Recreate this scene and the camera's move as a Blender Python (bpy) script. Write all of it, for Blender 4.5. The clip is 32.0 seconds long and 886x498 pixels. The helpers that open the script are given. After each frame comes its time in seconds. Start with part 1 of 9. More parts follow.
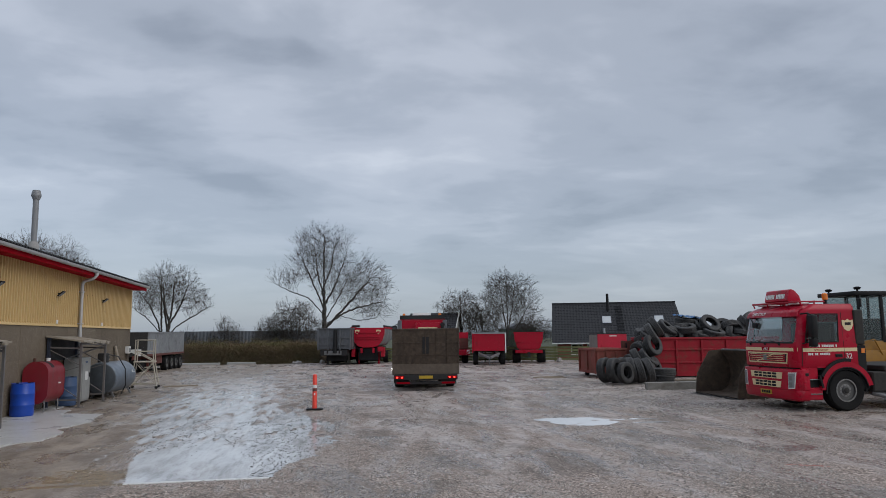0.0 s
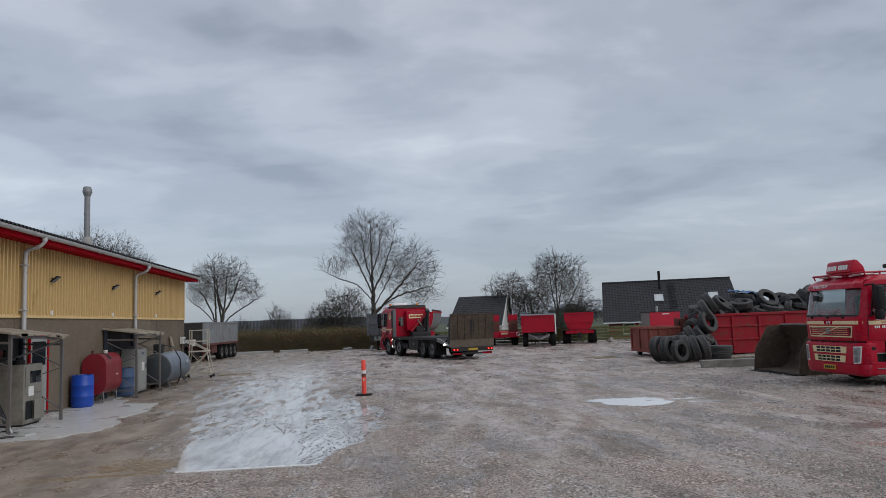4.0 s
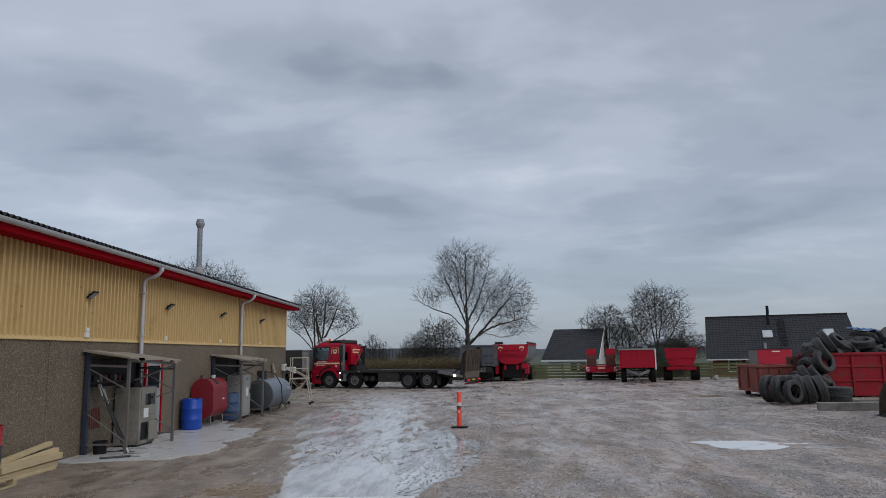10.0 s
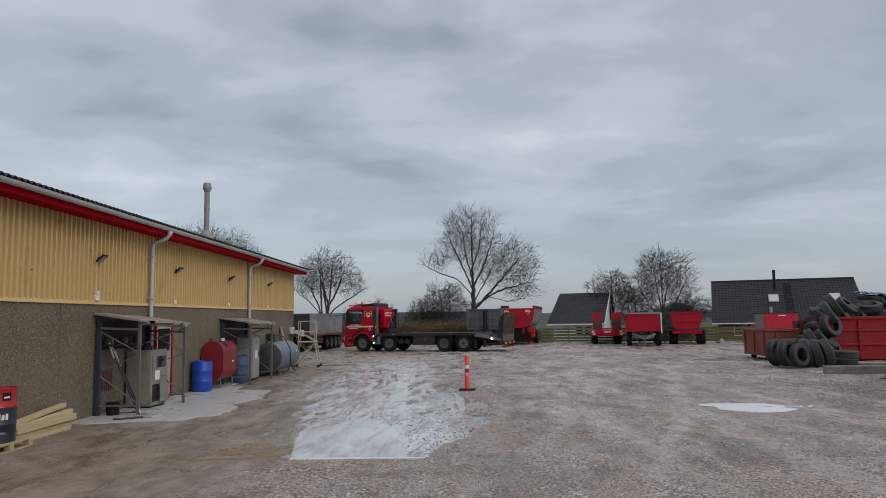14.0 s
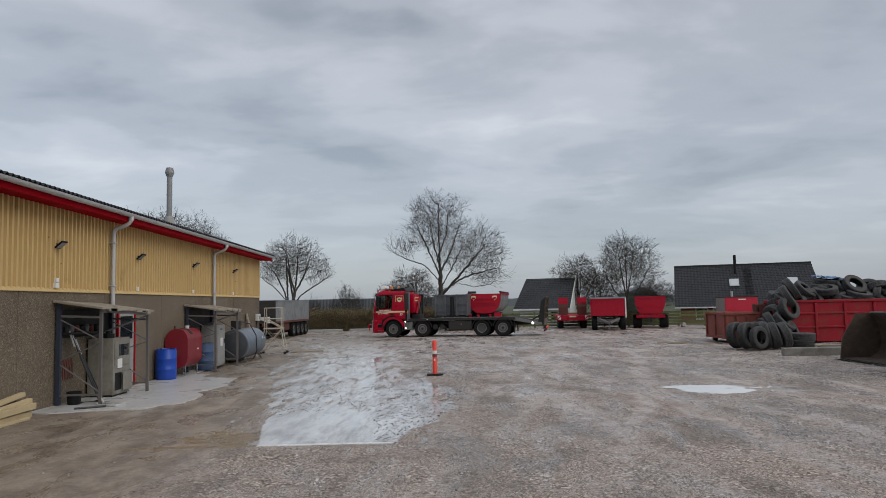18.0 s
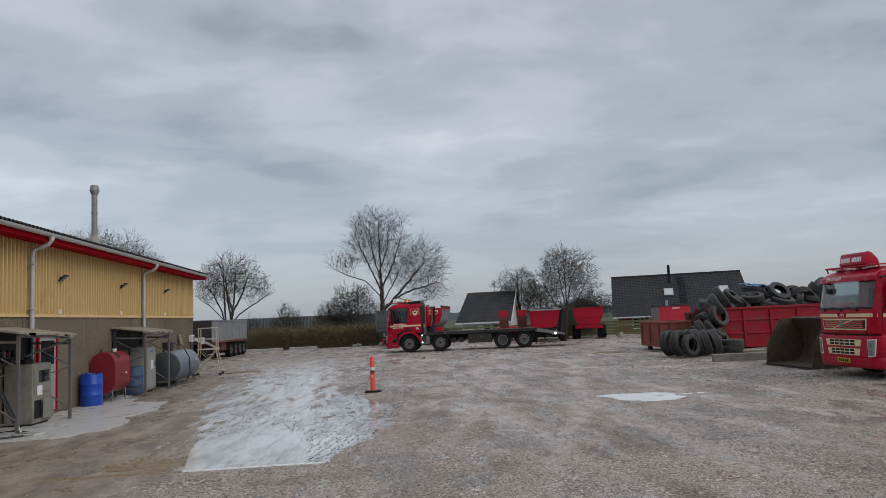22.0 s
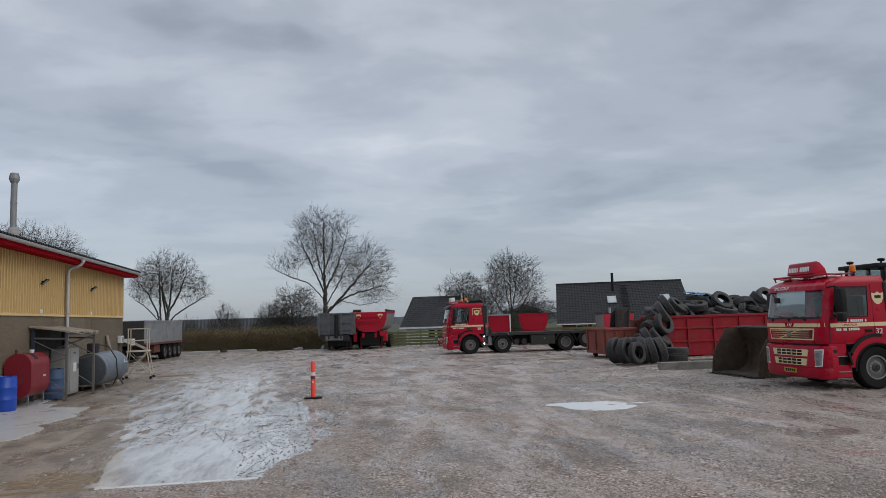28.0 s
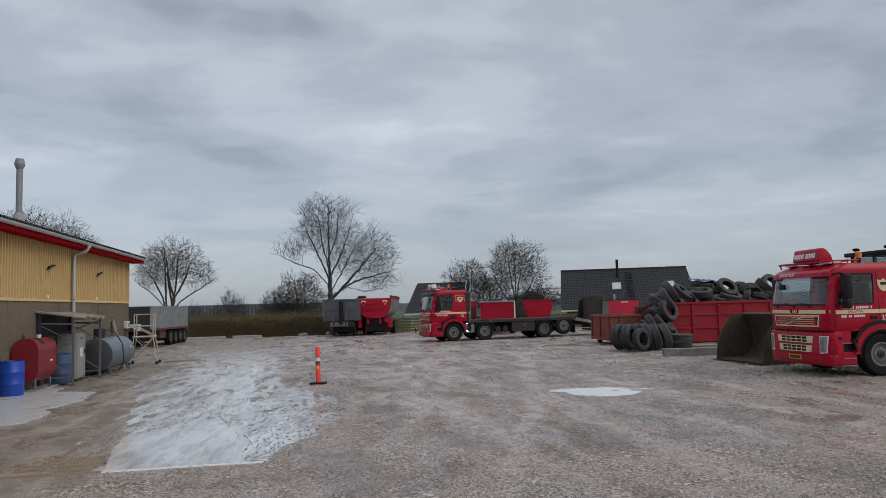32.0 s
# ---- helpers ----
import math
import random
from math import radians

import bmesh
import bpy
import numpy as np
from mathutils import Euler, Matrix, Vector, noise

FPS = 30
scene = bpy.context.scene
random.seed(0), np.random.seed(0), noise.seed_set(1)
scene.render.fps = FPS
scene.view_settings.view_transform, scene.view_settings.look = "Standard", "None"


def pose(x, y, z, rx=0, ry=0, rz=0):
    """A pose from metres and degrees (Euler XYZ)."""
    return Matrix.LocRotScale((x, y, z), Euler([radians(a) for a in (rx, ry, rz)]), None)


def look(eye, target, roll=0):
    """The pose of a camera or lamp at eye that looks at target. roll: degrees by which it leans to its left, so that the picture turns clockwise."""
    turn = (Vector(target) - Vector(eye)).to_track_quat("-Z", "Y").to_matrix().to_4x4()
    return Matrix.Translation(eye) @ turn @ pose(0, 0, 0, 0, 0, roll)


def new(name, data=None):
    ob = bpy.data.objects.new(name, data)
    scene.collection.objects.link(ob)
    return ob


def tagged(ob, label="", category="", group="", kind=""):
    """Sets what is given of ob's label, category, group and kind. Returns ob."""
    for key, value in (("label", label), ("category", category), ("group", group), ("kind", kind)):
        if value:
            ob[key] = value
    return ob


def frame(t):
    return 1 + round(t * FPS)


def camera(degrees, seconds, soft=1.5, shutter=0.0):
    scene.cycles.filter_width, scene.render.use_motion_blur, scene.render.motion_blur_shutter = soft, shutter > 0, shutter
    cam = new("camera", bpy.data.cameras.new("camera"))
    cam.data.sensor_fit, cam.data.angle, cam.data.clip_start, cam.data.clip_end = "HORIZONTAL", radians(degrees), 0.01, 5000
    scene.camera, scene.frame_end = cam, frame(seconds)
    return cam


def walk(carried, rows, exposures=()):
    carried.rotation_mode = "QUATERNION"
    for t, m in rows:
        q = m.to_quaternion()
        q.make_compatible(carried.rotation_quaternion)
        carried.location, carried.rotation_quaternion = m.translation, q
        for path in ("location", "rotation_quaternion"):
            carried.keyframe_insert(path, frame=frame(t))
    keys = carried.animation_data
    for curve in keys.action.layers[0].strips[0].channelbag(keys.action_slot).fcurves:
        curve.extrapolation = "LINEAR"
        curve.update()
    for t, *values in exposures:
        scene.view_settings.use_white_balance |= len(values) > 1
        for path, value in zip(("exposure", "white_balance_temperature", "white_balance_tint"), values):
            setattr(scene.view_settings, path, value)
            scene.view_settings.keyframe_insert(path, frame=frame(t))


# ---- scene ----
cam = camera(63.71, 32.0, 0.25)

PATH = [
    (0, pose(-0.000, 0.000, 2.077, 96.92, 0.61, -8.67)),
    (0.5, pose(-0.008, -0.009, 2.080, 96.84, 0.80, -8.46)),
    (1, pose(-0.013, 0.033, 2.084, 96.69, 1.00, -7.91)),
    (1.5, pose(0.008, 0.080, 2.070, 96.42, 1.29, -7.07)),
    (2, pose(0.054, 0.180, 2.071, 96.12, 1.58, -6.24)),
    (2.5, pose(0.097, 0.287, 2.065, 95.75, 1.83, -5.62)),
    (3, pose(0.111, 0.296, 2.060, 95.53, 1.98, -5.22)),
    (3.5, pose(0.116, 0.267, 2.056, 95.57, 2.11, -4.94)),
    (5.5, pose(0.090, 0.241, 2.072, 96.61, 1.71, -3.30)),
    (6, pose(0.083, 0.266, 2.081, 97.04, 1.51, -2.43)),
    (6.5, pose(0.084, 0.302, 2.086, 97.57, 1.32, -1.40)),
    (7, pose(0.075, 0.294, 2.088, 98.05, 1.18, -0.40)),
    (7.5, pose(0.075, 0.292, 2.089, 98.39, 1.10, 0.49)),
    (8, pose(0.066, 0.291, 2.093, 98.62, 1.05, 1.22)),
    (8.5, pose(0.061, 0.291, 2.092, 98.78, 0.97, 1.81)),
    (9, pose(0.063, 0.271, 2.086, 98.84, 0.88, 2.24)),
    (9.5, pose(0.061, 0.278, 2.090, 98.78, 0.87, 2.51)),
    (10, pose(0.038, 0.292, 2.089, 98.38, 0.89, 2.74)),
    (10.5, pose(-0.011, 0.280, 2.081, 97.74, 0.96, 3.11)),
    (11, pose(-0.049, 0.290, 2.076, 96.81, 1.06, 3.57)),
    (11.5, pose(-0.030, 0.328, 2.077, 96.04, 1.09, 4.01)),
    (12, pose(-0.027, 0.340, 2.077, 95.57, 1.04, 4.23)),
    (12.5, pose(-0.041, 0.341, 2.073, 95.43, 1.00, 4.11)),
    (13, pose(-0.039, 0.355, 2.070, 95.55, 1.00, 3.74)),
    (13.5, pose(-0.036, 0.346, 2.077, 95.61, 0.89, 3.38)),
    (14, pose(-0.038, 0.346, 2.076, 95.53, 0.84, 3.17)),
    (14.5, pose(-0.048, 0.348, 2.068, 95.14, 0.77, 3.04)),
    (16.5, pose(-0.061, 0.339, 2.049, 93.82, 0.85, 1.72)),
    (17, pose(-0.058, 0.348, 2.058, 94.08, 0.98, 1.31)),
    (17.5, pose(-0.055, 0.361, 2.064, 94.28, 1.05, 0.95)),
    (18, pose(-0.055, 0.356, 2.066, 94.36, 1.20, 0.53)),
    (18.5, pose(-0.048, 0.364, 2.072, 94.43, 1.39, -0.00)),
    (19, pose(-0.029, 0.359, 2.076, 94.59, 1.59, -0.59)),
    (19.5, pose(0.035, 0.386, 2.071, 94.81, 1.84, -1.22)),
    (20, pose(0.086, 0.395, 2.056, 94.96, 2.06, -1.79)),
    (20.5, pose(0.115, 0.411, 2.054, 95.01, 2.24, -2.29)),
    (21, pose(0.114, 0.414, 2.056, 95.05, 2.40, -2.85)),
    (21.5, pose(0.122, 0.417, 2.054, 95.21, 2.54, -3.43)),
    (22, pose(0.139, 0.391, 2.054, 95.42, 2.59, -3.96)),
    (22.5, pose(0.138, 0.399, 2.056, 95.62, 2.56, -4.61)),
    (23, pose(0.143, 0.379, 2.056, 95.66, 2.52, -5.42)),
    (23.5, pose(0.158, 0.369, 2.056, 95.65, 2.47, -6.37)),
    (24, pose(0.161, 0.402, 2.051, 95.61, 2.49, -7.35)),
    (24.5, pose(0.156, 0.401, 2.056, 95.60, 2.48, -8.08)),
    (25, pose(0.159, 0.408, 2.053, 95.57, 2.48, -8.39)),
    (25.5, pose(0.152, 0.469, 2.043, 95.51, 2.47, -8.38)),
    (27.5, pose(0.120, 1.115, 2.056, 95.78, 2.10, -8.27)),
    (28, pose(0.134, 1.164, 2.044, 95.61, 1.73, -8.46)),
    (28.5, pose(0.122, 1.176, 2.037, 95.34, 1.39, -8.69)),
    (29, pose(0.118, 1.166, 2.038, 95.03, 1.27, -8.86)),
    (29.5, pose(0.133, 1.160, 2.036, 94.88, 1.28, -8.92)),
    (30, pose(0.140, 1.167, 2.039, 94.81, 1.38, -8.97)),
    (30.5, pose(0.139, 1.169, 2.037, 94.80, 1.45, -8.97)),
    (31, pose(0.129, 1.180, 2.033, 94.71, 1.53, -8.89)),
    (31.5, pose(0.147, 1.188, 2.030, 94.57, 1.56, -8.63)),
    (32, pose(0.139, 1.171, 2.032, 94.54, 1.62, -8.09)),
]
walk(cam, PATH, exposures=[(0.0, 0.0, 6510, 10), (6.0, 0.0, 6620, 10), (7.5, -0.03, 6560, 10), (9.0, -0.10, 6410, 10), (10.5, -0.12, 6430, 10), (11.5, -0.08, 6600, 10), (13.0, 0.02, 6780, 10), (14.0, 0.0, 6810, 10), (17.0, 0.07, 6890, 10), (20.0, 0.05, 6880, 10), (22.0, 0.03, 6820, 10), (25.0, 0.02, 6700, 10), (32.0, 0.03, 6720, 10)])

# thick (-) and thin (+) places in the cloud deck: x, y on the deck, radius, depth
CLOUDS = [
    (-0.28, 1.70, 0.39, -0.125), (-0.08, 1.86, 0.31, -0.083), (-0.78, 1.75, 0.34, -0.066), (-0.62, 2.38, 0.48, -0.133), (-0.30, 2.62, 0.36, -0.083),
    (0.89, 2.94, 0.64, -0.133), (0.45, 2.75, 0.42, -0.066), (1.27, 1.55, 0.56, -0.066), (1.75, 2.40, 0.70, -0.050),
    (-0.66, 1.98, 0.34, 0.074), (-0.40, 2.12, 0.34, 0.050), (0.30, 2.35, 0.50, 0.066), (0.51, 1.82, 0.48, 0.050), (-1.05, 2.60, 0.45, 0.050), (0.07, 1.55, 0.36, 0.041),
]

# ---- world: overcast sky with a cloud deck ----
SUN_ELEV, SUN_ROT = 0.68, 2.20
world = bpy.data.worlds.new("overcast")
scene.world = world
world.use_nodes = True
wn, wl = world.node_tree.nodes, world.node_tree.links
wn.clear()


def wnode(kind, **props):
    n = wn.new(kind)
    for k, v in props.items():
        n.inputs[k].default_value = v
    return n


def wmath(op, a, b=None, clamp=False):
    n = wn.new("ShaderNodeMath")
    n.operation, n.use_clamp = op, clamp
    for i, v in enumerate((a, b)):
        if v is None:
            continue
        if isinstance(v, (int, float)):
            n.inputs[i].default_value = v
        else:
            wl.new(v, n.inputs[i])
    return n.outputs[0]


sky = wn.new("ShaderNodeTexSky")
sky.sky_type, sky.sun_disc = "NISHITA", False
sky.sun_elevation, sky.sun_rotation = SUN_ELEV, SUN_ROT
coord = wn.new("ShaderNodeTexCoord")
sep = wn.new("ShaderNodeSeparateXYZ")
wl.new(coord.outputs["Generated"], sep.inputs[0])
up = wmath("ADD", wmath("MAXIMUM", sep.outputs[2], 0.0), 0.16)
comb = wn.new("ShaderNodeCombineXYZ")
wl.new(wmath("DIVIDE", sep.outputs[0], up), comb.inputs[0])
wl.new(wmath("DIVIDE", sep.outputs[1], up), comb.inputs[1])


def cloud(scale, detail, rough, offset, sx, sy, distortion=0.3):
    mp = wn.new("ShaderNodeMapping")
    mp.inputs["Location"].default_value = offset
    mp.inputs["Scale"].default_value = (sx, sy, 1)
    wl.new(comb.outputs[0], mp.inputs[0])
    nz = wnode("ShaderNodeTexNoise", Scale=scale, Detail=detail, Roughness=rough, Distortion=distortion)
    wl.new(mp.outputs[0], nz.inputs["Vector"])
    return nz.outputs["Fac"]


deck = wmath("ADD", wmath("MULTIPLY", cloud(1.15, 5, 0.52, (3.1, 1.7, 0.4), 0.85, 1.0), 0.72), wmath("MULTIPLY", cloud(3.4, 5, 0.55, (0.3, 7.7, 2.0), 0.75, 1.05), 0.28))
ramp = wn.new("ShaderNodeValToRGB")
ramp.color_ramp.interpolation = "EASE"
stops = ((0.30, (0.235, 0.26, 0.305, 1)), (0.44, (0.335, 0.365, 0.42, 1)), (0.55, (0.425, 0.455, 0.515, 1)), (0.70, (0.58, 0.61, 0.665, 1)))
ramp.color_ramp.elements[0].position, ramp.color_ramp.elements[0].color = stops[0]
ramp.color_ramp.elements[1].position, ramp.color_ramp.elements[1].color = stops[3]
for p, c in stops[1:3]:
    ramp.color_ramp.elements.new(p).color = c
# thicker and thinner parts of the deck
warp = wn.new("ShaderNodeTexNoise")
warp.inputs["Scale"].default_value, warp.inputs["Detail"].default_value = 1.6, 6
wl.new(comb.outputs[0], warp.inputs["Vector"])
wadd = wn.new("ShaderNodeVectorMath")
wadd.operation = "MULTIPLY_ADD"
wl.new(warp.outputs["Color"], wadd.inputs[0])
wadd.inputs[1].default_value, wadd.inputs[2].default_value = (1.15, 0.9, 0), (-0.575, -0.45, 0)
wsum = wn.new("ShaderNodeVectorMath")
wl.new(comb.outputs[0], wsum.inputs[0])
wl.new(wadd.outputs[0], wsum.inputs[1])
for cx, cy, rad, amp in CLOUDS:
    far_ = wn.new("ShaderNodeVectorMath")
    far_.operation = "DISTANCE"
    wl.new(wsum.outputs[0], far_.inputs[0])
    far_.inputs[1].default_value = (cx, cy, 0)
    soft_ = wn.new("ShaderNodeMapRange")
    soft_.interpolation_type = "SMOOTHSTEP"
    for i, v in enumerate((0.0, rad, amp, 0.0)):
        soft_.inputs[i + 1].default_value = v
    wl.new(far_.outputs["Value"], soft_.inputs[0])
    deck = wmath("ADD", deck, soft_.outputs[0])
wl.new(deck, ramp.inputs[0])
# towards the horizon the deck thins into an even pale haze
haze = wnode("ShaderNodeMixRGB")
haze.inputs[2].default_value = (0.226, 0.272, 0.346, 1)
wl.new(wmath("POWER", wmath("SUBTRACT", 1.0, wmath("MAXIMUM", sep.outputs[2], 0.0), True), 6.0), haze.inputs[0])
wl.new(ramp.outputs[0], haze.inputs[1])
# an overcast sky grows brighter towards the zenith
zen = wn.new("ShaderNodeMapRange")
zen.interpolation_type = "SMOOTHSTEP"
for i, v in enumerate((0.42, 1.0, 1.0, 1.75)):
    zen.inputs[i + 1].default_value = v
wl.new(sep.outputs[2], zen.inputs[0])
lift = wnode("ShaderNodeMixRGB", Fac=1.0)
lift.blend_type = "MULTIPLY"
wl.new(haze.outputs[0], lift.inputs[1])
wl.new(zen.outputs[0], lift.inputs[2])
mix = wnode("ShaderNodeMixRGB", Fac=0.976)
wl.new(sky.outputs[0], mix.inputs[1])
wl.new(lift.outputs[0], mix.inputs[2])
bg = wnode("ShaderNodeBackground", Strength=1.1)
wl.new(mix.outputs[0], bg.inputs[0])
wl.new(bg.outputs[0], wn.new("ShaderNodeOutputWorld").inputs[0])

sun_lamp = new("sun", bpy.data.lights.new("sun", "SUN"))
sun_lamp.data.energy, sun_lamp.data.angle, sun_lamp.data.color = 1.0, radians(40), (1.0, 0.97, 0.93)
sun_lamp.matrix_world = look((30, -22, 30), (0, 0, 0))

# ---- materials ----


def mat(name, base, rough=0.6, metal=0.0, dark=None, grain=25.0, blotch=1.2, amount=0.5, bump=0.15, spec=0.5, coat=0.0, dirt=None, dirt_amount=0.0, island=0.0, rand=0.0, streak=1.0):
    """A worn surface: two scales of variation between base and dark, dirt in soft patches, and fine relief."""
    m = bpy.data.materials.new(name)
    m.use_nodes = True
    n, l = m.node_tree.nodes, m.node_tree.links
    b = n["Principled BSDF"]
    b.inputs["Metallic"].default_value = metal
    b.inputs["Specular IOR Level"].default_value = spec
    b.inputs["Coat Weight"].default_value = coat
    b.inputs["Coat Roughness"].default_value = 0.15
    dark = dark or tuple(c * 0.55 for c in base)
    tc = n.new("ShaderNodeTexCoord")
    mp = n.new("ShaderNodeMapping")
    mp.inputs["Scale"].default_value = (streak, streak, 1)
    l.new(tc.outputs["Object"], mp.inputs[0])

    def nz(scale, detail, rough_):
        t = n.new("ShaderNodeTexNoise")
        t.inputs["Scale"].default_value, t.inputs["Detail"].default_value, t.inputs["Roughness"].default_value = scale, detail, rough_
        l.new(mp.outputs[0], t.inputs["Vector"])
        return t.outputs["Fac"]

    def rng(src, a, b_, c, d):
        t = n.new("ShaderNodeMapRange")
        for i, v in enumerate((a, b_, c, d)):
            t.inputs[i + 1].default_value = v
        l.new(src, t.inputs[0])
        return t.outputs[0]

    def mixc(fac, a, b_):
        t = n.new("ShaderNodeMixRGB")
        for i, v in enumerate((fac, a, b_)):
            if isinstance(v, (int, float)):
                t.inputs[i].default_value = v
            elif isinstance(v, tuple):
                t.inputs[i].default_value = (*v, 1)
            else:
                l.new(v, t.inputs[i])
        return t.outputs[0]

    fine, broad = nz(grain, 4, 0.6), nz(blotch, 5, 0.6)
    col = mixc(rng(fine, 0.35, 0.7, 0, amount), base, dark)
    col = mixc(rng(broad, 0.42, 0.7, 0, amount * 0.8), col, dark)
    if dirt:
        col = mixc(rng(nz(blotch * 2.3, 6, 0.65), 0.6 - dirt_amount * 0.35, 0.72, 0, 0.85), col, dirt)
    if rand or island:
        src = n.new("ShaderNodeObjectInfo").outputs["Random"] if rand else n.new("ShaderNodeNewGeometry").outputs["Random Per Island"]
        w = rand or island
        hsv = n.new("ShaderNodeHueSaturation")
        l.new(rng(src, 0, 1, 1 - w, 1 + w), hsv.inputs["Value"])
        l.new(col, hsv.inputs["Color"])
        col = hsv.outputs[0]
    l.new(col, b.inputs["Base Color"])
    l.new(rng(broad, 0.3, 0.7, max(0.03, rough - 0.12), min(1, rough + 0.12)), b.inputs["Roughness"])
    if bump:
        bp = n.new("ShaderNodeBump")
        bp.inputs["Strength"].default_value, bp.inputs["Distance"].default_value = bump, 0.02
        l.new(fine, bp.inputs["Height"])
        l.new(bp.outputs[0], b.inputs["Normal"])
    return m


def glow(name, color, strength):
    m = bpy.data.materials.new(name)
    m.use_nodes = True
    b = m.node_tree.nodes["Principled BSDF"]
    b.inputs["Base Color"].default_value = (*color, 1)
    b.inputs["Emission Color"].default_value = (*color, 1)
    b.inputs["Emission Strength"].default_value = strength
    return m


def glassy(name, color, rough=0.05):
    m = bpy.data.materials.new(name)
    m.use_nodes = True
    b = m.node_tree.nodes["Principled BSDF"]
    b.inputs["Base Color"].default_value = (*color, 1)
    b.inputs["Roughness"].default_value = rough
    b.inputs["Specular IOR Level"].default_value = 0.8
    return m


M_RED = mat("truck_red", (0.40, 0.002, 0.022), 0.33, dark=(0.28, 0.002, 0.016), grain=8, amount=0.35, bump=0.02, coat=0.06, spec=0.25, dirt=(0.16, 0.02, 0.025), dirt_amount=0.08)
M_RED2 = mat("tipper_red", (0.42, 0.004, 0.024), 0.5, dark=(0.30, 0.004, 0.018), grain=6, amount=0.4, bump=0.03, spec=0.3, dirt=(0.17, 0.03, 0.03), dirt_amount=0.1)
M_SKIP = mat("skip_red", (0.33, 0.008, 0.020), 0.6, spec=0.3, dark=(0.20, 0.008, 0.015), grain=14, amount=0.6, bump=0.1, dirt=(0.12, 0.05, 0.032), dirt_amount=0.3)
M_RUSTRED = mat("rust_red", (0.17, 0.045, 0.036), 0.75, dark=(0.085, 0.035, 0.028), grain=18, amount=0.7, bump=0.15, dirt=(0.08, 0.045, 0.03), dirt_amount=0.4)
M_DARK = mat("dark_steel", (0.016, 0.016, 0.018), 0.6, spec=0.3, dark=(0.032, 0.029, 0.026), grain=20, amount=0.6, bump=0.1)
M_CHASSIS = mat("chassis_grime", (0.022, 0.021, 0.020), 0.75, spec=0.3, dark=(0.048, 0.044, 0.039), grain=12, amount=0.7, bump=0.15)
M_STEEL = mat("grey_steel", (0.20, 0.20, 0.20), 0.5, metal=0.4, grain=15, amount=0.4, bump=0.05)
M_GALV = mat("galvanised", (0.42, 0.44, 0.46), 0.42, metal=0.6, dark=(0.27, 0.285, 0.30), grain=9, amount=0.5, bump=0.03)
M_ALU = mat("grey_alu", (0.30, 0.315, 0.33), 0.45, metal=0.3, dark=(0.2, 0.205, 0.21), grain=5, amount=0.5, bump=0.04, dirt=(0.12, 0.11, 0.1), dirt_amount=0.2)
M_TYRE = mat("tyre_rubber", (0.009, 0.009, 0.010), 0.8, spec=0.15, dark=(0.018, 0.017, 0.016), grain=16, amount=0.7, bump=0.12)
M_OLDTYRE = mat("old_tyre_rubber", (0.026, 0.026, 0.027), 0.62, spec=0.35, dark=(0.075, 0.073, 0.07), grain=10, blotch=2.5, amount=0.75, bump=0.15, rand=0.25)
M_CREAM = mat("cream_paint", (0.72, 0.60, 0.36), 0.4, dark=(0.6, 0.48, 0.28), grain=9, amount=0.3, bump=0.02)
M_WHITE = mat("white_paint", (0.74, 0.74, 0.72), 0.45, dark=(0.55, 0.55, 0.53), grain=7, amount=0.4, bump=0.02)
M_GLASS = glassy("tinted_glass", (0.012, 0.017, 0.022))
M_LENS = glassy("lamp_lens", (0.26, 0.27, 0.28), 0.08)
M_BLACK = mat("black_plastic", (0.010, 0.010, 0.011), 0.5, spec=0.25, grain=20, amount=0.4, bump=0.05)
M_ORANGE = glassy("beacon_orange", (0.75, 0.20, 0.02), 0.25)
M_PLATE = mat("plate_yellow", (0.48, 0.31, 0.02), 0.4, grain=10, amount=0.2, bump=0.0)
M_TAIL = glow("tail_light_lit", (1.0, 0.05, 0.03), 2.5)
M_HEAD = glow("lamp_lit_white", (1.0, 0.97, 0.9), 6.0)
M_RIM = mat("rim_grey", (0.085, 0.083, 0.08), 0.5, dark=(0.08, 0.077, 0.073), grain=20, amount=0.6, bump=0.05)
M_RIMDARK = mat("grimy_rim", (0.075, 0.072, 0.069), 0.6, dark=(0.04, 0.038, 0.036), grain=20, amount=0.6, bump=0.05)
M_GREYBODY = mat("tipper_grey", (0.13, 0.138, 0.15), 0.5, metal=0.2, dark=(0.08, 0.084, 0.09), grain=5, amount=0.6, bump=0.04, dirt=(0.08, 0.075, 0.07), dirt_amount=0.2)
M_RUSTPLATE = mat("rusty_plate", (0.082, 0.058, 0.040), 0.72, spec=0.3, dark=(0.033, 0.026, 0.021), grain=9, blotch=1.6, amount=0.75, bump=0.15, dirt=(0.105, 0.08, 0.06), dirt_amount=0.2)
M_CONCRETE = mat("concrete", (0.36, 0.35, 0.335), 0.75, dark=(0.22, 0.215, 0.205), grain=20, amount=0.5, bump=0.12)
M_TIMBER = mat("new_timber", (0.50, 0.40, 0.235), 0.7, dark=(0.36, 0.275, 0.155), grain=7, amount=0.5, bump=0.1, rand=0.15)
M_OLDWOOD = mat("weathered_wood", (0.30, 0.25, 0.19), 0.8, dark=(0.16, 0.13, 0.10), grain=8, amount=0.6, bump=0.15, rand=0.15)
M_BLUE = mat("blue_plastic", (0.006, 0.06, 0.40), 0.38, dark=(0.005, 0.045, 0.30), grain=6, amount=0.4, bump=0.02)
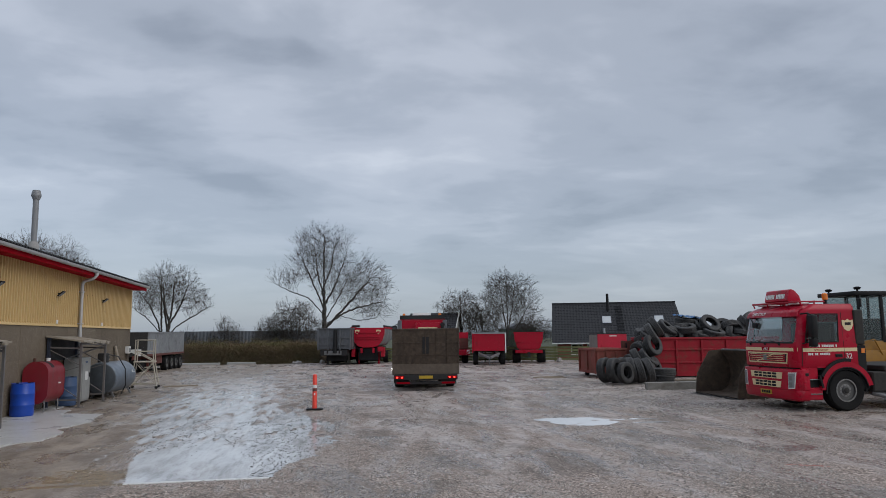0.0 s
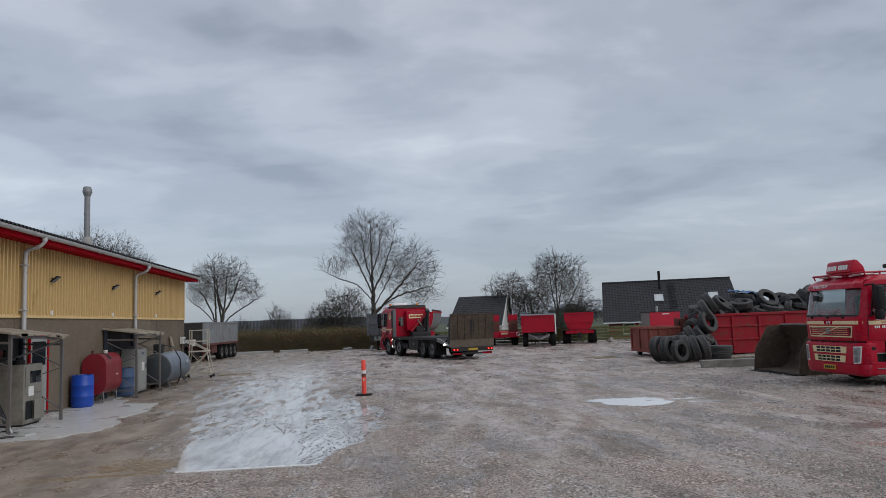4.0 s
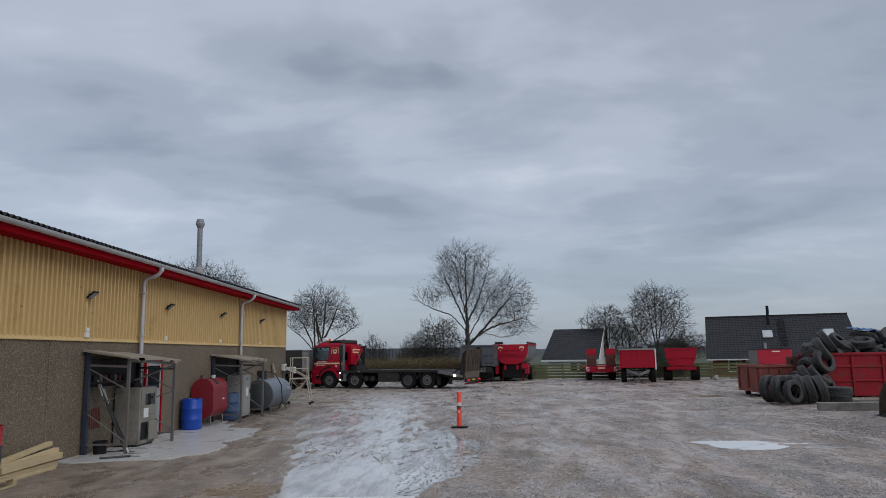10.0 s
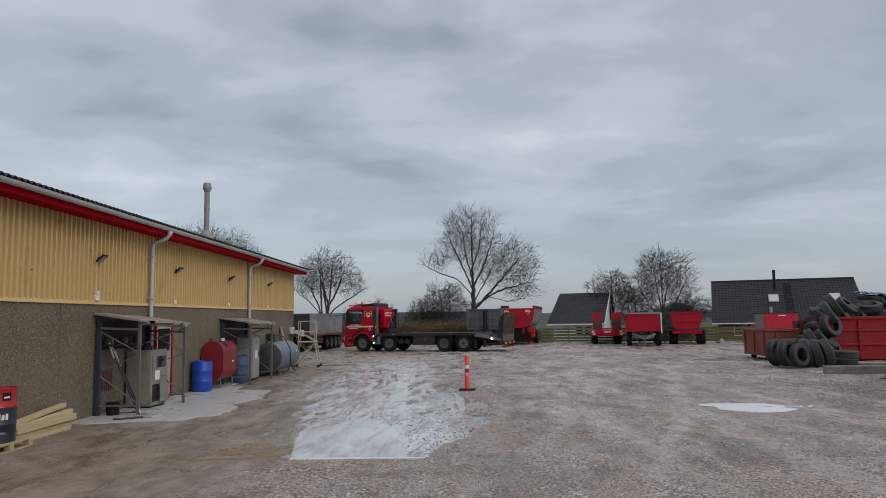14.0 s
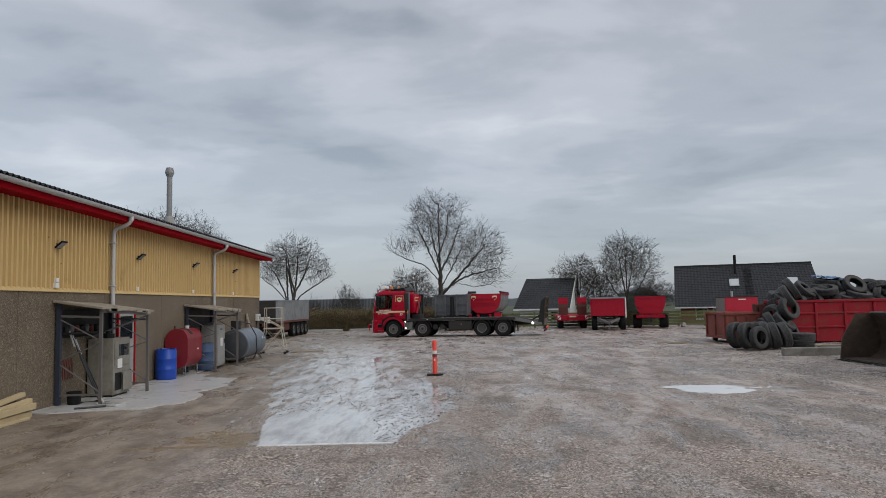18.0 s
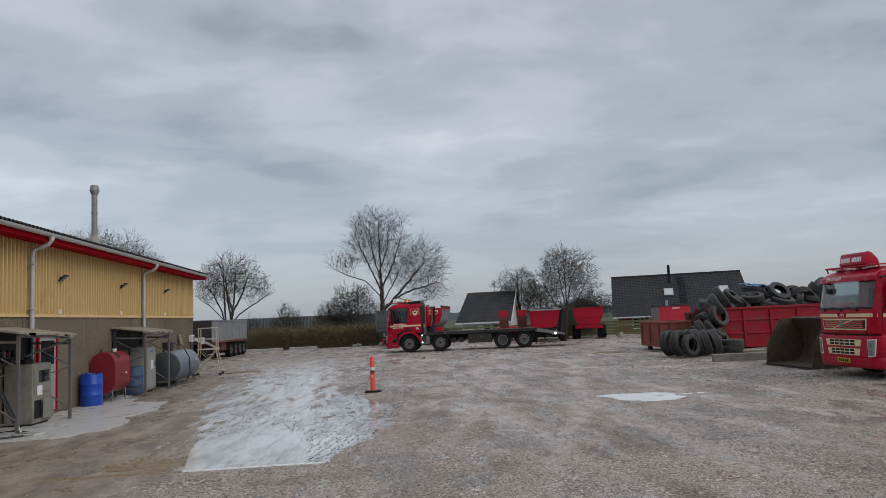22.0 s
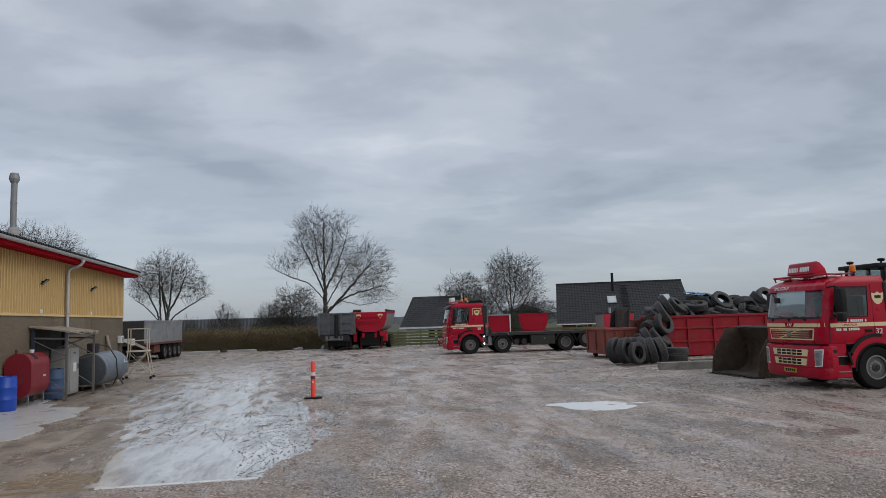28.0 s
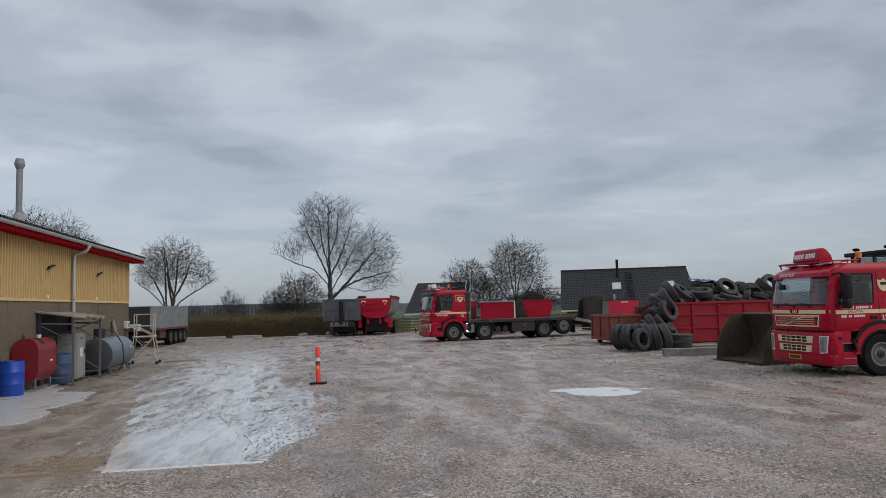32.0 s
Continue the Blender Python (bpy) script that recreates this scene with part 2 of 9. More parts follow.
M_OLDBLUE = mat("faded_blue_plastic", (0.045, 0.09, 0.19), 0.55, dark=(0.035, 0.06, 0.12), grain=6, amount=0.5, bump=0.04)
M_TANKRED = mat("tank_red", (0.22, 0.009, 0.019), 0.45, dark=(0.16, 0.02, 0.02), grain=9, amount=0.5, bump=0.03, dirt=(0.14, 0.05, 0.04), dirt_amount=0.15)
M_TANKGREY = mat("tank_bluegrey", (0.17, 0.205, 0.245), 0.45, dark=(0.10, 0.12, 0.145), grain=7, amount=0.5, bump=0.03, metal=0.2)
M_CABINET = mat("cabinet_beige", (0.24, 0.228, 0.195), 0.55, dark=(0.15, 0.138, 0.112), grain=10, amount=0.6, bump=0.05, dirt=(0.12, 0.10, 0.08), dirt_amount=0.25)
M_CABWHITE = mat("cabinet_grey", (0.31, 0.312, 0.30), 0.5, dark=(0.21, 0.21, 0.20), grain=9, amount=0.5, bump=0.04)
M_BEIGE = mat("ladder_beige", (0.50, 0.46, 0.38), 0.55, dark=(0.3, 0.27, 0.22), grain=10, amount=0.4, bump=0.03)
M_YELLOWM = mat("loader_yellow", (0.36, 0.17, 0.02), 0.6, dark=(0.22, 0.11, 0.02), grain=8, amount=0.4, bump=0.03, dirt=(0.15, 0.11, 0.07), dirt_amount=0.2)

def pane_glass(name, tint, mirror):
    """Window glass: clear and tinted, with a sky-reflecting gloss."""
    m = bpy.data.materials.new(name)
    m.use_nodes = True
    b = m.node_tree.nodes["Principled BSDF"]
    b.inputs["Base Color"].default_value = (*tint, 1)
    b.inputs["Roughness"].default_value = 0.02
    b.inputs["Transmission Weight"].default_value = 1.0
    b.inputs["IOR"].default_value = mirror
    return m


M_PANE = pane_glass("windscreen_pane", (0.80, 0.86, 0.86), 1.45)
M_SIDEPANE = pane_glass("side_pane", (0.42, 0.48, 0.50), 1.45)

# ---- mesh helpers ----


def box(bm, x0, x1, y0, y1, z0, z1, m=None):
    vs = [bm.verts.new(Vector(p) if m is None else m @ Vector(p)) for p in ((x0, y0, z0), (x1, y0, z0), (x1, y1, z0), (x0, y1, z0), (x0, y0, z1), (x1, y0, z1), (x1, y1, z1), (x0, y1, z1))]
    for f in ((0, 3, 2, 1), (4, 5, 6, 7), (0, 1, 5, 4), (1, 2, 6, 5), (2, 3, 7, 6), (3, 0, 4, 7)):
        bm.faces.new([vs[i] for i in f])
    return bm


def bevel(bm, w=0.02, seg=2):
    bmesh.ops.bevel(bm, geom=bm.edges[:], offset=w, segments=seg, affect="EDGES", profile=0.6)
    return bm


def rod(bm, p0, p1, r, r1=None, n=8, caps=True):
    """A round bar from p0 to p1."""
    p0, p1 = Vector(p0), Vector(p1)
    q = (p1 - p0).to_track_quat("Z", "Y").to_matrix()
    r1 = r if r1 is None else r1
    a = [bm.verts.new(p0 + q @ Vector((math.cos(2 * math.pi * i / n) * r, math.sin(2 * math.pi * i / n) * r, 0))) for i in range(n)]
    b = [bm.verts.new(p1 + q @ Vector((math.cos(2 * math.pi * i / n) * r1, math.sin(2 * math.pi * i / n) * r1, 0))) for i in range(n)]
    for i in range(n):
        bm.faces.new((a[i], a[(i + 1) % n], b[(i + 1) % n], b[i]))
    if caps:
        bm.faces.new(a[::-1])
        bm.faces.new(b)
    return bm


def beam(bm, p0, p1, w, h=None):
    """A square bar from p0 to p1."""
    p0, p1 = Vector(p0), Vector(p1)
    h = w if h is None else h
    m = Matrix.Translation(p0) @ (p1 - p0).to_track_quat("Z", "Y").to_matrix().to_4x4()
    return box(bm, -w / 2, w / 2, -h / 2, h / 2, 0, (p1 - p0).length, m)


def pipe(bm, pts, r, n=8):
    pts = [Vector(p) for p in pts]
    rings = []
    for i, p in enumerate(pts):
        d = (pts[min(i + 1, len(pts) - 1)] - pts[max(i - 1, 0)]).normalized()
        q = d.to_track_quat("Z", "Y").to_matrix()
        rings.append([bm.verts.new(p + q @ Vector((math.cos(2 * math.pi * k / n) * r, math.sin(2 * math.pi * k / n) * r, 0))) for k in range(n)])
    for a, b in zip(rings, rings[1:]):
        near = min(range(n), key=lambda s: (b[s].co - a[0].co).length)
        for k in range(n):
            bm.faces.new((a[k], a[(k + 1) % n], b[(k + 1 + near) % n], b[(k + near) % n]))
    bm.faces.new(rings[0][::-1])
    bm.faces.new(rings[-1])
    return bm


def lathe(bm, prof, n=24, m=None, closed=False):
    """prof: (radius, height) round z."""
    m = m or Matrix()
    rings = [[bm.verts.new(m @ Vector((r * math.cos(2 * math.pi * k / n), r * math.sin(2 * math.pi * k / n), z))) for k in range(n)] for r, z in prof]
    pairs = list(zip(rings, rings[1:])) + ([(rings[-1], rings[0])] if closed else [])
    for a, b in pairs:
        for k in range(n):
            bm.faces.new((a[k], a[(k + 1) % n], b[(k + 1) % n], b[k]))
    if not closed:
        for ring, flip in ((rings[0], True), (rings[-1], False)):
            bm.faces.new(ring[::-1] if flip else ring)
    return bm


def prism(bm, outline, a, b, axis="y", m=None):
    """A flat outline (two coordinates) drawn out from a to b along an axis."""
    def p(u, v, w):
        q = {"x": (w, u, v), "y": (u, w, v), "z": (u, v, w)}[axis]
        return Vector(q) if m is None else m @ Vector(q)
    v0 = [bm.verts.new(p(u, v, a)) for u, v in outline]
    v1 = [bm.verts.new(p(u, v, b)) for u, v in outline]
    n = len(outline)
    for i in range(n):
        bm.faces.new((v0[i], v0[(i + 1) % n], v1[(i + 1) % n], v1[i]))
    bm.faces.new(v0[::-1])
    bm.faces.new(v1)
    return bm


def finish(bm, name, material, smooth=False):
    bmesh.ops.recalc_face_normals(bm, faces=bm.faces[:])
    me = bpy.data.meshes.new(name)
    bm.to_mesh(me)
    bm.free()
    me.materials.append(material)
    if smooth:
        me.shade_smooth()
        me.set_sharp_from_angle(angle=radians(35))
    return me


def part(name, bm, material, parent, label="", smooth=False, m=None):
    ob = new(name, finish(bm, name, material, smooth))
    ob.parent = parent
    if m is not None:
        ob.matrix_basis = m
    if label:
        ob["label"] = label
    return ob


def thing(name, m, label, category, group=""):
    ob = tagged(new(name), label, category, group)
    ob.matrix_basis = m
    return ob


def single(name, bm, material, label, category, group="", kind="", smooth=False, m=None):
    ob = tagged(new(name, finish(bm, name, material, smooth)), label, category, group, kind)
    if m is not None:
        ob.matrix_basis = m
    return ob


def BM():
    return bmesh.new()


# ---- ground ----
WALL_X = -8.72


def ease(a, b, v):
    t = max(0.0, min(1.0, (v - a) / (b - a)))
    return t * t * (3 - 2 * t)


WHEEL_LINES = [(2.7, -0.05, -0.0016, 0.30), (4.6, -0.05, -0.004, 0.34), (6.5, -0.14, -0.001, 0.36), (8.4, -0.18, 0.0008, 0.32), (0.2, 0.30, -0.004, 0.30), (2.2, 0.34, -0.004, 0.28), (-3.6, -0.04, -0.001, 0.22), (-4.6, -0.05, -0.001, 0.22)]


def ground_mat():
    m = bpy.data.materials.new("wet_gravel_yard")
    m.use_nodes = True
    n, l = m.node_tree.nodes, m.node_tree.links
    b = n["Principled BSDF"]
    tc = n.new("ShaderNodeTexCoord")

    def mapped(scale, loc=(0, 0, 0), rot=0.0):
        mp = n.new("ShaderNodeMapping")
        mp.inputs["Scale"].default_value, mp.inputs["Location"].default_value = scale, loc
        mp.inputs["Rotation"].default_value = (0, 0, rot)
        l.new(tc.outputs["Object"], mp.inputs[0])
        return mp.outputs[0]

    def nz(vec, scale, detail=5, rough=0.6, dist=0.0):
        t = n.new("ShaderNodeTexNoise")
        for k, v in (("Scale", scale), ("Detail", detail), ("Roughness", rough), ("Distortion", dist)):
            t.inputs[k].default_value = v
        l.new(vec, t.inputs["Vector"])
        return t.outputs["Fac"]

    def rng(src, a, b_, c=0.0, d=1.0):
        t = n.new("ShaderNodeMapRange")
        t.interpolation_type = "SMOOTHSTEP"
        for i, v in enumerate((a, b_, c, d)):
            t.inputs[i + 1].default_value = v
        l.new(src, t.inputs[0])
        return t.outputs[0]

    def op(o, a, b_=None):
        t = n.new("ShaderNodeMath")
        t.operation, t.use_clamp = o, True
        for i, v in enumerate((a, b_)):
            if v is None:
                continue
            if isinstance(v, (int, float)):
                t.inputs[i].default_value = v
            else:
                l.new(v, t.inputs[i])
        return t.outputs[0]

    def op_free(o, a, b_=None):
        sock = op(o, a, b_)
        sock.node.use_clamp = False
        return sock

    def mixc(fac, a, b_):
        t = n.new("ShaderNodeMixRGB")
        for i, v in enumerate((fac, a, b_)):
            if isinstance(v, (int, float)):
                t.inputs[i].default_value = v
            elif isinstance(v, tuple):
                t.inputs[i].default_value = (*v, 1)
            else:
                l.new(v, t.inputs[i])
        return t.outputs[0]

    plain = mapped((1, 1, 1))
    sp = n.new("ShaderNodeSeparateXYZ")
    l.new(tc.outputs["Object"], sp.inputs[0])

    def pebble(scale, stops):
        vor = n.new("ShaderNodeTexVoronoi")
        vor.inputs["Scale"].default_value, vor.inputs["Randomness"].default_value = scale, 1
        l.new(plain, vor.inputs["Vector"])
        bw_ = n.new("ShaderNodeRGBToBW")
        l.new(vor.outputs["Color"], bw_.inputs[0])
        r = n.new("ShaderNodeValToRGB")
        e = r.color_ramp.elements
        e[0].position, e[0].color = stops[0][0], (*stops[0][1], 1)
        e[1].position, e[1].color = stops[-1][0], (*stops[-1][1], 1)
        for q, c in stops[1:-1]:
            e.new(q).color = (*c, 1)
        l.new(bw_.outputs[0], r.inputs[0])
        return r.outputs[0], bw_.outputs[0]

    coarse, bw = pebble(30, ((0.12, (0.068, 0.050, 0.039)), (0.40, (0.195, 0.149, 0.121)), (0.64, (0.337, 0.267, 0.221)), (0.90, (0.661, 0.562, 0.498))))
    fine_, bw2 = pebble(66, ((0.12, (0.090, 0.067, 0.053)), (0.5, (0.246, 0.195, 0.160)), (0.90, (0.600, 0.507, 0.447))))
    pebbles = mixc(rng(nz(plain, 1.6, 4), 0.40, 0.60), coarse, fine_)
    silt = mixc(rng(nz(plain, 5, 6, 0.7), 0.32, 0.68), (0.340, 0.288, 0.260), (0.530, 0.470, 0.440))
    # wheels have pressed silt into winding tracks and patches; loose wet gravel lies between
    tracks = nz(mapped((0.75, 0.20, 1), (2.0, 0, 0), 0.32), 1.3, 7, 0.70, 0.25)
    cross = nz(mapped((0.30, 0.8, 1), (4.0, 9.0, 0), -0.25), 1.0, 7, 0.70, 0.2)
    patches = nz(plain, 0.42, 7, 0.72, 0.15)
    silted = op("MAXIMUM", op("MULTIPLY", rng(tracks, 0.50, 0.57), rng(patches, 0.38, 0.50)), op("MULTIPLY", rng(cross, 0.52, 0.59), rng(sp.outputs[1], 12, 22)))
    # curved wheel lines: offset, slope, bend, half breadth
    lines = None
    yy = op_free("SUBTRACT", sp.outputs[1], 10.0)
    y2 = op_free("MULTIPLY", yy, yy)
    for a_, b_, c_, w_ in WHEEL_LINES:
        at = op_free("ADD", op_free("ADD", op_free("MULTIPLY", yy, b_), a_), op_free("MULTIPLY", y2, c_))
        off = op_free("ABSOLUTE", op_free("SUBTRACT", op_free("ADD", sp.outputs[0], op_free("MULTIPLY", op_free("SUBTRACT", patches, 0.5), 1.2)), at))
        band = rng(off, w_, w_ * 0.45)
        lines = band if lines is None else op("MAXIMUM", lines, band)
    lines = op("MULTIPLY", lines, rng(nz(mapped((0.9, 0.4, 1), (3, 8, 0), 0.1), 1.6, 6, 0.7, 0.5), 0.40, 0.55))
    lines = op("MULTIPLY", lines, rng(sp.outputs[1], 8.0, 14.0, 0.45, 1.0))
    silted = op("MAXIMUM", op("MULTIPLY", silted, rng(sp.outputs[1], 8.5, 17.0, 0.08, 1.0)), lines)
    col = mixc(op("MULTIPLY", silted, 0.78), pebbles, silt)
    # damp darker hollows
    damp = rng(nz(mapped((0.8, 0.4, 1), (11, 2, 0), 0.2), 0.9, 7, 0.72, 0.2), 0.50, 0.58)
    col = mixc(op("MULTIPLY", damp, 0.48), col, (0.085, 0.072, 0.060))
    # browner earth in the strip before the shed wall
    earth = op("MULTIPLY", rng(sp.outputs[0], -2.8, -4.2), rng(nz(plain, 0.8, 5), 0.20, 0.42))
    mud = mixc(rng(nz(mapped((1.0, 0.6, 1), (0, 0, 0), 0.45), 1.7, 8, 0.74, 0.1), 0.36, 0.64), (0.13, 0.098, 0.071), (0.31, 0.25, 0.19))
    col = mixc(op("MULTIPLY", earth, 0.85), col, mud)
    pale = op("MULTIPLY", rng(nz(mapped((0.55, 0.22, 1), (7, 3, 0), 0.3), 1.2, 8, 0.74, 0.2), 0.53, 0.61), rng(sp.outputs[1], 11, 20))
    col = mixc(op("MULTIPLY", op("MULTIPLY", pale, rng(sp.outputs[0], 9.0, 5.0)), 0.66), col, (0.475, 0.455, 0.435))
    # milky silt spread by wheels along the pad
    mid = op_free("ADD", op_free("ADD", sp.outputs[0], 1.95), op_free("MULTIPLY", op_free("SUBTRACT", sp.outputs[1], 12.0), 0.10))
    half = op_free("ADD", 1.35, op_free("MULTIPLY", op_free("SUBTRACT", sp.outputs[1], 12.0), 0.055))
    across = op_free("DIVIDE", op_free("ABSOLUTE", mid), half)
    ruts = nz(mapped((1.0, 0.26, 1), (5, 1, 0), 0.42), 2.6, 8, 0.74, 0.15)
    streaky = op_free("ADD", op_free("SUBTRACT", 1.25, across), op_free("MULTIPLY", op_free("SUBTRACT", ruts, 0.52), 7.0))
    milk = op("MULTIPLY", op("MULTIPLY", rng(streaky, 0.25, 0.75), rng(sp.outputs[1], 11.0, 11.6)), rng(sp.outputs[1], 46, 24))
    milk = op("MULTIPLY", milk, rng(across, 1.7, 1.2))
    col = mixc(op("MULTIPLY", milk, 0.85), col, mixc(rng(nz(plain, 9, 5, 0.7), 0.36, 0.6), (0.46, 0.45, 0.44), (0.66, 0.66, 0.655)))
    # a spill of brick dust
    sx = op_free("SUBTRACT", sp.outputs[0], 7.32)
    sy = op_free("ADD", op_free("SUBTRACT", sp.outputs[1], 10.48), op_free("MULTIPLY", sx, 0.61))
    far_ = op_free("ADD", op_free("MULTIPLY", op_free("MULTIPLY", sx, sx), 12.0), op_free("MULTIPLY", op_free("MULTIPLY", sy, sy), 150.0))
    far_ = op_free("ADD", far_, op_free("MULTIPLY", op_free("SUBTRACT", nz(plain, 9, 5), 0.5), 2.0))
    dust = op("MULTIPLY", rng(far_, 1.1, 0.6), rng(nz(plain, 22, 4), 0.30, 0.44))
    col = mixc(op("MULTIPLY", dust, 0.80), col, (0.34, 0.105, 0.075))
    # ochre mud lying against the pad
    heap = n.new("ShaderNodeVectorMath")
    heap.operation = "DISTANCE"
    l.new(mapped((0.8, 1.0, 1)), heap.inputs[0])
    heap.inputs[1].default_value = (-3.55 * 0.8, 11.9, 0)
    strip = op("MULTIPLY", rng(op_free("ABSOLUTE", op_free("SUBTRACT", sp.outputs[1], 11.16)), 0.13, 0.06), op("MULTIPLY", rng(sp.outputs[0], -5.6, -4.4), rng(sp.outputs[0], -2.8, -2.95)))
    ochre = op("MAXIMUM", rng(op_free("ADD", heap.outputs["Value"], op_free("MULTIPLY", op_free("SUBTRACT", nz(plain, 2.2, 6, 0.7), 0.5), 2.2)), 0.75, 0.45), strip)
    ochre = op("MULTIPLY", ochre, rng(sp.outputs[0], -2.6, -2.9))
    col = mixc(op("MULTIPLY", ochre, 0.85), col, (0.25, 0.18, 0.098))
    # far off the yard ends in rough grass
    grass = rng(sp.outputs[1], 57.5, 60.0)
    col = mixc(grass, col, (0.045, 0.055, 0.022))
    l.new(col, b.inputs["Base Color"])
    wet = op("MAXIMUM", op("MULTIPLY", rng(nz(mapped((0.7, 0.25, 1), (1, 5, 0), 0.15), 1.5, 7, 0.72, 0.6), 0.44, 0.60), 1.0), op("MAXIMUM", op("MULTIPLY", earth, 0.45), op("MAXIMUM", op("MULTIPLY", pale, 0.9), op("MAXIMUM", op("MULTIPLY", milk, 0.8), ochre))))
    dry = op("MAXIMUM", op("SUBTRACT", 1.0, wet), grass)
    l.new(rng(dry, 0, 1, 0.18, 0.80), b.inputs["Roughness"])
    b.inputs["Specular IOR Level"].default_value = 0.5
    bp = n.new("ShaderNodeBump")
    bp.inputs["Strength"].default_value, bp.inputs["Distance"].default_value = 1.0, 0.035
    hgt = op("ADD", op("MULTIPLY", bw, op("SUBTRACT", 1.0, op("MULTIPLY", op("MAXIMUM", silted, milk), 0.85))), op("MULTIPLY", nz(plain, 9, 5), 0.5))
    l.new(hgt, bp.inputs["Height"])
    l.new(bp.outputs[0], b.inputs["Normal"])
    return m


def in_blob(x, y, pts):
    """How deep inside a soft outline of discs."""
    return max(1 - math.hypot((x - px) / rx, (y - py) / ry) for px, py, rx, ry in pts)


# the concrete pad under silty water: y, its left and right edges
PAD = ((11.2, -2.97, -0.95), (12.4, -3.24, -0.75), (13.0, -3.38, -0.25), (17.2, -4.30, 0.05), (19.5, -4.95, -0.5), (21.5, -5.5, -1.2), (24.0, -6.1, -2.5), (35.0, -6.5, -3.0))


def pad_depth(x, y):
    """Metres inside the pad, below 0 outside."""
    ys = [p[0] for p in PAD]
    return min(x - float(np.interp(y, ys, [p[1] for p in PAD])), float(np.interp(y, ys, [p[2] for p in PAD])) - x, (y - 11.2 - 0.02 * (x + 2)) * 2)


SIDE_POOL = [(5.95, 16.75, 0.80, 0.70), (6.3, 16.6, 0.60, 0.42), (5.4, 17.3, 0.5, 0.28), (7.15, 16.25, 0.65, 0.12), (7.3, 16.95, 0.6, 0.10)]


def rut(x, y):
    """Ridges that wheels have pushed up along the pad."""
    u, v = x + y * 0.03 + 0.5 * noise.noise((x * 0.3, y * 0.12, 2.0)), y
    return 0.7 * noise.noise((u * 1.8, v * 0.30, 4.0)) + 0.75 * noise.noise((u * 4.4, v * 0.45, 9.0)) + 0.35 * noise.noise((x * 8 + y * 2, y * 3.0 - x * 2, 6.0)) + 0.6 * noise.noise((u * 8.0, v * 0.9, 15.0))


def ground_z(x, y):
    z = -1.3 * ease(58, 68, y)
    if -12 < x < 24 and 4 < y < 56:
        z += 0.018 * (noise.noise((x * 0.8, y * 0.25, 3.0))) + 0.012 * noise.noise((x * 2.3, y * 1.1, 7.0)) + 0.008 * noise.noise((x * 6, y * 6, 1.0))
        k = max(0, min(1, 1.5 * in_blob(x, y, SIDE_POOL) + 0.45))
        z = z * (1 - 0.7 * k) - 0.0075 * k + k * (0.013 * noise.noise((x * 2.0, y * 3.6, 12.0)) + 0.010 * noise.noise((x * 5.0, y * 7.0, 3.0)))
        if -7.6 < x < -2.0 and 11.5 < y < 34:
            soft = ease(-7.6, -6.6, x) * (1 - ease(-3.6, -2.6, x)) * ease(11.5, 14.0, y) * (1 - ease(28, 34, y))
            u = x + 0.10 * y + 0.5 * noise.noise((x * 0.4, y * 0.15, 8.0))
            z += soft * (0.030 * noise.noise((u * 2.2, y * 0.22, 1.5)) + 0.018 * noise.noise((u * 5.0, y * 0.5, 4.5)) + 0.008 * noise.noise((u * 9.0, y * 1.6, 6.5)))
        if -7.8 < x < 1.5 and 10.8 < y < 42:
            d = pad_depth(x, y)
            k = max(0, min(1, 1.4 * d + 0.6)) if y > 13 else max(0, min(1, 6 * d + 0.9))
            if k:
                ridge = 0.030 * max(0, rut(x, y) + 0.08) * ease(13.6, 18.5, y)
                z = z * (1 - 0.9 * k) + k * (ridge - 0.004 + 0.010 * ease(24, 36, y))
    return z


def build_ground():
    def axis(parts):
        out = []
        for a, b, s in parts:
            out += list(np.arange(a, b, s))
        return out
    xs = axis([(-900, -100, 100), (-100, -14, 6), (-14, -5, 0.12), (-5, 0.6, 0.05), (0.6, 4.4, 0.11), (4.4, 7.8, 0.06), (7.8, 16, 0.12), (16, 28, 1.0), (28, 100, 8), (100, 901, 100)])
    ys = axis([(-300, -20, 40), (-20, 6, 2), (6, 11, 0.11), (11, 20, 0.07), (20, 26, 0.14), (26, 40, 0.25), (40, 60, 0.8), (60, 100, 5), (100, 1500, 100)])
    verts = [(x, y, ground_z(x, y)) for y in ys for x in xs]
    w = len(xs)
    faces = [(j * w + i, j * w + i + 1, (j + 1) * w + i + 1, (j + 1) * w + i) for j in range(len(ys) - 1) for i in range(w - 1)]
    me = bpy.data.meshes.new("ground")
    me.from_pydata(verts, [], faces)
    me.materials.append(ground_mat())
    me.shade_smooth()
    tagged(new("ground", me), "wet grey-brown gravel yard with silted wheel tracks", "ground", kind="structure")


build_ground()


# ---- the shed along the yard ----
M_AGG = mat("exposed_aggregate", (0.215, 0.168, 0.114), 0.85, dark=(0.108, 0.085, 0.058), grain=38, blotch=0.5, amount=0.95, bump=0.5, rand=0.06)


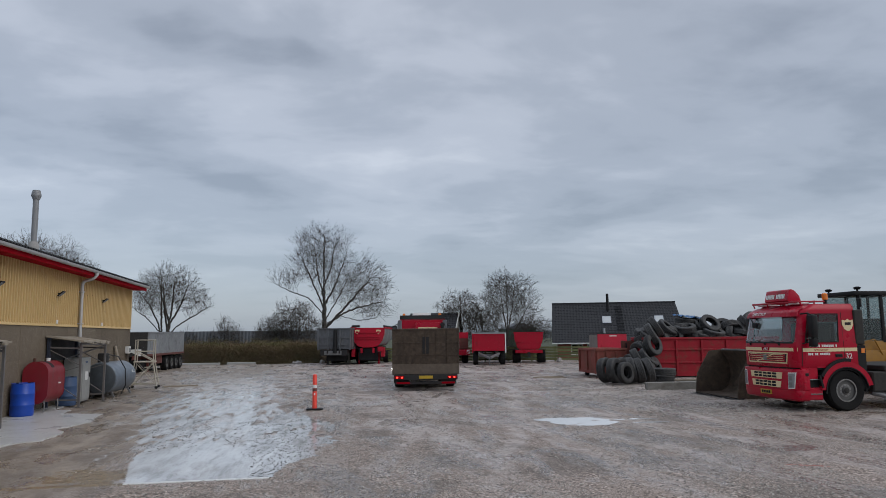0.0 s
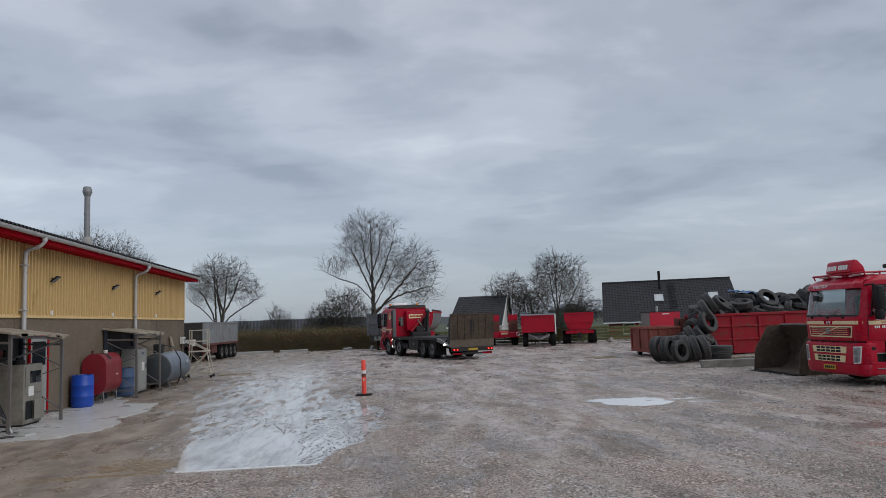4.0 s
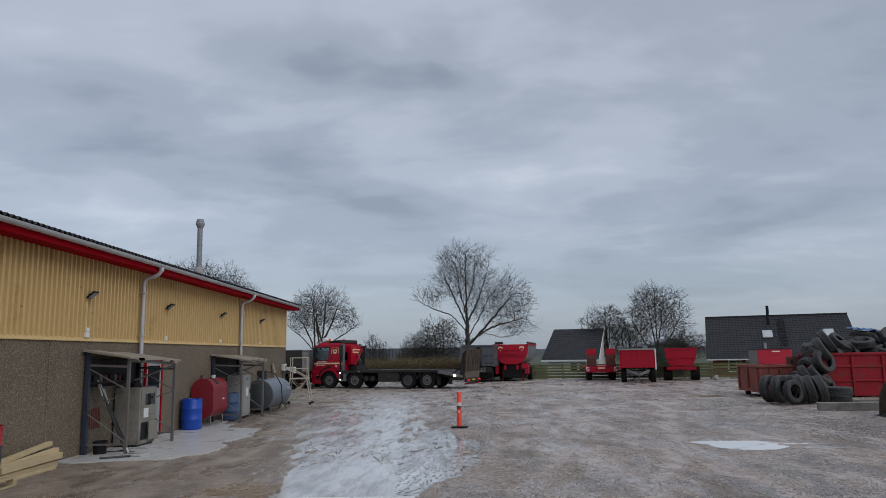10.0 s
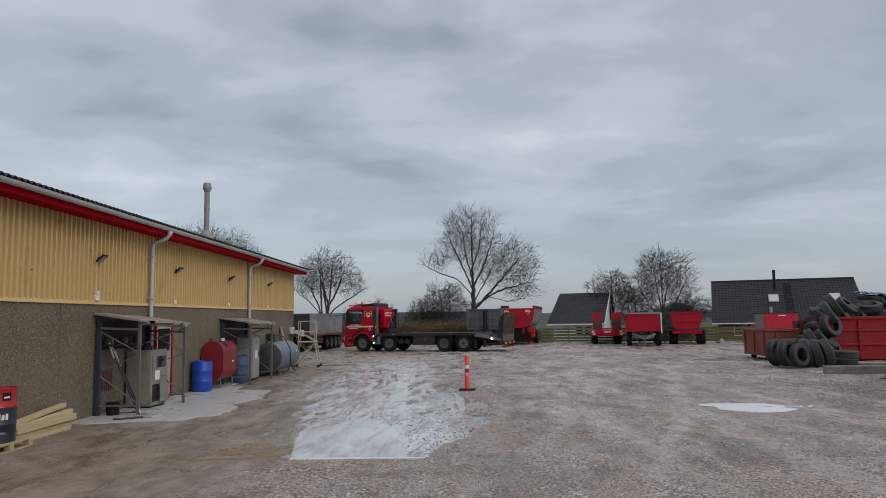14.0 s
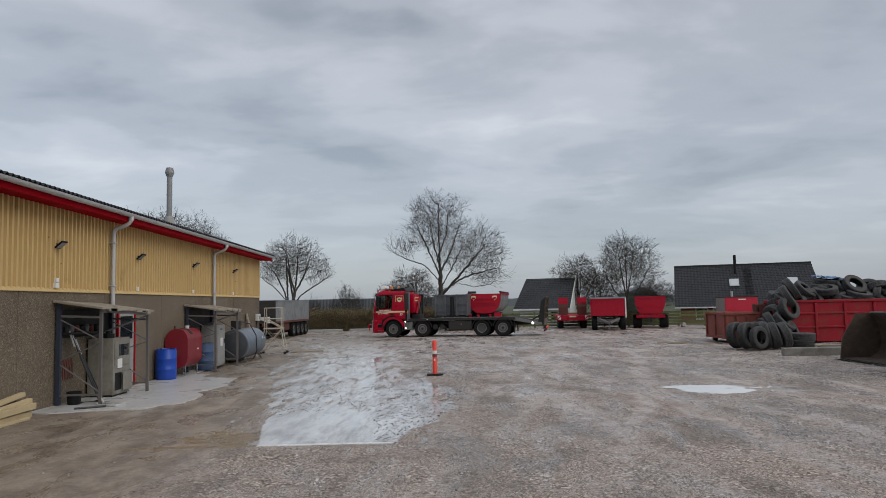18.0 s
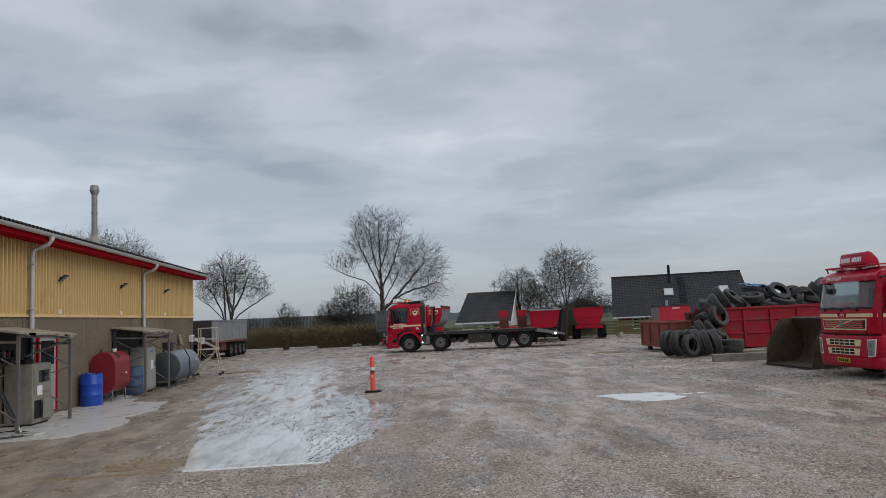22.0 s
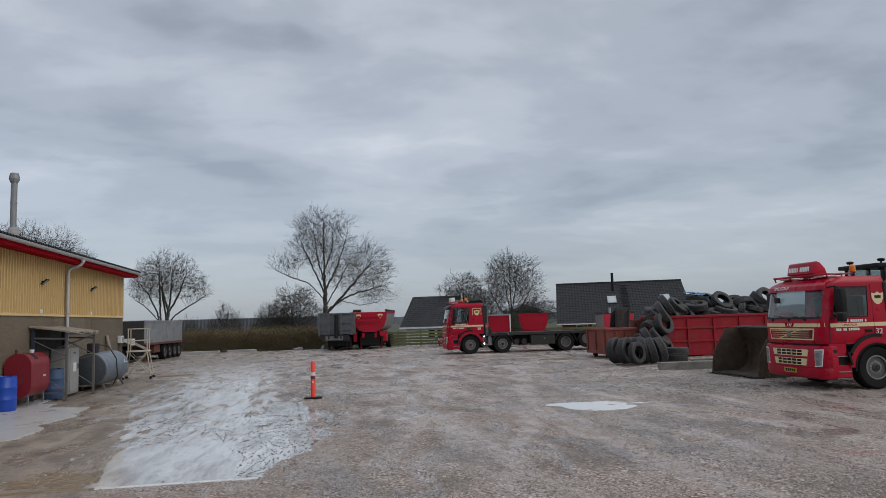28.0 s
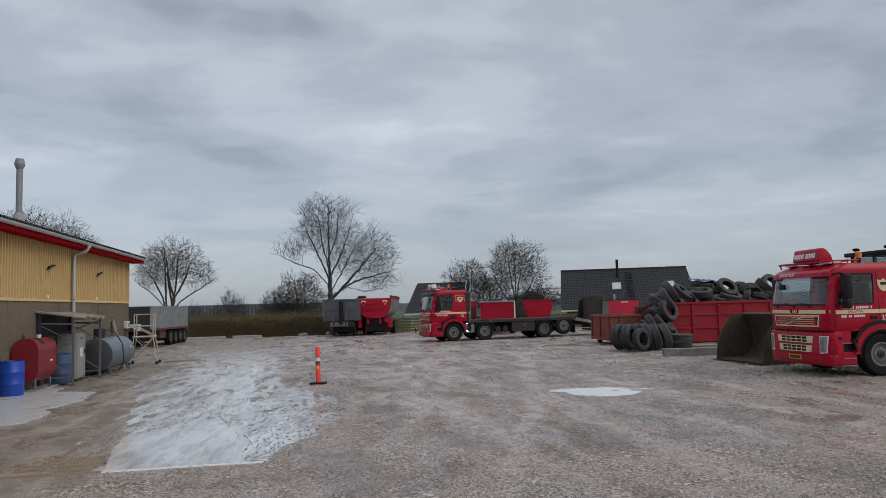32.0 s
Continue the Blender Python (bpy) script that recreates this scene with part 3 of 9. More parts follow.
def speckle(m, scale, colours):
    """Lay single pebbles of several colours over a material."""
    n, l = m.node_tree.nodes, m.node_tree.links
    b = n["Principled BSDF"]
    old = b.inputs["Base Color"].links[0].from_socket
    tc = n.new("ShaderNodeTexCoord")
    v = n.new("ShaderNodeTexVoronoi")
    v.inputs["Scale"].default_value = scale
    l.new(tc.outputs["Object"], v.inputs["Vector"])
    bw = n.new("ShaderNodeRGBToBW")
    l.new(v.outputs["Color"], bw.inputs[0])
    r = n.new("ShaderNodeValToRGB")
    r.color_ramp.interpolation = "CONSTANT"
    e = r.color_ramp.elements
    e[0].position, e[0].color = 0.0, (*colours[0], 1)
    e[1].position, e[1].color = 0.28, (*colours[1], 1)
    for p, c in zip((0.42, 0.56, 0.70, 0.82), colours[2:]):
        e.new(p).color = (*c, 1)
    l.new(bw.outputs[0], r.inputs[0])
    mx = n.new("ShaderNodeMixRGB")
    mx.inputs[0].default_value = 0.5
    l.new(old, mx.inputs[1])
    l.new(r.outputs[0], mx.inputs[2])
    l.new(mx.outputs[0], b.inputs["Base Color"])


speckle(M_AGG, 52, [(0.045, 0.036, 0.027), (0.09, 0.070, 0.050), (0.155, 0.118, 0.080), (0.115, 0.091, 0.066), (0.225, 0.182, 0.132), (0.34, 0.295, 0.232)])
M_YELLOW = mat("yellow_cladding", (0.58, 0.415, 0.195), 0.6, spec=0.2, dark=(0.50, 0.352, 0.160), grain=3, blotch=0.4, amount=0.35, bump=0.02, dirt=(0.36, 0.24, 0.09), dirt_amount=0.05)
M_FASCIA = mat("red_fascia", (0.31, 0.002, 0.010), 0.75, spec=0.06, dark=(0.27, 0.002, 0.008), grain=4, amount=0.4, bump=0.03)
M_ROOF = mat("dark_roof_sheet", (0.016, 0.016, 0.018), 0.65, spec=0.3, dark=(0.03, 0.03, 0.03), grain=6, amount=0.6, bump=0.1)
M_GUTTER = mat("grey_gutter", (0.52, 0.525, 0.53), 0.5, dark=(0.38, 0.385, 0.39), grain=5, amount=0.4, bump=0.02, metal=0.3)
M_FLUE = mat("dull_flue_metal", (0.26, 0.265, 0.27), 0.55, metal=0.2, dark=(0.18, 0.182, 0.185), grain=6, amount=0.4, bump=0.02)
SHED_Y0, SHED_Y1, BAND, EAVE = -14.0, 32.86, 2.53, 4.50
SHED_X1 = -24.0


def wave_sheet(bm, y0, y1, pts_of, pitch, profile):
    """A profiled sheet: profile is a list of (fraction of pitch, offset); pts_of(y, offset) gives the two edge points."""
    a, b = [], []
    k = 0
    while y0 + k * pitch < y1:
        for fr, off in profile:
            y = y0 + (k + fr) * pitch
            if y > y1:
                break
            p, q = pts_of(y, off)
            a.append(bm.verts.new(p))
            b.append(bm.verts.new(q))
        k += 1
    for i in range(len(a) - 1):
        bm.faces.new((a[i], a[i + 1], b[i + 1], b[i]))


def build_shed():
    wall = thing("wall_west", pose(0, 0, 0), "shed wall of dark aggregate panels under yellow ribbed cladding", "wall")
    wall["kind"] = "structure"
    joints = [SHED_Y0 + 3.58 * k for k in range(14)]
    joints = [y for y in joints if y < SHED_Y1 - 1] + [SHED_Y1]
    for a, b in zip(joints, joints[1:]):
        part("concrete_panel", bevel(box(BM(), WALL_X - 0.22, WALL_X, a + 0.008, b - 0.008, -0.1, BAND - 0.02), 0.008, 1), M_AGG, wall)
    bm = BM()
    box(bm, WALL_X - 0.30, WALL_X - 0.225, SHED_Y0, SHED_Y1, 0, EAVE - 0.1)
    part("inner_lining", bm, M_CONCRETE, wall)
    trap = [(0.0, 0.0), (0.54, 0.0), (0.60, 0.06), (0.90, 0.06), (0.96, 0.0)]
    y = SHED_Y0
    while y < SHED_Y1 - 0.1:
        y2 = min(y + 6.0, SHED_Y1)
        bm = BM()
        wave_sheet(bm, y, y2, lambda yy, o: ((WALL_X - 0.055 + o, yy, BAND + 0.02), (WALL_X - 0.055 + o, yy, EAVE - 0.02)), 0.171, trap)
        part("cladding_sheet", bm, M_YELLOW, wall, "yellow ribbed steel cladding")
        y = y2
    bm = BM()
    prism(bm, [(WALL_X - 0.2, BAND - 0.02), (WALL_X + 0.035, BAND - 0.035), (WALL_X + 0.035, BAND - 0.02), (WALL_X - 0.02, BAND + 0.055), (WALL_X - 0.2, BAND + 0.055)], SHED_Y0, SHED_Y1 + 0.02, "y")
    part("flashing", bm, M_YELLOW, wall, "yellow drip flashing")
    bm = BM()
    box(bm, WALL_X - 0.06, WALL_X + 0.012, SHED_Y1 - 0.06, SHED_Y1 + 0.03, BAND + 0.06, EAVE)
    part("corner_trim", bm, M_YELLOW, wall)
    rng_ = random.Random(4)
    for k in range(26):
        bm = BM()
        y, z = rng_.uniform(12, 31), rng_.choice((BAND + 1.1, BAND + 1.15, BAND + 0.6))
        lathe(bm, [(0.012, 0), (0.012, 0.012)], 6, Matrix.Translation((WALL_X - 0.018, y, z)) @ pose(0, 0, 0, 0, 90, 0))
        part("screw_head", bm, M_DARK, wall)
    north = thing("wall_north", pose(0, 0, 0), "gable end of the shed, aggregate base and yellow cladding", "wall")
    north["kind"] = "structure"
    part("base_panel", box(BM(), SHED_X1, WALL_X - 0.24, SHED_Y1 - 0.2, SHED_Y1, -0.1, BAND), M_AGG, north)
    bm = BM()
    prism(bm, [(SHED_X1, BAND + 0.02), (WALL_X - 0.06, BAND + 0.02), (WALL_X - 0.06, EAVE - 0.1), (-16.4, EAVE + 1.3), (SHED_X1, EAVE - 0.1)], SHED_Y1 - 0.12, SHED_Y1 + 0.01, "y")
    part("gable_cladding", bm, M_YELLOW, north)
    far = thing("wall_far", pose(0, 0, 0), "plain far walls of the shed", "wall")
    far["kind"] = "structure"
    part("back_panel", box(BM(), SHED_X1 - 0.2, SHED_X1, SHED_Y0, SHED_Y1, 0, EAVE), M_YELLOW, far)
    part("end_panel", box(BM(), SHED_X1, WALL_X - 0.3, SHED_Y0 - 0.2, SHED_Y0, 0, EAVE), M_YELLOW, far)
    # roof
    roof = thing("roof", pose(0, 0, 0.095, -0.545), "dark corrugated fibre-cement shed roof with red fascia", "roof")
    roof["kind"] = "structure"
    sine = [(k / 8, 0.028 * math.sin(2 * math.pi * k / 8)) for k in range(8)]
    slope = math.tan(radians(11))
    ex, ez = -8.16, 4.665
    for side in (0, 1):
        bm = BM()
        def edge(yy, o, side=side):
            if side == 0:
                return (ex, yy, ez + o), (-16.4, yy, ez + (ex + 16.4) * slope + o)
            return (-16.4, yy, ez + (ex + 16.4) * slope + o), (-24.6, yy, ez + o)
        wave_sheet(bm, SHED_Y0 - 0.4, SHED_Y1 + 0.5, edge, 0.177, sine)
        geom = bmesh.ops.extrude_face_region(bm, geom=bm.faces[:])
        for v in geom["geom"]:
            if isinstance(v, bmesh.types.BMVert):
                v.co.z -= 0.012
        part("roof_sheet", bm, M_ROOF, roof, smooth=True)
    part("fascia_board", bevel(box(BM(), -8.29, -8.255, SHED_Y0 - 0.4, SHED_Y1 + 0.48, 4.40, 4.60), 0.006, 1), M_FASCIA, roof, "dark red fascia board")
    part("soffit", box(BM(), WALL_X - 0.05, -8.292, SHED_Y0 - 0.4, SHED_Y1 + 0.46, 4.425, 4.45), M_FASCIA, roof, "dark red soffit")
    bm = BM()
    prism(bm, [(-8.255, 4.40), (-8.255, 4.60), (-16.4, 4.60 + 8.145 * slope), (-16.4, 4.40 + 8.145 * slope)], SHED_Y1 + 0.482, SHED_Y1 + 0.515, "y")
    part("barge_board", bm, M_FASCIA, roof, "dark red barge board")
    bm = BM()
    prof = [(0.085 * math.cos(a), 0.085 * math.sin(a)) for a in np.linspace(math.pi, 2 * math.pi, 9)] + [(0.077 * math.cos(a), 0.077 * math.sin(a)) for a in np.linspace(2 * math.pi, math.pi, 9)]
    prism(bm, [(-8.18 + u, 4.60 + v) for u, v in prof], SHED_Y0 - 0.4, SHED_Y1 + 0.45, "y")
    part("gutter", bm, M_GUTTER, roof, "grey half-round gutter", smooth=True)
    for k in range(46):
        y = SHED_Y0 + 0.3 + k * 1.02
        bm = BM()
        prism(bm, [(-8.18 + 0.094 * math.cos(a), 4.60 + 0.094 * math.sin(a)) for a in np.linspace(math.pi, 2 * math.pi, 8)], y, y + 0.03, "y")
        part("gutter_bracket", bm, M_GUTTER, roof)
    tc = tagged(new("ceiling"), "shed ceiling", "ceiling", kind="structure")
    part("lining", box(BM(), SHED_X1, WALL_X - 0.3, SHED_Y0, SHED_Y1 - 0.2, 4.28, 4.3), M_CONCRETE, tc)
    # downpipes
    for y in (18.48, 26.33, 10.6):
        d = thing("downpipe", pose(0, y, 0.095 - 0.0095 * y), "grey downpipe with a swan neck from the gutter", "downpipe", "downpipes on the shed")
        pts = [(-8.18, 0, 4.54), (-8.18, 0, 4.44), (-8.24, 0, 4.36), (-8.34, 0, 4.30), (-8.54, 0, 4.25), (-8.61, 0, 4.19), (-8.63, 0, 4.08), (-8.63, 0, 2.4), (-8.63, 0, 0.05)]
        part("pipe", pipe(BM(), pts, 0.054, 12), M_GUTTER, d, smooth=True)
        part("outlet", rod(BM(), (-8.18, 0, 4.44), (-8.18, 0, 4.55), 0.068, n=12), M_GUTTER, d)
        for z in (3.85, 2.75, 1.2):
            part("clip", bevel(box(BM(), -8.72, -8.556, -0.078, 0.078, z, z + 0.03), 0.006, 1), M_GUTTER, d)
    # floodlights and their conduits
    for y, big in ((16.0, 1), (20.10, 0), (24.40, 0), (28.85, 0), (12.0, 0)):
        f = thing("floodlight", pose(WALL_X, y, 3.57), "black square floodlight on a wall bracket", "wall lamp", "floodlights on the shed")
        tilt = pose(0.12, -0.03, -0.04, 0, -40, 0)
        part("housing", bevel(box(BM(), -0.115, 0.115, -0.115, 0.115, -0.015, 0.025), 0.012, 1), M_BLACK, f, m=tilt)
        part("lens", box(BM(), -0.085, 0.085, -0.088, 0.088, -0.021, -0.016), M_LENS, f, "clear glass lens", m=tilt)
        part("bracket", beam(BM(), (-0.05, 0, -0.03), (0.14, 0, -0.01), 0.035), M_BLACK, f)
        c = thing("conduit", pose(WALL_X, y - 0.02, 2.5), "cream conduit running down to a junction box", "conduit", "conduits under the floodlights")
        part("pipe", rod(BM(), (-0.005, 0, 0.15), (-0.005, 0, 1.05), 0.012, n=6), M_CREAM, c)
        part("junction_box", bevel(box(BM(), -0.02, 0.05, -0.04 - 0.03 * big, 0.04 + 0.03 * big, 0.08, 0.20), 0.008, 1), M_WHITE, c, "white junction box")
        if big:
            part("sensor_box", bevel(box(BM(), -0.02, 0.055, -0.05, 0.05, 0.21, 0.30), 0.008, 1), M_WHITE, c)
    # flue
    f = thing("flue", pose(-9.06, 23.19, 0), "grey metal flue pipe with a flared cowl on the shed roof", "flue")
    part("collar", lathe(BM(), [(0.16, 4.75), (0.16, 4.93), (0.11, 5.05)], 14), M_CONCRETE, f, "pale collar", smooth=True)
    part("pipe", lathe(BM(), [(0.085, 4.9), (0.085, 5.75), (0.092, 5.75), (0.092, 5.79), (0.085, 5.79), (0.085, 6.38)], 14), M_FLUE, f, smooth=True)
    part("cowl", lathe(BM(), [(0.088, 6.34), (0.142, 6.46), (0.142, 6.50), (0.108, 6.64), (0.02, 6.645)], 14), M_FLUE, f, smooth=True)


build_shed()


# ---- vehicles: x ahead, y to the left, z up ----
TRUCK32 = (13.3, 18.45, 0.0, 0, 0, 179.5)


M_FLANGE = mat("worn_rim_steel", (0.26, 0.255, 0.245), 0.5, metal=0.3, dark=(0.13, 0.125, 0.118), grain=22, amount=0.6, bump=0.04)


def make_wheel(r=0.52, w=0.32, parent=None, m=None, rim=None, dual=False):
    """A wheel with its axle along y, outer side towards +y."""
    hub = new("wheel")
    hub.parent = parent
    hub.matrix_basis = m
    q = pose(0, 0, 0, -90, 0, 0)
    hw = w / 2
    prof = [(r * 0.545, -hw * 0.8), (r * 0.72, -hw), (r * 0.93, -hw), (r, -hw * 0.72), (r, -hw * 0.36), (r * 0.985, -hw * 0.32), (r * 0.985, -hw * 0.26), (r, -hw * 0.22), (r, hw * 0.22), (r * 0.985, hw * 0.26), (r * 0.985, hw * 0.32), (r, hw * 0.36), (r, hw * 0.72), (r * 0.93, hw), (r * 0.72, hw), (r * 0.545, hw * 0.8)]
    bm = BM()
    lathe(bm, prof, 32, q, closed=True)
    part("tyre", bm, M_TYRE, hub, smooth=True)
    deep = 0.55 if not dual else -0.1
    bm = BM()
    lathe(bm, [(r * 0.10, hw * (deep + 0.34)), (r * 0.17, hw * (deep + 0.30)), (r * 0.20, hw * (deep + 0.06)), (r * 0.36, hw * deep), (r * 0.47, hw * (deep - 0.15)), (r * 0.485, hw * (deep - 0.22)), (r * 0.505, hw * 0.82), (r * 0.55, hw * 0.85), (r * 0.55, hw * 0.6)], 24, q)
    lathe(bm, [(r * 0.55, -hw * 0.7), (r * 0.5, -hw * 0.7)], 24, q)
    for k in range(10):
        a = 2 * math.pi * k / 10
        rod(bm, q @ Vector((r * 0.27 * math.cos(a), r * 0.27 * math.sin(a), hw * deep)), q @ Vector((r * 0.27 * math.cos(a), r * 0.27 * math.sin(a), hw * (deep + 0.14))), r * 0.025, n=6)
    part("rim", bm, rim or M_RIM, hub, "grey steel rim", smooth=True)
    part("rim_flange", lathe(BM(), [(r * 0.50, hw * 0.80), (r * 0.505, hw * 0.88), (r * 0.56, hw * 0.885), (r * 0.565, hw * 0.80)], 32, q, closed=True), M_FLANGE, hub, "pale worn rim flange", smooth=True)
    part("nut_ring", lathe(BM(), [(r * 0.22, hw * (deep + 0.03)), (r * 0.22, hw * (deep + 0.09)), (r * 0.31, hw * (deep + 0.07)), (r * 0.31, hw * (deep + 0.01))], 24, q, closed=True), M_FLANGE, hub, smooth=True)
    bm = BM()
    for k in range(10):
        a = 2 * math.pi * (k + 0.5) / 10
        rod(bm, q @ Vector((r * 0.41 * math.cos(a), r * 0.41 * math.sin(a), hw * (deep - 0.2))), q @ Vector((r * 0.41 * math.cos(a), r * 0.41 * math.sin(a), hw * (deep - 0.02))), r * 0.066, n=8)
    part("hand_holes", bm, M_BLACK, hub, "ring of dark hand holes in the rim")
    part("hub_cap", lathe(BM(), [(r * 0.14, hw * (deep + 0.3)), (r * 0.13, hw * (deep + 0.42)), (r * 0.08, hw * (deep + 0.48))], 14, q), M_CHASSIS, hub, smooth=True)
    return hub


def arch(bm, r0, r1, y0, y1, a0=0.0, a1=math.pi, n=12):
    """A mudguard round the x-z origin."""
    out = [(math.cos(a) * r1, math.sin(a) * r1) for a in np.linspace(a0, a1, n)] + [(math.cos(a) * r0, math.sin(a) * r0) for a in np.linspace(a1, a0, n)]
    return prism(bm, out, y0, y1, "y")


def panel(bm, pts, t, m=None):
    """A thin plate from a loop of points, thickened along its normal."""
    pts = [Vector(p) for p in pts]
    nrm = (pts[1] - pts[0]).cross(pts[2] - pts[0]).normalized() * t
    a = [bm.verts.new(p) for p in pts]
    b = [bm.verts.new(p + nrm) for p in pts]
    n = len(pts)
    for i in range(n):
        bm.faces.new((a[i], a[(i + 1) % n], b[(i + 1) % n], b[i]))
    bm.faces.new(a[::-1])
    bm.faces.new(b)
    return bm


def crest(parent, x, y, z, s, side, ring=False):
    """A shield-shaped badge on the cab side."""
    bm = BM()
    out = [(x - 0.5 * s, z + 0.42 * s), (x - 0.2 * s, z + 0.36 * s), (x, z + 0.5 * s), (x + 0.2 * s, z + 0.36 * s), (x + 0.5 * s, z + 0.42 * s), (x + 0.48 * s, z), (x + 0.3 * s, z - 0.32 * s), (x, z - 0.52 * s), (x - 0.3 * s, z - 0.32 * s), (x - 0.48 * s, z)]
    prism(bm, out, y, y + 0.006 * side, "y")
    badge = part("badge", bm, M_CREAM, parent, "cream shield badge")
    if ring:
        bm = BM()
        for u0, u1, v0, v1 in ((-0.78, 0.78, 0.72, 0.78), (-0.78, 0.78, -0.78, -0.72), (-0.78, -0.72, -0.72, 0.72), (0.72, 0.78, -0.72, 0.72)):
            box(bm, x + u0 * s, x + u1 * s, min(y, y + 0.005 * side), max(y, y + 0.005 * side), z + v0 * s, z + v1 * s)
        part("badge_outline", bm, M_CREAM, badge)
    bm = BM()
    box(bm, x - 0.26 * s, x + 0.26 * s, min(y + 0.006 * side, y + 0.010 * side), max(y + 0.006 * side, y + 0.010 * side), z + 0.0 * s, z + 0.22 * s)
    part("badge_mark", bm, M_DARK, badge)


def number(parent, text, x, y, z, size, side, material):
    cu = bpy.data.curves.new("number", "FONT")
    cu.body, cu.size, cu.extrude = text, size, 0.003
    tmp = bpy.data.objects.new("number", cu)
    me = bpy.data.meshes.new_from_object(tmp)
    bpy.data.objects.remove(tmp)
    me.materials.append(material)
    ob = new("number", me)
    ob.parent = parent
    ob.matrix_basis = pose(x, y, z, 90, 0, 180 if side > 0 else 0)
    return ob


def cab_half(z, roof):
    """Half width of the cab at a height: it draws in a little towards the roof."""
    return 1.225 - 0.045 * ease(1.7, roof, z) - 0.07 * ease(roof - 0.13, roof, z)


def cab_nose(y, z, roof, ahead=0.0):
    """How far ahead the front skin lies: bowed across, leaning back over the windscreen, round at the corners."""
    w = cab_half(z, roof) + (0.025 if ahead else 0.0)
    x = 1.40 + ahead - 0.23 * max(0.0, (z - 1.72) / (roof - 1.72)) - 0.30 * ease(roof - 0.22, roof, z) - 0.07 * (y / 1.22) ** 2
    r = 0.20
    over = abs(y) - (w - r)
    if over > 0:
        x -= r - math.sqrt(max(0.0, r * r - over * over))
    return x


def front_patch(bm, roof, corners, lift, thick=0.012, ahead=0.0, ny=10, nz=3):
    """A plate that follows the front skin; corners: (y, z) low far, low near, high near, high far."""
    (ya, za), (yb, zb), (yc, zc), (yd, zd) = corners
    grids = []
    for off in (lift, lift - thick):
        g = []
        for j in range(nz + 1):
            v = j / nz
            row = []
            for i in range(ny + 1):
                u = i / ny
                y = (ya + (yb - ya) * u) * (1 - v) + (yd + (yc - yd) * u) * v
                z = (za + (zb - za) * u) * (1 - v) + (zd + (zc - zd) * u) * v
                row.append(bm.verts.new((cab_nose(y, z, roof, ahead) + off, y, z)))
            g.append(row)
        grids.append(g)
    f, b = grids
    for j in range(nz):
        for i in range(ny):
            bm.faces.new((f[j][i], f[j][i + 1], f[j + 1][i + 1], f[j + 1][i]))
            bm.faces.new((b[j][i], b[j + 1][i], b[j + 1][i + 1], b[j][i + 1]))
    for i in range(ny):
        bm.faces.new((f[0][i], b[0][i], b[0][i + 1], f[0][i + 1]))
        bm.faces.new((f[nz][i], f[nz][i + 1], b[nz][i + 1], b[nz][i]))
    for j in range(nz):
        bm.faces.new((f[j][0], f[j + 1][0], b[j + 1][0], b[j][0]))
        bm.faces.new((f[j][ny], b[j][ny], b[j + 1][ny], f[j + 1][ny]))
    return bm


def cab_loft(bm, roof, levels, back, sides, hole=None, ahead=0.0, cap=True):
    """Skin between heights: one open ring from the far rear round the nose to the near rear; hole(j, i) leaves faces out."""
    ys = [math.sin(a) for a in np.linspace(-math.pi / 2, math.pi / 2, 25)]
    rings = []
    for z, inset in levels:
        w = cab_half(z, roof) + (0.025 if ahead else 0.0) - inset
        nose = [(cab_nose(y * w, z, roof, ahead) - inset, y * w) for y in ys]
        xc = nose[0][0]
        left = [(back + (xc - back) * f, -w) for f in sides]
        ring = left + nose + [(x, -y) for x, y in left[::-1]]
        rings.append([bm.verts.new((x, y, z)) for x, y in ring])
    n = len(rings[0])
    for j in range(len(rings) - 1):
        for i in range(n - 1):
            if hole and hole(j, i, len(sides), n):
                continue
            bm.faces.new((rings[j][i], rings[j][i + 1], rings[j + 1][i + 1], rings[j + 1][i]))
    if cap:
        top = rings[-1]
        h = n // 2
        for i in range(h):
            a, b, c, d = top[i], top[i + 1], top[n - 2 - i], top[n - 1 - i]
            if b is c:
                bm.faces.new((a, b, d))
            else:
                bm.faces.new((a, b, c, d))
    return bm


def lettering(parent, text, size, m, material, name="lettering"):
    """Raised words lying in the x-y plane of m."""
    cu = bpy.data.curves.new(name, "FONT")
    cu.body, cu.size, cu.extrude, cu.align_x = text, size, 0.002, "CENTER"
    tmp = bpy.data.objects.new(name, cu)
    me = bpy.data.meshes.new_from_object(tmp)
    bpy.data.objects.remove(tmp)
    me.materials.append(material)
    ob = new(name, me)
    ob.parent = parent
    ob.matrix_basis = m
    return ob


def word_bars(parent, x, y, z, words, h, side, material):
    """A line of unreadable writing on the cab side: short bars set in words, reading backwards from x."""
    for n in words:
        for _ in range(n):
            part("letter_bar", box(BM(), x - 0.038, x, min(y, y + 0.004 * side), max(y, y + 0.004 * side), z, z + h), material, parent)
            x -= 0.05
        x -= 0.045


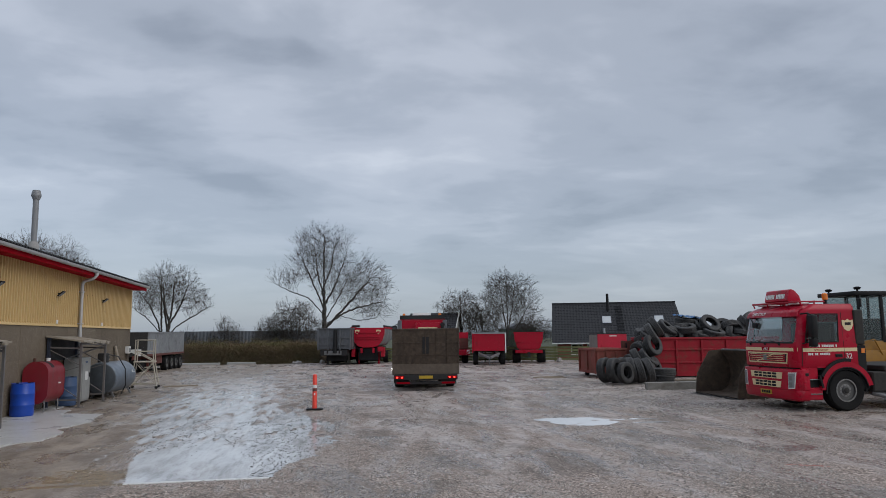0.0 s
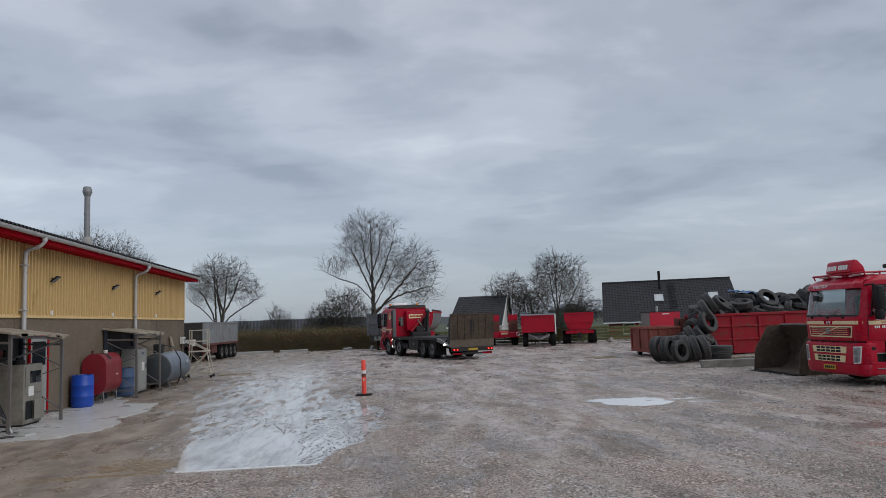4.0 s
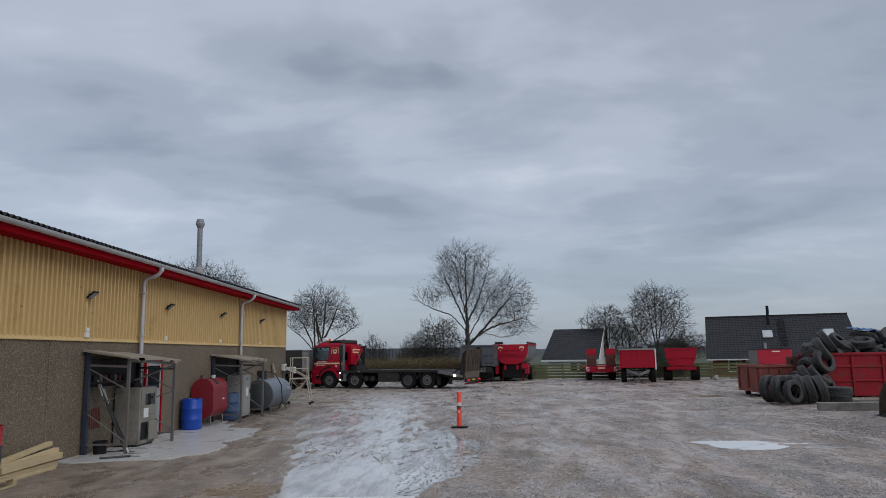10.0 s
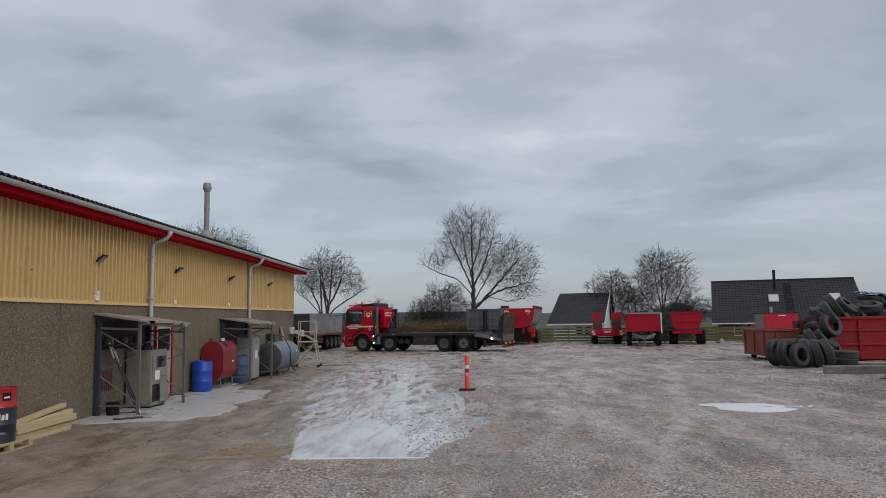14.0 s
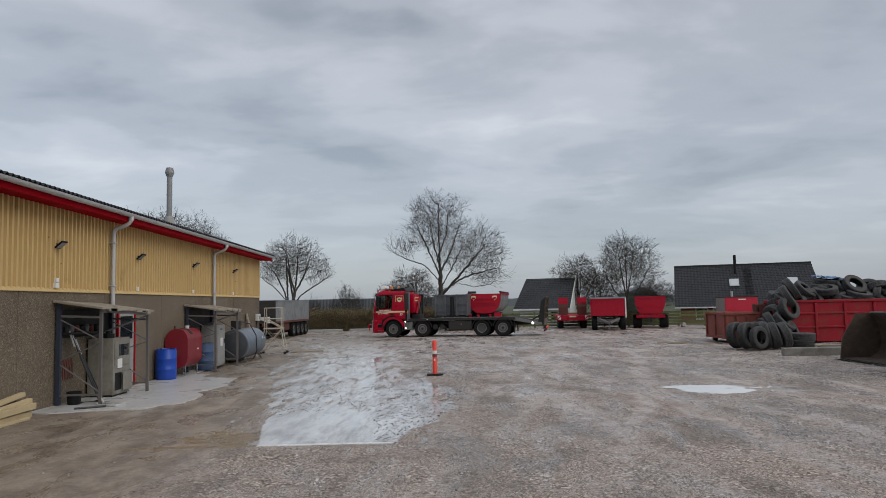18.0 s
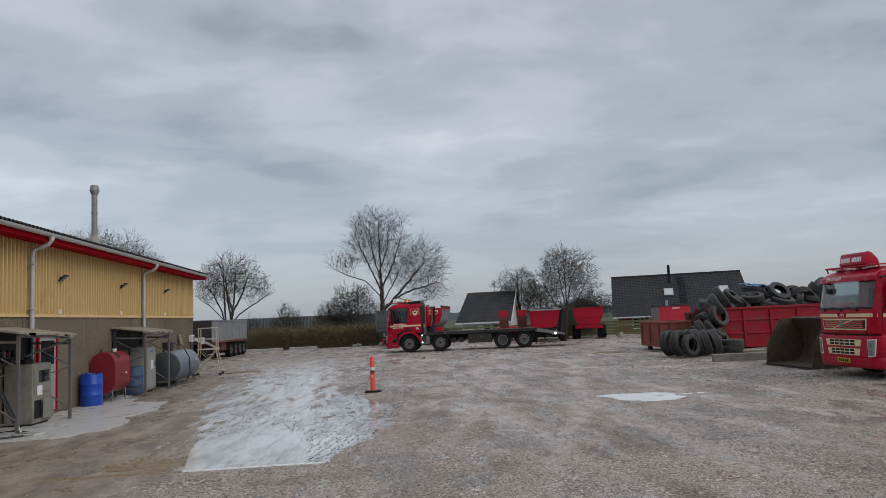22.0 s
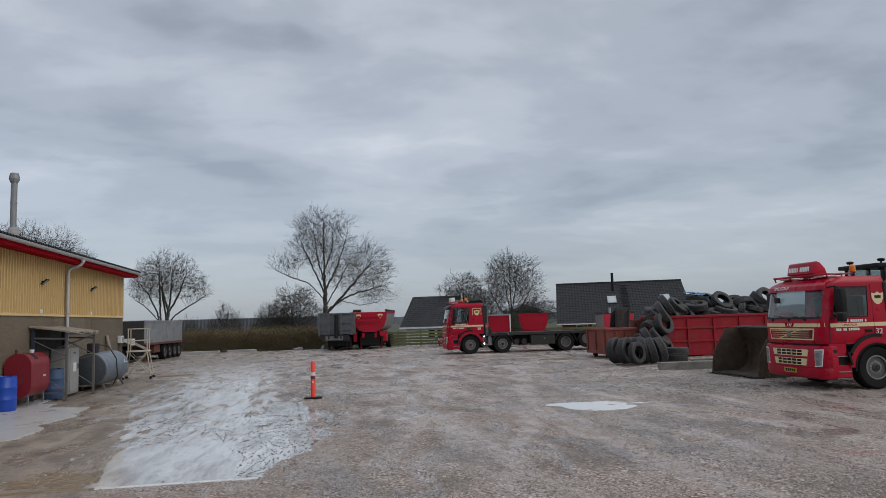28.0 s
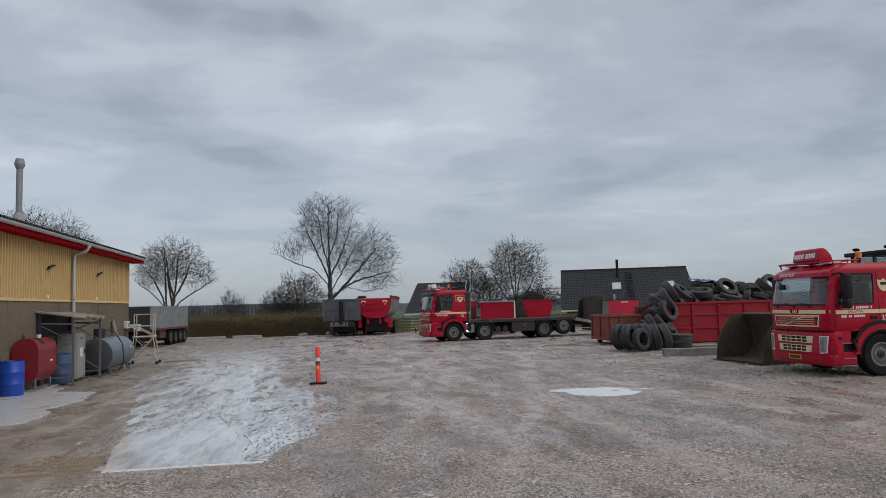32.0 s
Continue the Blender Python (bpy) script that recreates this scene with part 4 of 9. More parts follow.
def build_cab(truck, roof, num, sign_w, tall=False, back=-0.78):
    """A red cab-over with cream stripes and a furnished cab; its front axle at x = 0."""
    win0, win1 = 1.80, roof - 0.27
    axle = 0.0 if tall else -0.07
    glass0, glass1 = 1.83, roof - 0.26
    fa, fb = ((0.08 - back) / (1.1 - back), 0.955)
    sides = [0.0, 0.08, fa - 0.12, fa, (fa + fb) / 2, fb, 1.0][:-1]
    levels = [(1.14, 0.02), (1.17, 0.0), (1.40, 0), (1.56, 0), (1.70, 0), (win0, 0), (win0 + (win1 - win0) * 0.5, 0), (win1, 0), (roof - 0.18, 0), (roof - 0.10, 0), (roof - 0.05, 0), (roof - 0.015, 0), (roof, 0)]

    def hole(j, i, ns, n):
        z = levels[j][0]
        if not (win0 - 0.01 <= z < win1 - 0.01):
            return False
        side_i = i if i < ns else (n - 2 - i if i >= n - 1 - ns else -1)
        if side_i in (3, 4):
            return True
        return ns + 3 <= i <= n - 2 - ns - 3
    bm = cab_loft(BM(), roof, levels, back, sides, hole)
    bmesh.ops.recalc_face_normals(bm, faces=bm.faces[:])
    bmesh.ops.solidify(bm, geom=bm.faces[:], thickness=0.03)
    part("cab_shell", bm, M_RED, truck, "dark red cab", smooth=True)
    # lower front with lamps and grilles
    mod = [(0.27, 0.10), (0.31, 0.03), (0.42, 0.0), (0.545, 0.0), (0.555, 0.012), (0.565, 0.0), (1.04, 0.0), (1.085, 0.012), (1.10, 0.05)]
    bm = cab_loft(BM(), roof, mod, 1.0, [0.0, 0.4, 0.8], None, 0.055)
    front_low = part("bumper", bm, M_RED, truck, "dark red front bumper with lamp housings", smooth=True)
    # black band stands in for the shadowed ledge between bumper and cab
    part("ledge_gap", cab_loft(BM(), roof, [(1.08, 0.05), (1.15, 0.05)], 0.5, [0.0, 0.5]), M_BLACK, truck)
    # two lower grilles in cream frames
    for z0, z1, w in ((0.83, 1.00, 0.74), (0.60, 0.77, 0.68)):
        g = part("grille", front_patch(BM(), roof, [(-w + 0.04, z0), (w - 0.04, z0), (w, z1), (-w, z1)], 0.012, 0.02, 0.055), M_CREAM, front_low, "cream grille frame")
        for r in range(2):
            for c in range(5):
                y = -w * 0.72 + c * w * 0.29
                zz = z0 + 0.022 + r * (z1 - z0) * 0.46
                part("grille_slot", front_patch(BM(), roof, [(y, zz), (y + w * 0.24, zz), (y + w * 0.24, zz + 0.056), (y, zz + 0.056)], 0.016, 0.006, 0.055, 2, 1), M_BLACK, g)
    # upper grille: cream frame, red slats, slanted bar
    zb, zt, w = 1.235, 1.525, 0.93
    g = part("upper_grille", front_patch(BM(), roof, [(-w + 0.05, zb), (w - 0.05, zb), (w, zt), (-w, zt)], 0.010, 0.02), M_CREAM, truck, "cream frame")
    part("grille_face", front_patch(BM(), roof, [(-w + 0.08, zb + 0.035), (w - 0.08, zb + 0.035), (w - 0.04, zt - 0.035), (-w + 0.04, zt - 0.035)], 0.014, 0.01), M_DARK, g)
    # slats take a lighter red than the cab, for the light on them
    for k in range(4):
        z = zb + 0.048 + k * 0.052
        part("grille_slat", front_patch(BM(), roof, [(-w + 0.10, z), (w - 0.10, z), (w - 0.10, z + 0.034), (-w + 0.10, z + 0.034)], 0.026, 0.02, 0, 10, 1), M_RED2, g)
        part("slat_edge", front_patch(BM(), roof, [(-w + 0.16, z + 0.026), (w - 0.16, z + 0.026), (w - 0.16, z + 0.036), (-w + 0.16, z + 0.036)], 0.029, 0.01, 0, 10, 1), M_CREAM, g)
    part("slanted_bar", front_patch(BM(), roof, [(-0.50, zb + 0.02), (-0.43, zb + 0.02), (0.50, zt - 0.02), (0.43, zt - 0.02)], 0.036, 0.02, 0, 1, 8), M_CREAM, g)
    part("emblem", bevel(box(BM(), 1.415, 1.445, -0.075, 0.075, 1.31, 1.46), 0.01, 1), M_STEEL, g)
    # stripe round the front
    part("front_stripe", front_patch(BM(), roof, [(-1.19, 1.565), (1.19, 1.565), (1.19, 1.655), (-1.19, 1.655)], 0.004, 0.006, 0, 24, 1), M_CREAM, truck, "cream stripe")
    part("front_emblem", front_patch(BM(), roof, [(-0.16, 1.57), (0.16, 1.57), (0.20, 1.67), (-0.20, 1.67)], 0.008, 0.008, 0, 3, 1), M_FASCIA, truck)
    for y in (-0.09, -0.02, 0.05):
        part("emblem_stroke", front_patch(BM(), roof, [(y, 1.585), (y + 0.03, 1.585), (y + 0.065, 1.655), (y + 0.035, 1.655)], 0.012, 0.004, 0, 1, 1), M_WHITE, truck)
    # headlights
    for s in (-1, 1):
        def q(a, b):
            return sorted((s * a, s * b))
        (a0, a1), (b0, b1) = q(0.94, 1.15), q(0.96, 1.19)
        h = part("headlight_frame", front_patch(BM(), roof, [(a0, 0.575), (a1, 0.60), (b1, 1.02), (b0, 1.01)] if s > 0 else [(a0, 0.60), (a1, 0.575), (b1, 1.01), (b0, 1.02)], 0.008, 0.02, 0.055, 6, 2), M_WHITE, front_low, "pale headlight frame")
        (a0, a1), (b0, b1) = q(0.955, 1.135), q(0.975, 1.172)
        part("headlight", front_patch(BM(), roof, [(a0, 0.605), (a1, 0.625), (b1, 0.995), (b0, 0.985)], 0.016, 0.02, 0.055, 6, 2), M_LENS, h, "clear headlight lens")
        for z in (0.70, 0.87):
            part("reflector", front_patch(BM(), roof, [(s * 1.05 - 0.05, z - 0.06), (s * 1.05 + 0.05, z - 0.06), (s * 1.05 + 0.05, z + 0.06), (s * 1.05 - 0.05, z + 0.06)], 0.020, 0.008, 0.055, 3, 1), M_STEEL, h)
        part("side_marker_lamp", bevel(box(BM(), 1.02, 1.12, s * 1.245 - 0.012, s * 1.245 + 0.012, 0.92, 1.0), 0.008, 1), M_BLACK, front_low)
    # windscreen, wipers
    pane = part("windscreen", front_patch(BM(), roof, [(-1.15, glass0 - 0.02), (1.15, glass0 - 0.02), (1.11, glass1), (-1.11, glass1)], 0.004, 0.012, 0, 20, 5), M_PANE, truck, "curved windscreen reflecting the sky", smooth=True)
    pane.visible_shadow = False
    part("screen_seal", front_patch(BM(), roof, [(-1.10, win0 - 0.035), (1.10, win0 - 0.035), (1.10, win0 + 0.012), (-1.10, win0 + 0.012)], 0.010, 0.02, 0, 16, 1), M_BLACK, truck)
    for y in (-0.75, 0.0, 0.62):
        part("wiper", beam(BM(), (cab_nose(y, 1.76, roof) + 0.03, y, 1.76), (cab_nose(y - 0.42, 1.85, roof) + 0.03, y - 0.42, 1.85), 0.024), M_BLACK, truck)
        part("wiper_post", rod(BM(), (cab_nose(y, 1.72, roof), y, 1.72), (cab_nose(y, 1.77, roof) + 0.035, y, 1.77), 0.025), M_BLACK, truck)
    # sun visor, bowed like the front
    bm = BM()
    front_patch(bm, roof, [(-1.17, roof - 0.33), (1.17, roof - 0.33), (1.12, roof - 0.10), (-1.12, roof - 0.10)], 0.09, 0.03, 0, 18, 4)
    front_patch(bm, roof, [(-1.12, roof - 0.12), (1.12, roof - 0.12), (1.08, roof - 0.05), (-1.08, roof - 0.05)], 0.075, 0.12, 0, 18, 1)
    part("sun_visor", bm, M_RED if not tall else M_BLACK, truck, "red sun visor over the windscreen" if not tall else "black sun visor", smooth=True)
    if not tall:
        lettering(truck, "SMIDSTRUP", 0.125, Matrix.Translation((cab_nose(0, roof - 0.27, roof) + 0.108, -0.35, roof - 0.275)) @ pose(0, 0, 0, 0, 0, 90) @ pose(0, 0, 0, 66, 0, 0), M_WHITE)
        arm = part("front_mirror", bevel(box(BM(), 1.30, 1.36, -0.68, -0.44, roof - 0.62, roof - 0.47), 0.03, 2), M_BLACK, truck, "small black front mirror", smooth=True)
        part("mirror_arm", pipe(BM(), [(1.25, -0.95, roof - 0.30), (1.36, -0.75, roof - 0.34), (1.36, -0.58, roof - 0.48)], 0.012), M_BLACK, arm)
    # inside of the cab
    part("dashboard", bevel(box(BM(), 0.72, 1.14, -1.08, 1.08, 1.40, 1.76), 0.06, 2), M_BLACK, truck, smooth=True)
    part("cab_floor", box(BM(), back + 0.05, 1.2, -1.1, 1.1, 1.15, 1.20), M_BLACK, truck)
    for s in (-0.62, 0.62):
        part("seat", bevel(box(BM(), 0.0, 0.5, s - 0.26, s + 0.26, 1.25, 1.62), 0.06, 2), M_CHASSIS, truck, smooth=True)
        part("seat_back", bevel(box(BM(), -0.12, 0.06, s - 0.25, s + 0.25, 1.6, 2.32), 0.06, 2), M_CHASSIS, truck, smooth=True)
    part("steering_wheel", lathe(BM(), [(0.20, -0.015), (0.215, 0.0), (0.20, 0.015), (0.185, 0.0)], 20, pose(0.62, 0.62, 1.78, 0, -35, 0), closed=True), M_BLACK, truck, smooth=True)
    for y0, y1, z0, z1 in ((-1.19, 1.19, 1.15, 1.78), (-1.17, 1.17, 2.34, roof - 0.06), (-1.19, -0.75, 1.785, 2.335), (0.75, 1.19, 1.785, 2.335)):
        part("rear_wall", box(BM(), back + 0.004, back + 0.03, y0, y1, z0, z1), M_RED, truck)
    pane = part("rear_window", box(BM(), back + 0.010, back + 0.018, -0.745, 0.745, 1.79, 2.33), M_PANE, truck, "rear window")
    pane.visible_shadow = False
    # sides
    for s in (1, -1):
        w_low = 1.225
        yy = s * (w_low + 0.004)

        def at(f, z):
            xc = cab_nose(cab_half(z, roof), z, roof)
            return (back + (xc - back) * f, s * (cab_half(z, roof) - 0.012), z)
        bm = BM()
        quad = [at(fb, win0), at(fa, win0), at(fa, win1), at(fb, win1)]
        panel(bm, quad if s > 0 else quad[::-1], 0.008)
        pane = part("side_window", bm, M_SIDEPANE, truck, "dark side window")
        pane.visible_shadow = False
        for (f0, z0), (f1, z1) in (((fb, win0), (fa, win0)), ((fa, win0), (fa, win1)), ((fa, win1), (fb, win1)), ((fb, win1), (fb, win0))):
            a_, b_ = Vector(at(f0, z0)) + Vector((0, s * 0.012, 0)), Vector(at(f1, z1)) + Vector((0, s * 0.012, 0))
            part("window_seal", beam(BM(), a_, b_, 0.022), M_BLACK, truck)
        xr = back + (1.15 - back) * (fa - 0.10)
        for p, q_ in (((xr, yy, 1.18), (xr, yy, win0)), ((xr, yy - s * 0.01, win0), (xr, yy - s * 0.04, win1 + 0.05)), ((1.16, yy, 1.18), (1.14, yy, 1.70))):
            part("door_seam", beam(BM(), p, q_, 0.010), M_DARK, truck)
        part("side_stripe", box(BM(), back + 0.01, 1.13, min(yy, yy + s * 0.004), max(yy, yy + s * 0.004), 1.55, 1.645), M_CREAM, truck, "cream stripe")
        hd = part("door_handle", bevel(box(BM(), xr + 0.06, xr + 0.27, min(yy, yy + s * 0.012), max(yy, yy + s * 0.012), 1.40, 1.49), 0.006, 1), M_BLACK, truck)
        part("grip", bevel(box(BM(), xr + 0.08, xr + 0.25, min(yy + s * 0.012, yy + s * 0.03), max(yy + s * 0.012, yy + s * 0.03), 1.445, 1.47), 0.005, 1), M_DARK, hd)
        word_bars(truck, 0.92, yy, 1.67, (6, 7, 1), 0.062, s, M_WHITE)
        lettering(truck, "SMIDSTRUP", 0.078, pose(0.60, yy + s * 0.005, 1.572, 90, 0, 180 if s > 0 else 0), M_FASCIA)
        word_bars(truck, 0.98, yy, 1.46, (3, 2, 6), 0.058, s, M_WHITE)
        number(truck, num, back + (0.36 if s > 0 else 0.10), yy + s * 0.003, 1.36, 0.20, s, M_WHITE)
        crest(truck, (xr + back) / 2 + 0.02, s * (cab_half(roof - 0.55, roof) + 0.003), roof - 0.57, 0.33, s, tall)
        # mirrors
        mir = part("mirror", bevel(box(BM(), 0.86, 1.02, s * 1.42 - 0.13, s * 1.42 + 0.13, 1.92, roof - 0.30), 0.045, 2), M_BLACK, truck, "black mirror housing", smooth=True)
        part("wide_mirror", bevel(box(BM(), 0.88, 1.01, s * 1.42 - 0.12, s * 1.42 + 0.12, 1.68, 1.90), 0.04, 2), M_BLACK, mir, smooth=True)
        part("mirror_glass", box(BM(), 0.853, 0.859, s * 1.42 - 0.10, s * 1.42 + 0.10, 1.97, roof - 0.35), M_GLASS, mir)
        part("mirror_arm", pipe(BM(), [(1.10, s * 1.18, roof - 0.27), (1.02, s * 1.36, roof - 0.25), (0.94, s * 1.42, roof - 0.31)], 0.022), M_BLACK, mir)
        part("mirror_arm", beam(BM(), (1.14, s * 1.20, 1.76), (0.95, s * 1.38, 1.82), 0.03), M_BLACK, mir)
        # entry: red lower panel, dark step well, pale treads
        part("entry_panel", bevel(box(BM(), 0.62, 1.18, s * 1.19 - 0.03, s * 1.19 + 0.03, 0.30, 0.62), 0.02, 1), M_RED, truck, smooth=True)
        part("entry_panel", box(BM(), 0.74, 1.20, s * 1.18 - 0.03, s * 1.18 + 0.03, 0.82, 1.14), M_RED, truck)
        part("step_well", box(BM(), 0.66, 1.17, s * 1.10 - 0.06, s * 1.10 + 0.06, 0.60, 0.86), M_BLACK, truck)
        part("step", bevel(box(BM(), 0.68, 1.16, s * 1.20 - 0.08, s * 1.20 + 0.035, 0.815, 0.845), 0.008, 1), M_STEEL, truck, "worn metal tread")
        part("step", bevel(box(BM(), 0.64, 1.14, s * 1.20 - 0.10, s * 1.20 + 0.04, 0.44, 0.47), 0.008, 1), M_STEEL, truck, "worn metal tread")
        # wheel arch: red ring, black flare over it, black liner within
        wa = part("wheel_arch", arch(BM(), 0.62, 0.76, s * 1.24 - 0.26, s * 1.24 + 0.012, 0.05, 2.95, 18), M_RED, truck, smooth=True, m=pose(axle, 0, 0.52))
        part("arch_lip", arch(BM(), 0.60, 0.625, s * 1.24 - 0.28, s * 1.24 + 0.03, 0.0, 3.05, 18), M_BLACK, wa)
        part("arch_liner", arch(BM(), 0.555, 0.60, s * 1.24 - 0.45, s * 1.24 - 0.03, -0.1, 3.2, 18), M_BLACK, wa, smooth=True)
        bm = BM()
        arch(bm, 0.765, 0.85, s * 1.24 - 0.10, s * 1.24 + 0.022, 0.5, 1.75, 12)
        part("arch_flare", bm, M_BLACK, truck, "black plastic flare", smooth=True, m=pose(axle, 0, 0.52))
        part("flare_foot", beam(BM(), (0.72, s * 1.235, 0.93), (0.64, s * 1.235, 0.62), 0.09, 0.05), M_BLACK, truck)
        part("sill_panel", box(BM(), back + 0.01, 0.74, s * 1.205 - 0.03, s * 1.205 + 0.02, 1.13, 1.18), M_RED, truck)
        part("corner_deflector", bevel(box(BM(), back - 0.24, back + 0.035, s * 1.19 - 0.05, s * 1.19 + 0.05, 1.72, roof - 0.16), 0.045, 3), M_CHASSIS, truck, "dark grey wind deflector", smooth=True)
        part("lower_panel", box(BM(), back - 0.26, back - 0.004, s * 1.15 - 0.05, s * 1.15 + 0.05, 0.55, 1.70), M_BLACK, truck)
        part("amber_marker", bevel(box(BM(), back - 0.22, back - 0.12, s * 1.205, s * 1.205 + s * 0.02, 1.50, 1.62) if s > 0 else box(BM(), back - 0.22, back - 0.12, -1.225, -1.205, 1.50, 1.62), 0.005, 1), M_ORANGE, truck)
        part("roof_lamp", bevel(box(BM(), 0.62, 0.98, s * 0.72 - 0.20, s * 0.72 + 0.20, roof + 0.0, roof + 0.05), 0.015, 1), M_WHITE, truck, "pale roof lamp housing", smooth=True)
    part("cab_underside", box(BM(), back + 0.05, 1.2, -0.95, 0.95, 0.62, 1.12), M_DARK, truck)
    # axle and sump are added to block light under the cab
    part("front_axle", beam(BM(), (axle, -0.95, 0.45), (axle, 0.95, 0.45), 0.14, 0.16), M_CHASSIS, truck)
    part("sump", bevel(box(BM(), -0.3, 0.75, -0.42, 0.42, 0.34, 0.66), 0.06, 2), M_BLACK, truck, smooth=True)
    # number plate
    xp = cab_nose(0, 0.47, roof, 0.055)
    pl = part("number_plate", front_patch(BM(), roof, [(-0.26, 0.395), (0.26, 0.395), (0.26, 0.515), (-0.26, 0.515)], 0.014, 0.01, 0.055, 4, 1), M_PLATE, truck, "yellow number plate")
    bm = BM()
    for k in range(5):
        box(bm, xp + 0.014, xp + 0.018, -0.2 + k * 0.085, -0.14 + k * 0.085, 0.42, 0.49)
    part("plate_mark", bm, M_BLACK, pl)
    # roof rack, sign and beacons
    shift = 0.0 if tall else 0.10
    bm = BM()
    prism(bm, [(0.66, roof + 0.105), (1.04, roof + 0.095), (1.07, roof + 0.12), (1.0, roof + 0.40), (0.93, roof + 0.43), (0.84, roof + 0.40), (0.70, roof + 0.24)] if not tall else [(0.72, roof + 0.12), (1.0, roof + 0.12), (0.98, roof + 0.34), (0.76, roof + 0.36)], -sign_w / 2 + shift, sign_w / 2 + shift, "y")
    bevel(bm, 0.02, 2)
    sg = part("roof_sign", bm, M_RED if not tall else M_WHITE, truck, "red roof sign with a sloping back" if not tall else "white roof sign", smooth=True)
    for k in range(14):
        if k in (6, 13):
            continue
        y = -sign_w * 0.44 + k * sign_w * 0.063 + shift
        za, h_ = (roof + 0.18, 0.12) if not tall else (roof + 0.18, 0.09)
        xa = 1.048 if not tall else 0.985
        part("letter_bar", panel(BM(), [(xa + 0.010, y, za), (xa + 0.010, y + sign_w * 0.046, za), (xa - 0.016, y + sign_w * 0.046, za + h_), (xa - 0.016, y, za + h_)], 0.006), M_WHITE if not tall else M_FASCIA, sg)
    bm = BM()
    for x in (0.60, 1.02):
        rod(bm, (x, -1.10, roof + 0.065), (x, 1.10, roof + 0.065), 0.028)
    for y in (-1.08, -0.4, 0.4, 1.08):
        rod(bm, (0.30, y, roof + 0.065), (1.05, y, roof + 0.065), 0.022)
        rod(bm, (0.60, y, roof - 0.02), (0.60, y, roof + 0.065), 0.02)
        rod(bm, (0.98, y, roof - 0.05), (1.02, y, roof + 0.065), 0.02)
    part("roof_rack", bm, M_RED, truck, "red tubular roof rack")
    for s in (-1, 1):
        x = 0.16
        b = part("beacon", lathe(BM(), [(0.07, 0), (0.075, 0.03), (0.072, 0.15), (0.045, 0.18)], 14, Matrix.Translation((x, s * 0.92, roof + 0.12))), M_ORANGE, truck, "orange beacon", smooth=True)
        part("beacon_foot", rod(BM(), (x, s * 0.92, roof - 0.01), (x, s * 0.92, roof + 0.125), 0.05), M_BLACK, b)


def build_parked_truck():
    t = thing("truck", pose(*TRUCK32), "parked dark red cab-over truck with cream stripes and plain bars", "truck")
    build_cab(t, 2.81, "32", 1.06, back=-0.45)
    for s in (1, -1):
        make_wheel(0.53, 0.36, t, pose(-0.07, s * 1.04, 0.53, 0, 0, 0 if s > 0 else 180))
        make_wheel(0.52, 0.60, t, pose(-3.9, s * 0.95, 0.52, 0, 0, 0 if s > 0 else 180), dual=True)
        part("fuel_tank", bevel(box(BM(), -2.6, -1.5, s * 0.95 - 0.27, s * 0.95 + 0.27, 0.42, 0.98), 0.08, 3), M_STEEL, t, "grey steel fuel tank", smooth=True)
        part("chassis_rail", box(BM(), -6.2, 1.0, s * 0.42 - 0.04, s * 0.42 + 0.04, 0.72, 0.98), M_CHASSIS, t)
        part("side_box", bevel(box(BM(), -1.45, -0.85, s * 0.98 - 0.24, s * 0.98 + 0.24, 0.48, 1.0), 0.03, 1), M_CHASSIS, t)
        part("mudguard", arch(BM(), 0.58, 0.62, s * 0.95 - 0.3, s * 0.95 + 0.3, 0.2, 2.95), M_BLACK, t, smooth=True, m=pose(-3.9, 0, 0.52))
    part("exhaust_stack", pipe(BM(), [(-0.78, 0.95, 0.9), (-0.78, 0.95, 2.3), (-0.84, 0.95, 2.42)], 0.07, 10), M_DARK, t, smooth=True)
    part("air_intake", bevel(box(BM(), -0.85, -0.6, -0.95, -0.6, 0.9, 2.5), 0.04, 2), M_BLACK, t, smooth=True)
    part("deck", bevel(box(BM(), -6.3, -1.2, -1.22, 1.22, 1.02, 1.16), 0.02, 1), M_CHASSIS, t)
    bm = BM()
    pipe(bm, [(-0.9, 1.05, 0.45), (-1.1, 1.12, 0.4), (-1.3, 1.18, 0.33), (-1.45, 1.25, 0.3)], 0.07, 10)
    part("exhaust_pipe", bm, M_STEEL, t, smooth=True)


build_parked_truck()


# ---- the truck that drives across the yard ----
M_RAMPLIP = mat("worn_plank", (0.13, 0.10, 0.075), 0.75, dark=(0.07, 0.055, 0.042), grain=8, amount=0.6, bump=0.15)
AXLES = (0.0, -1.88, -5.63, -6.92)


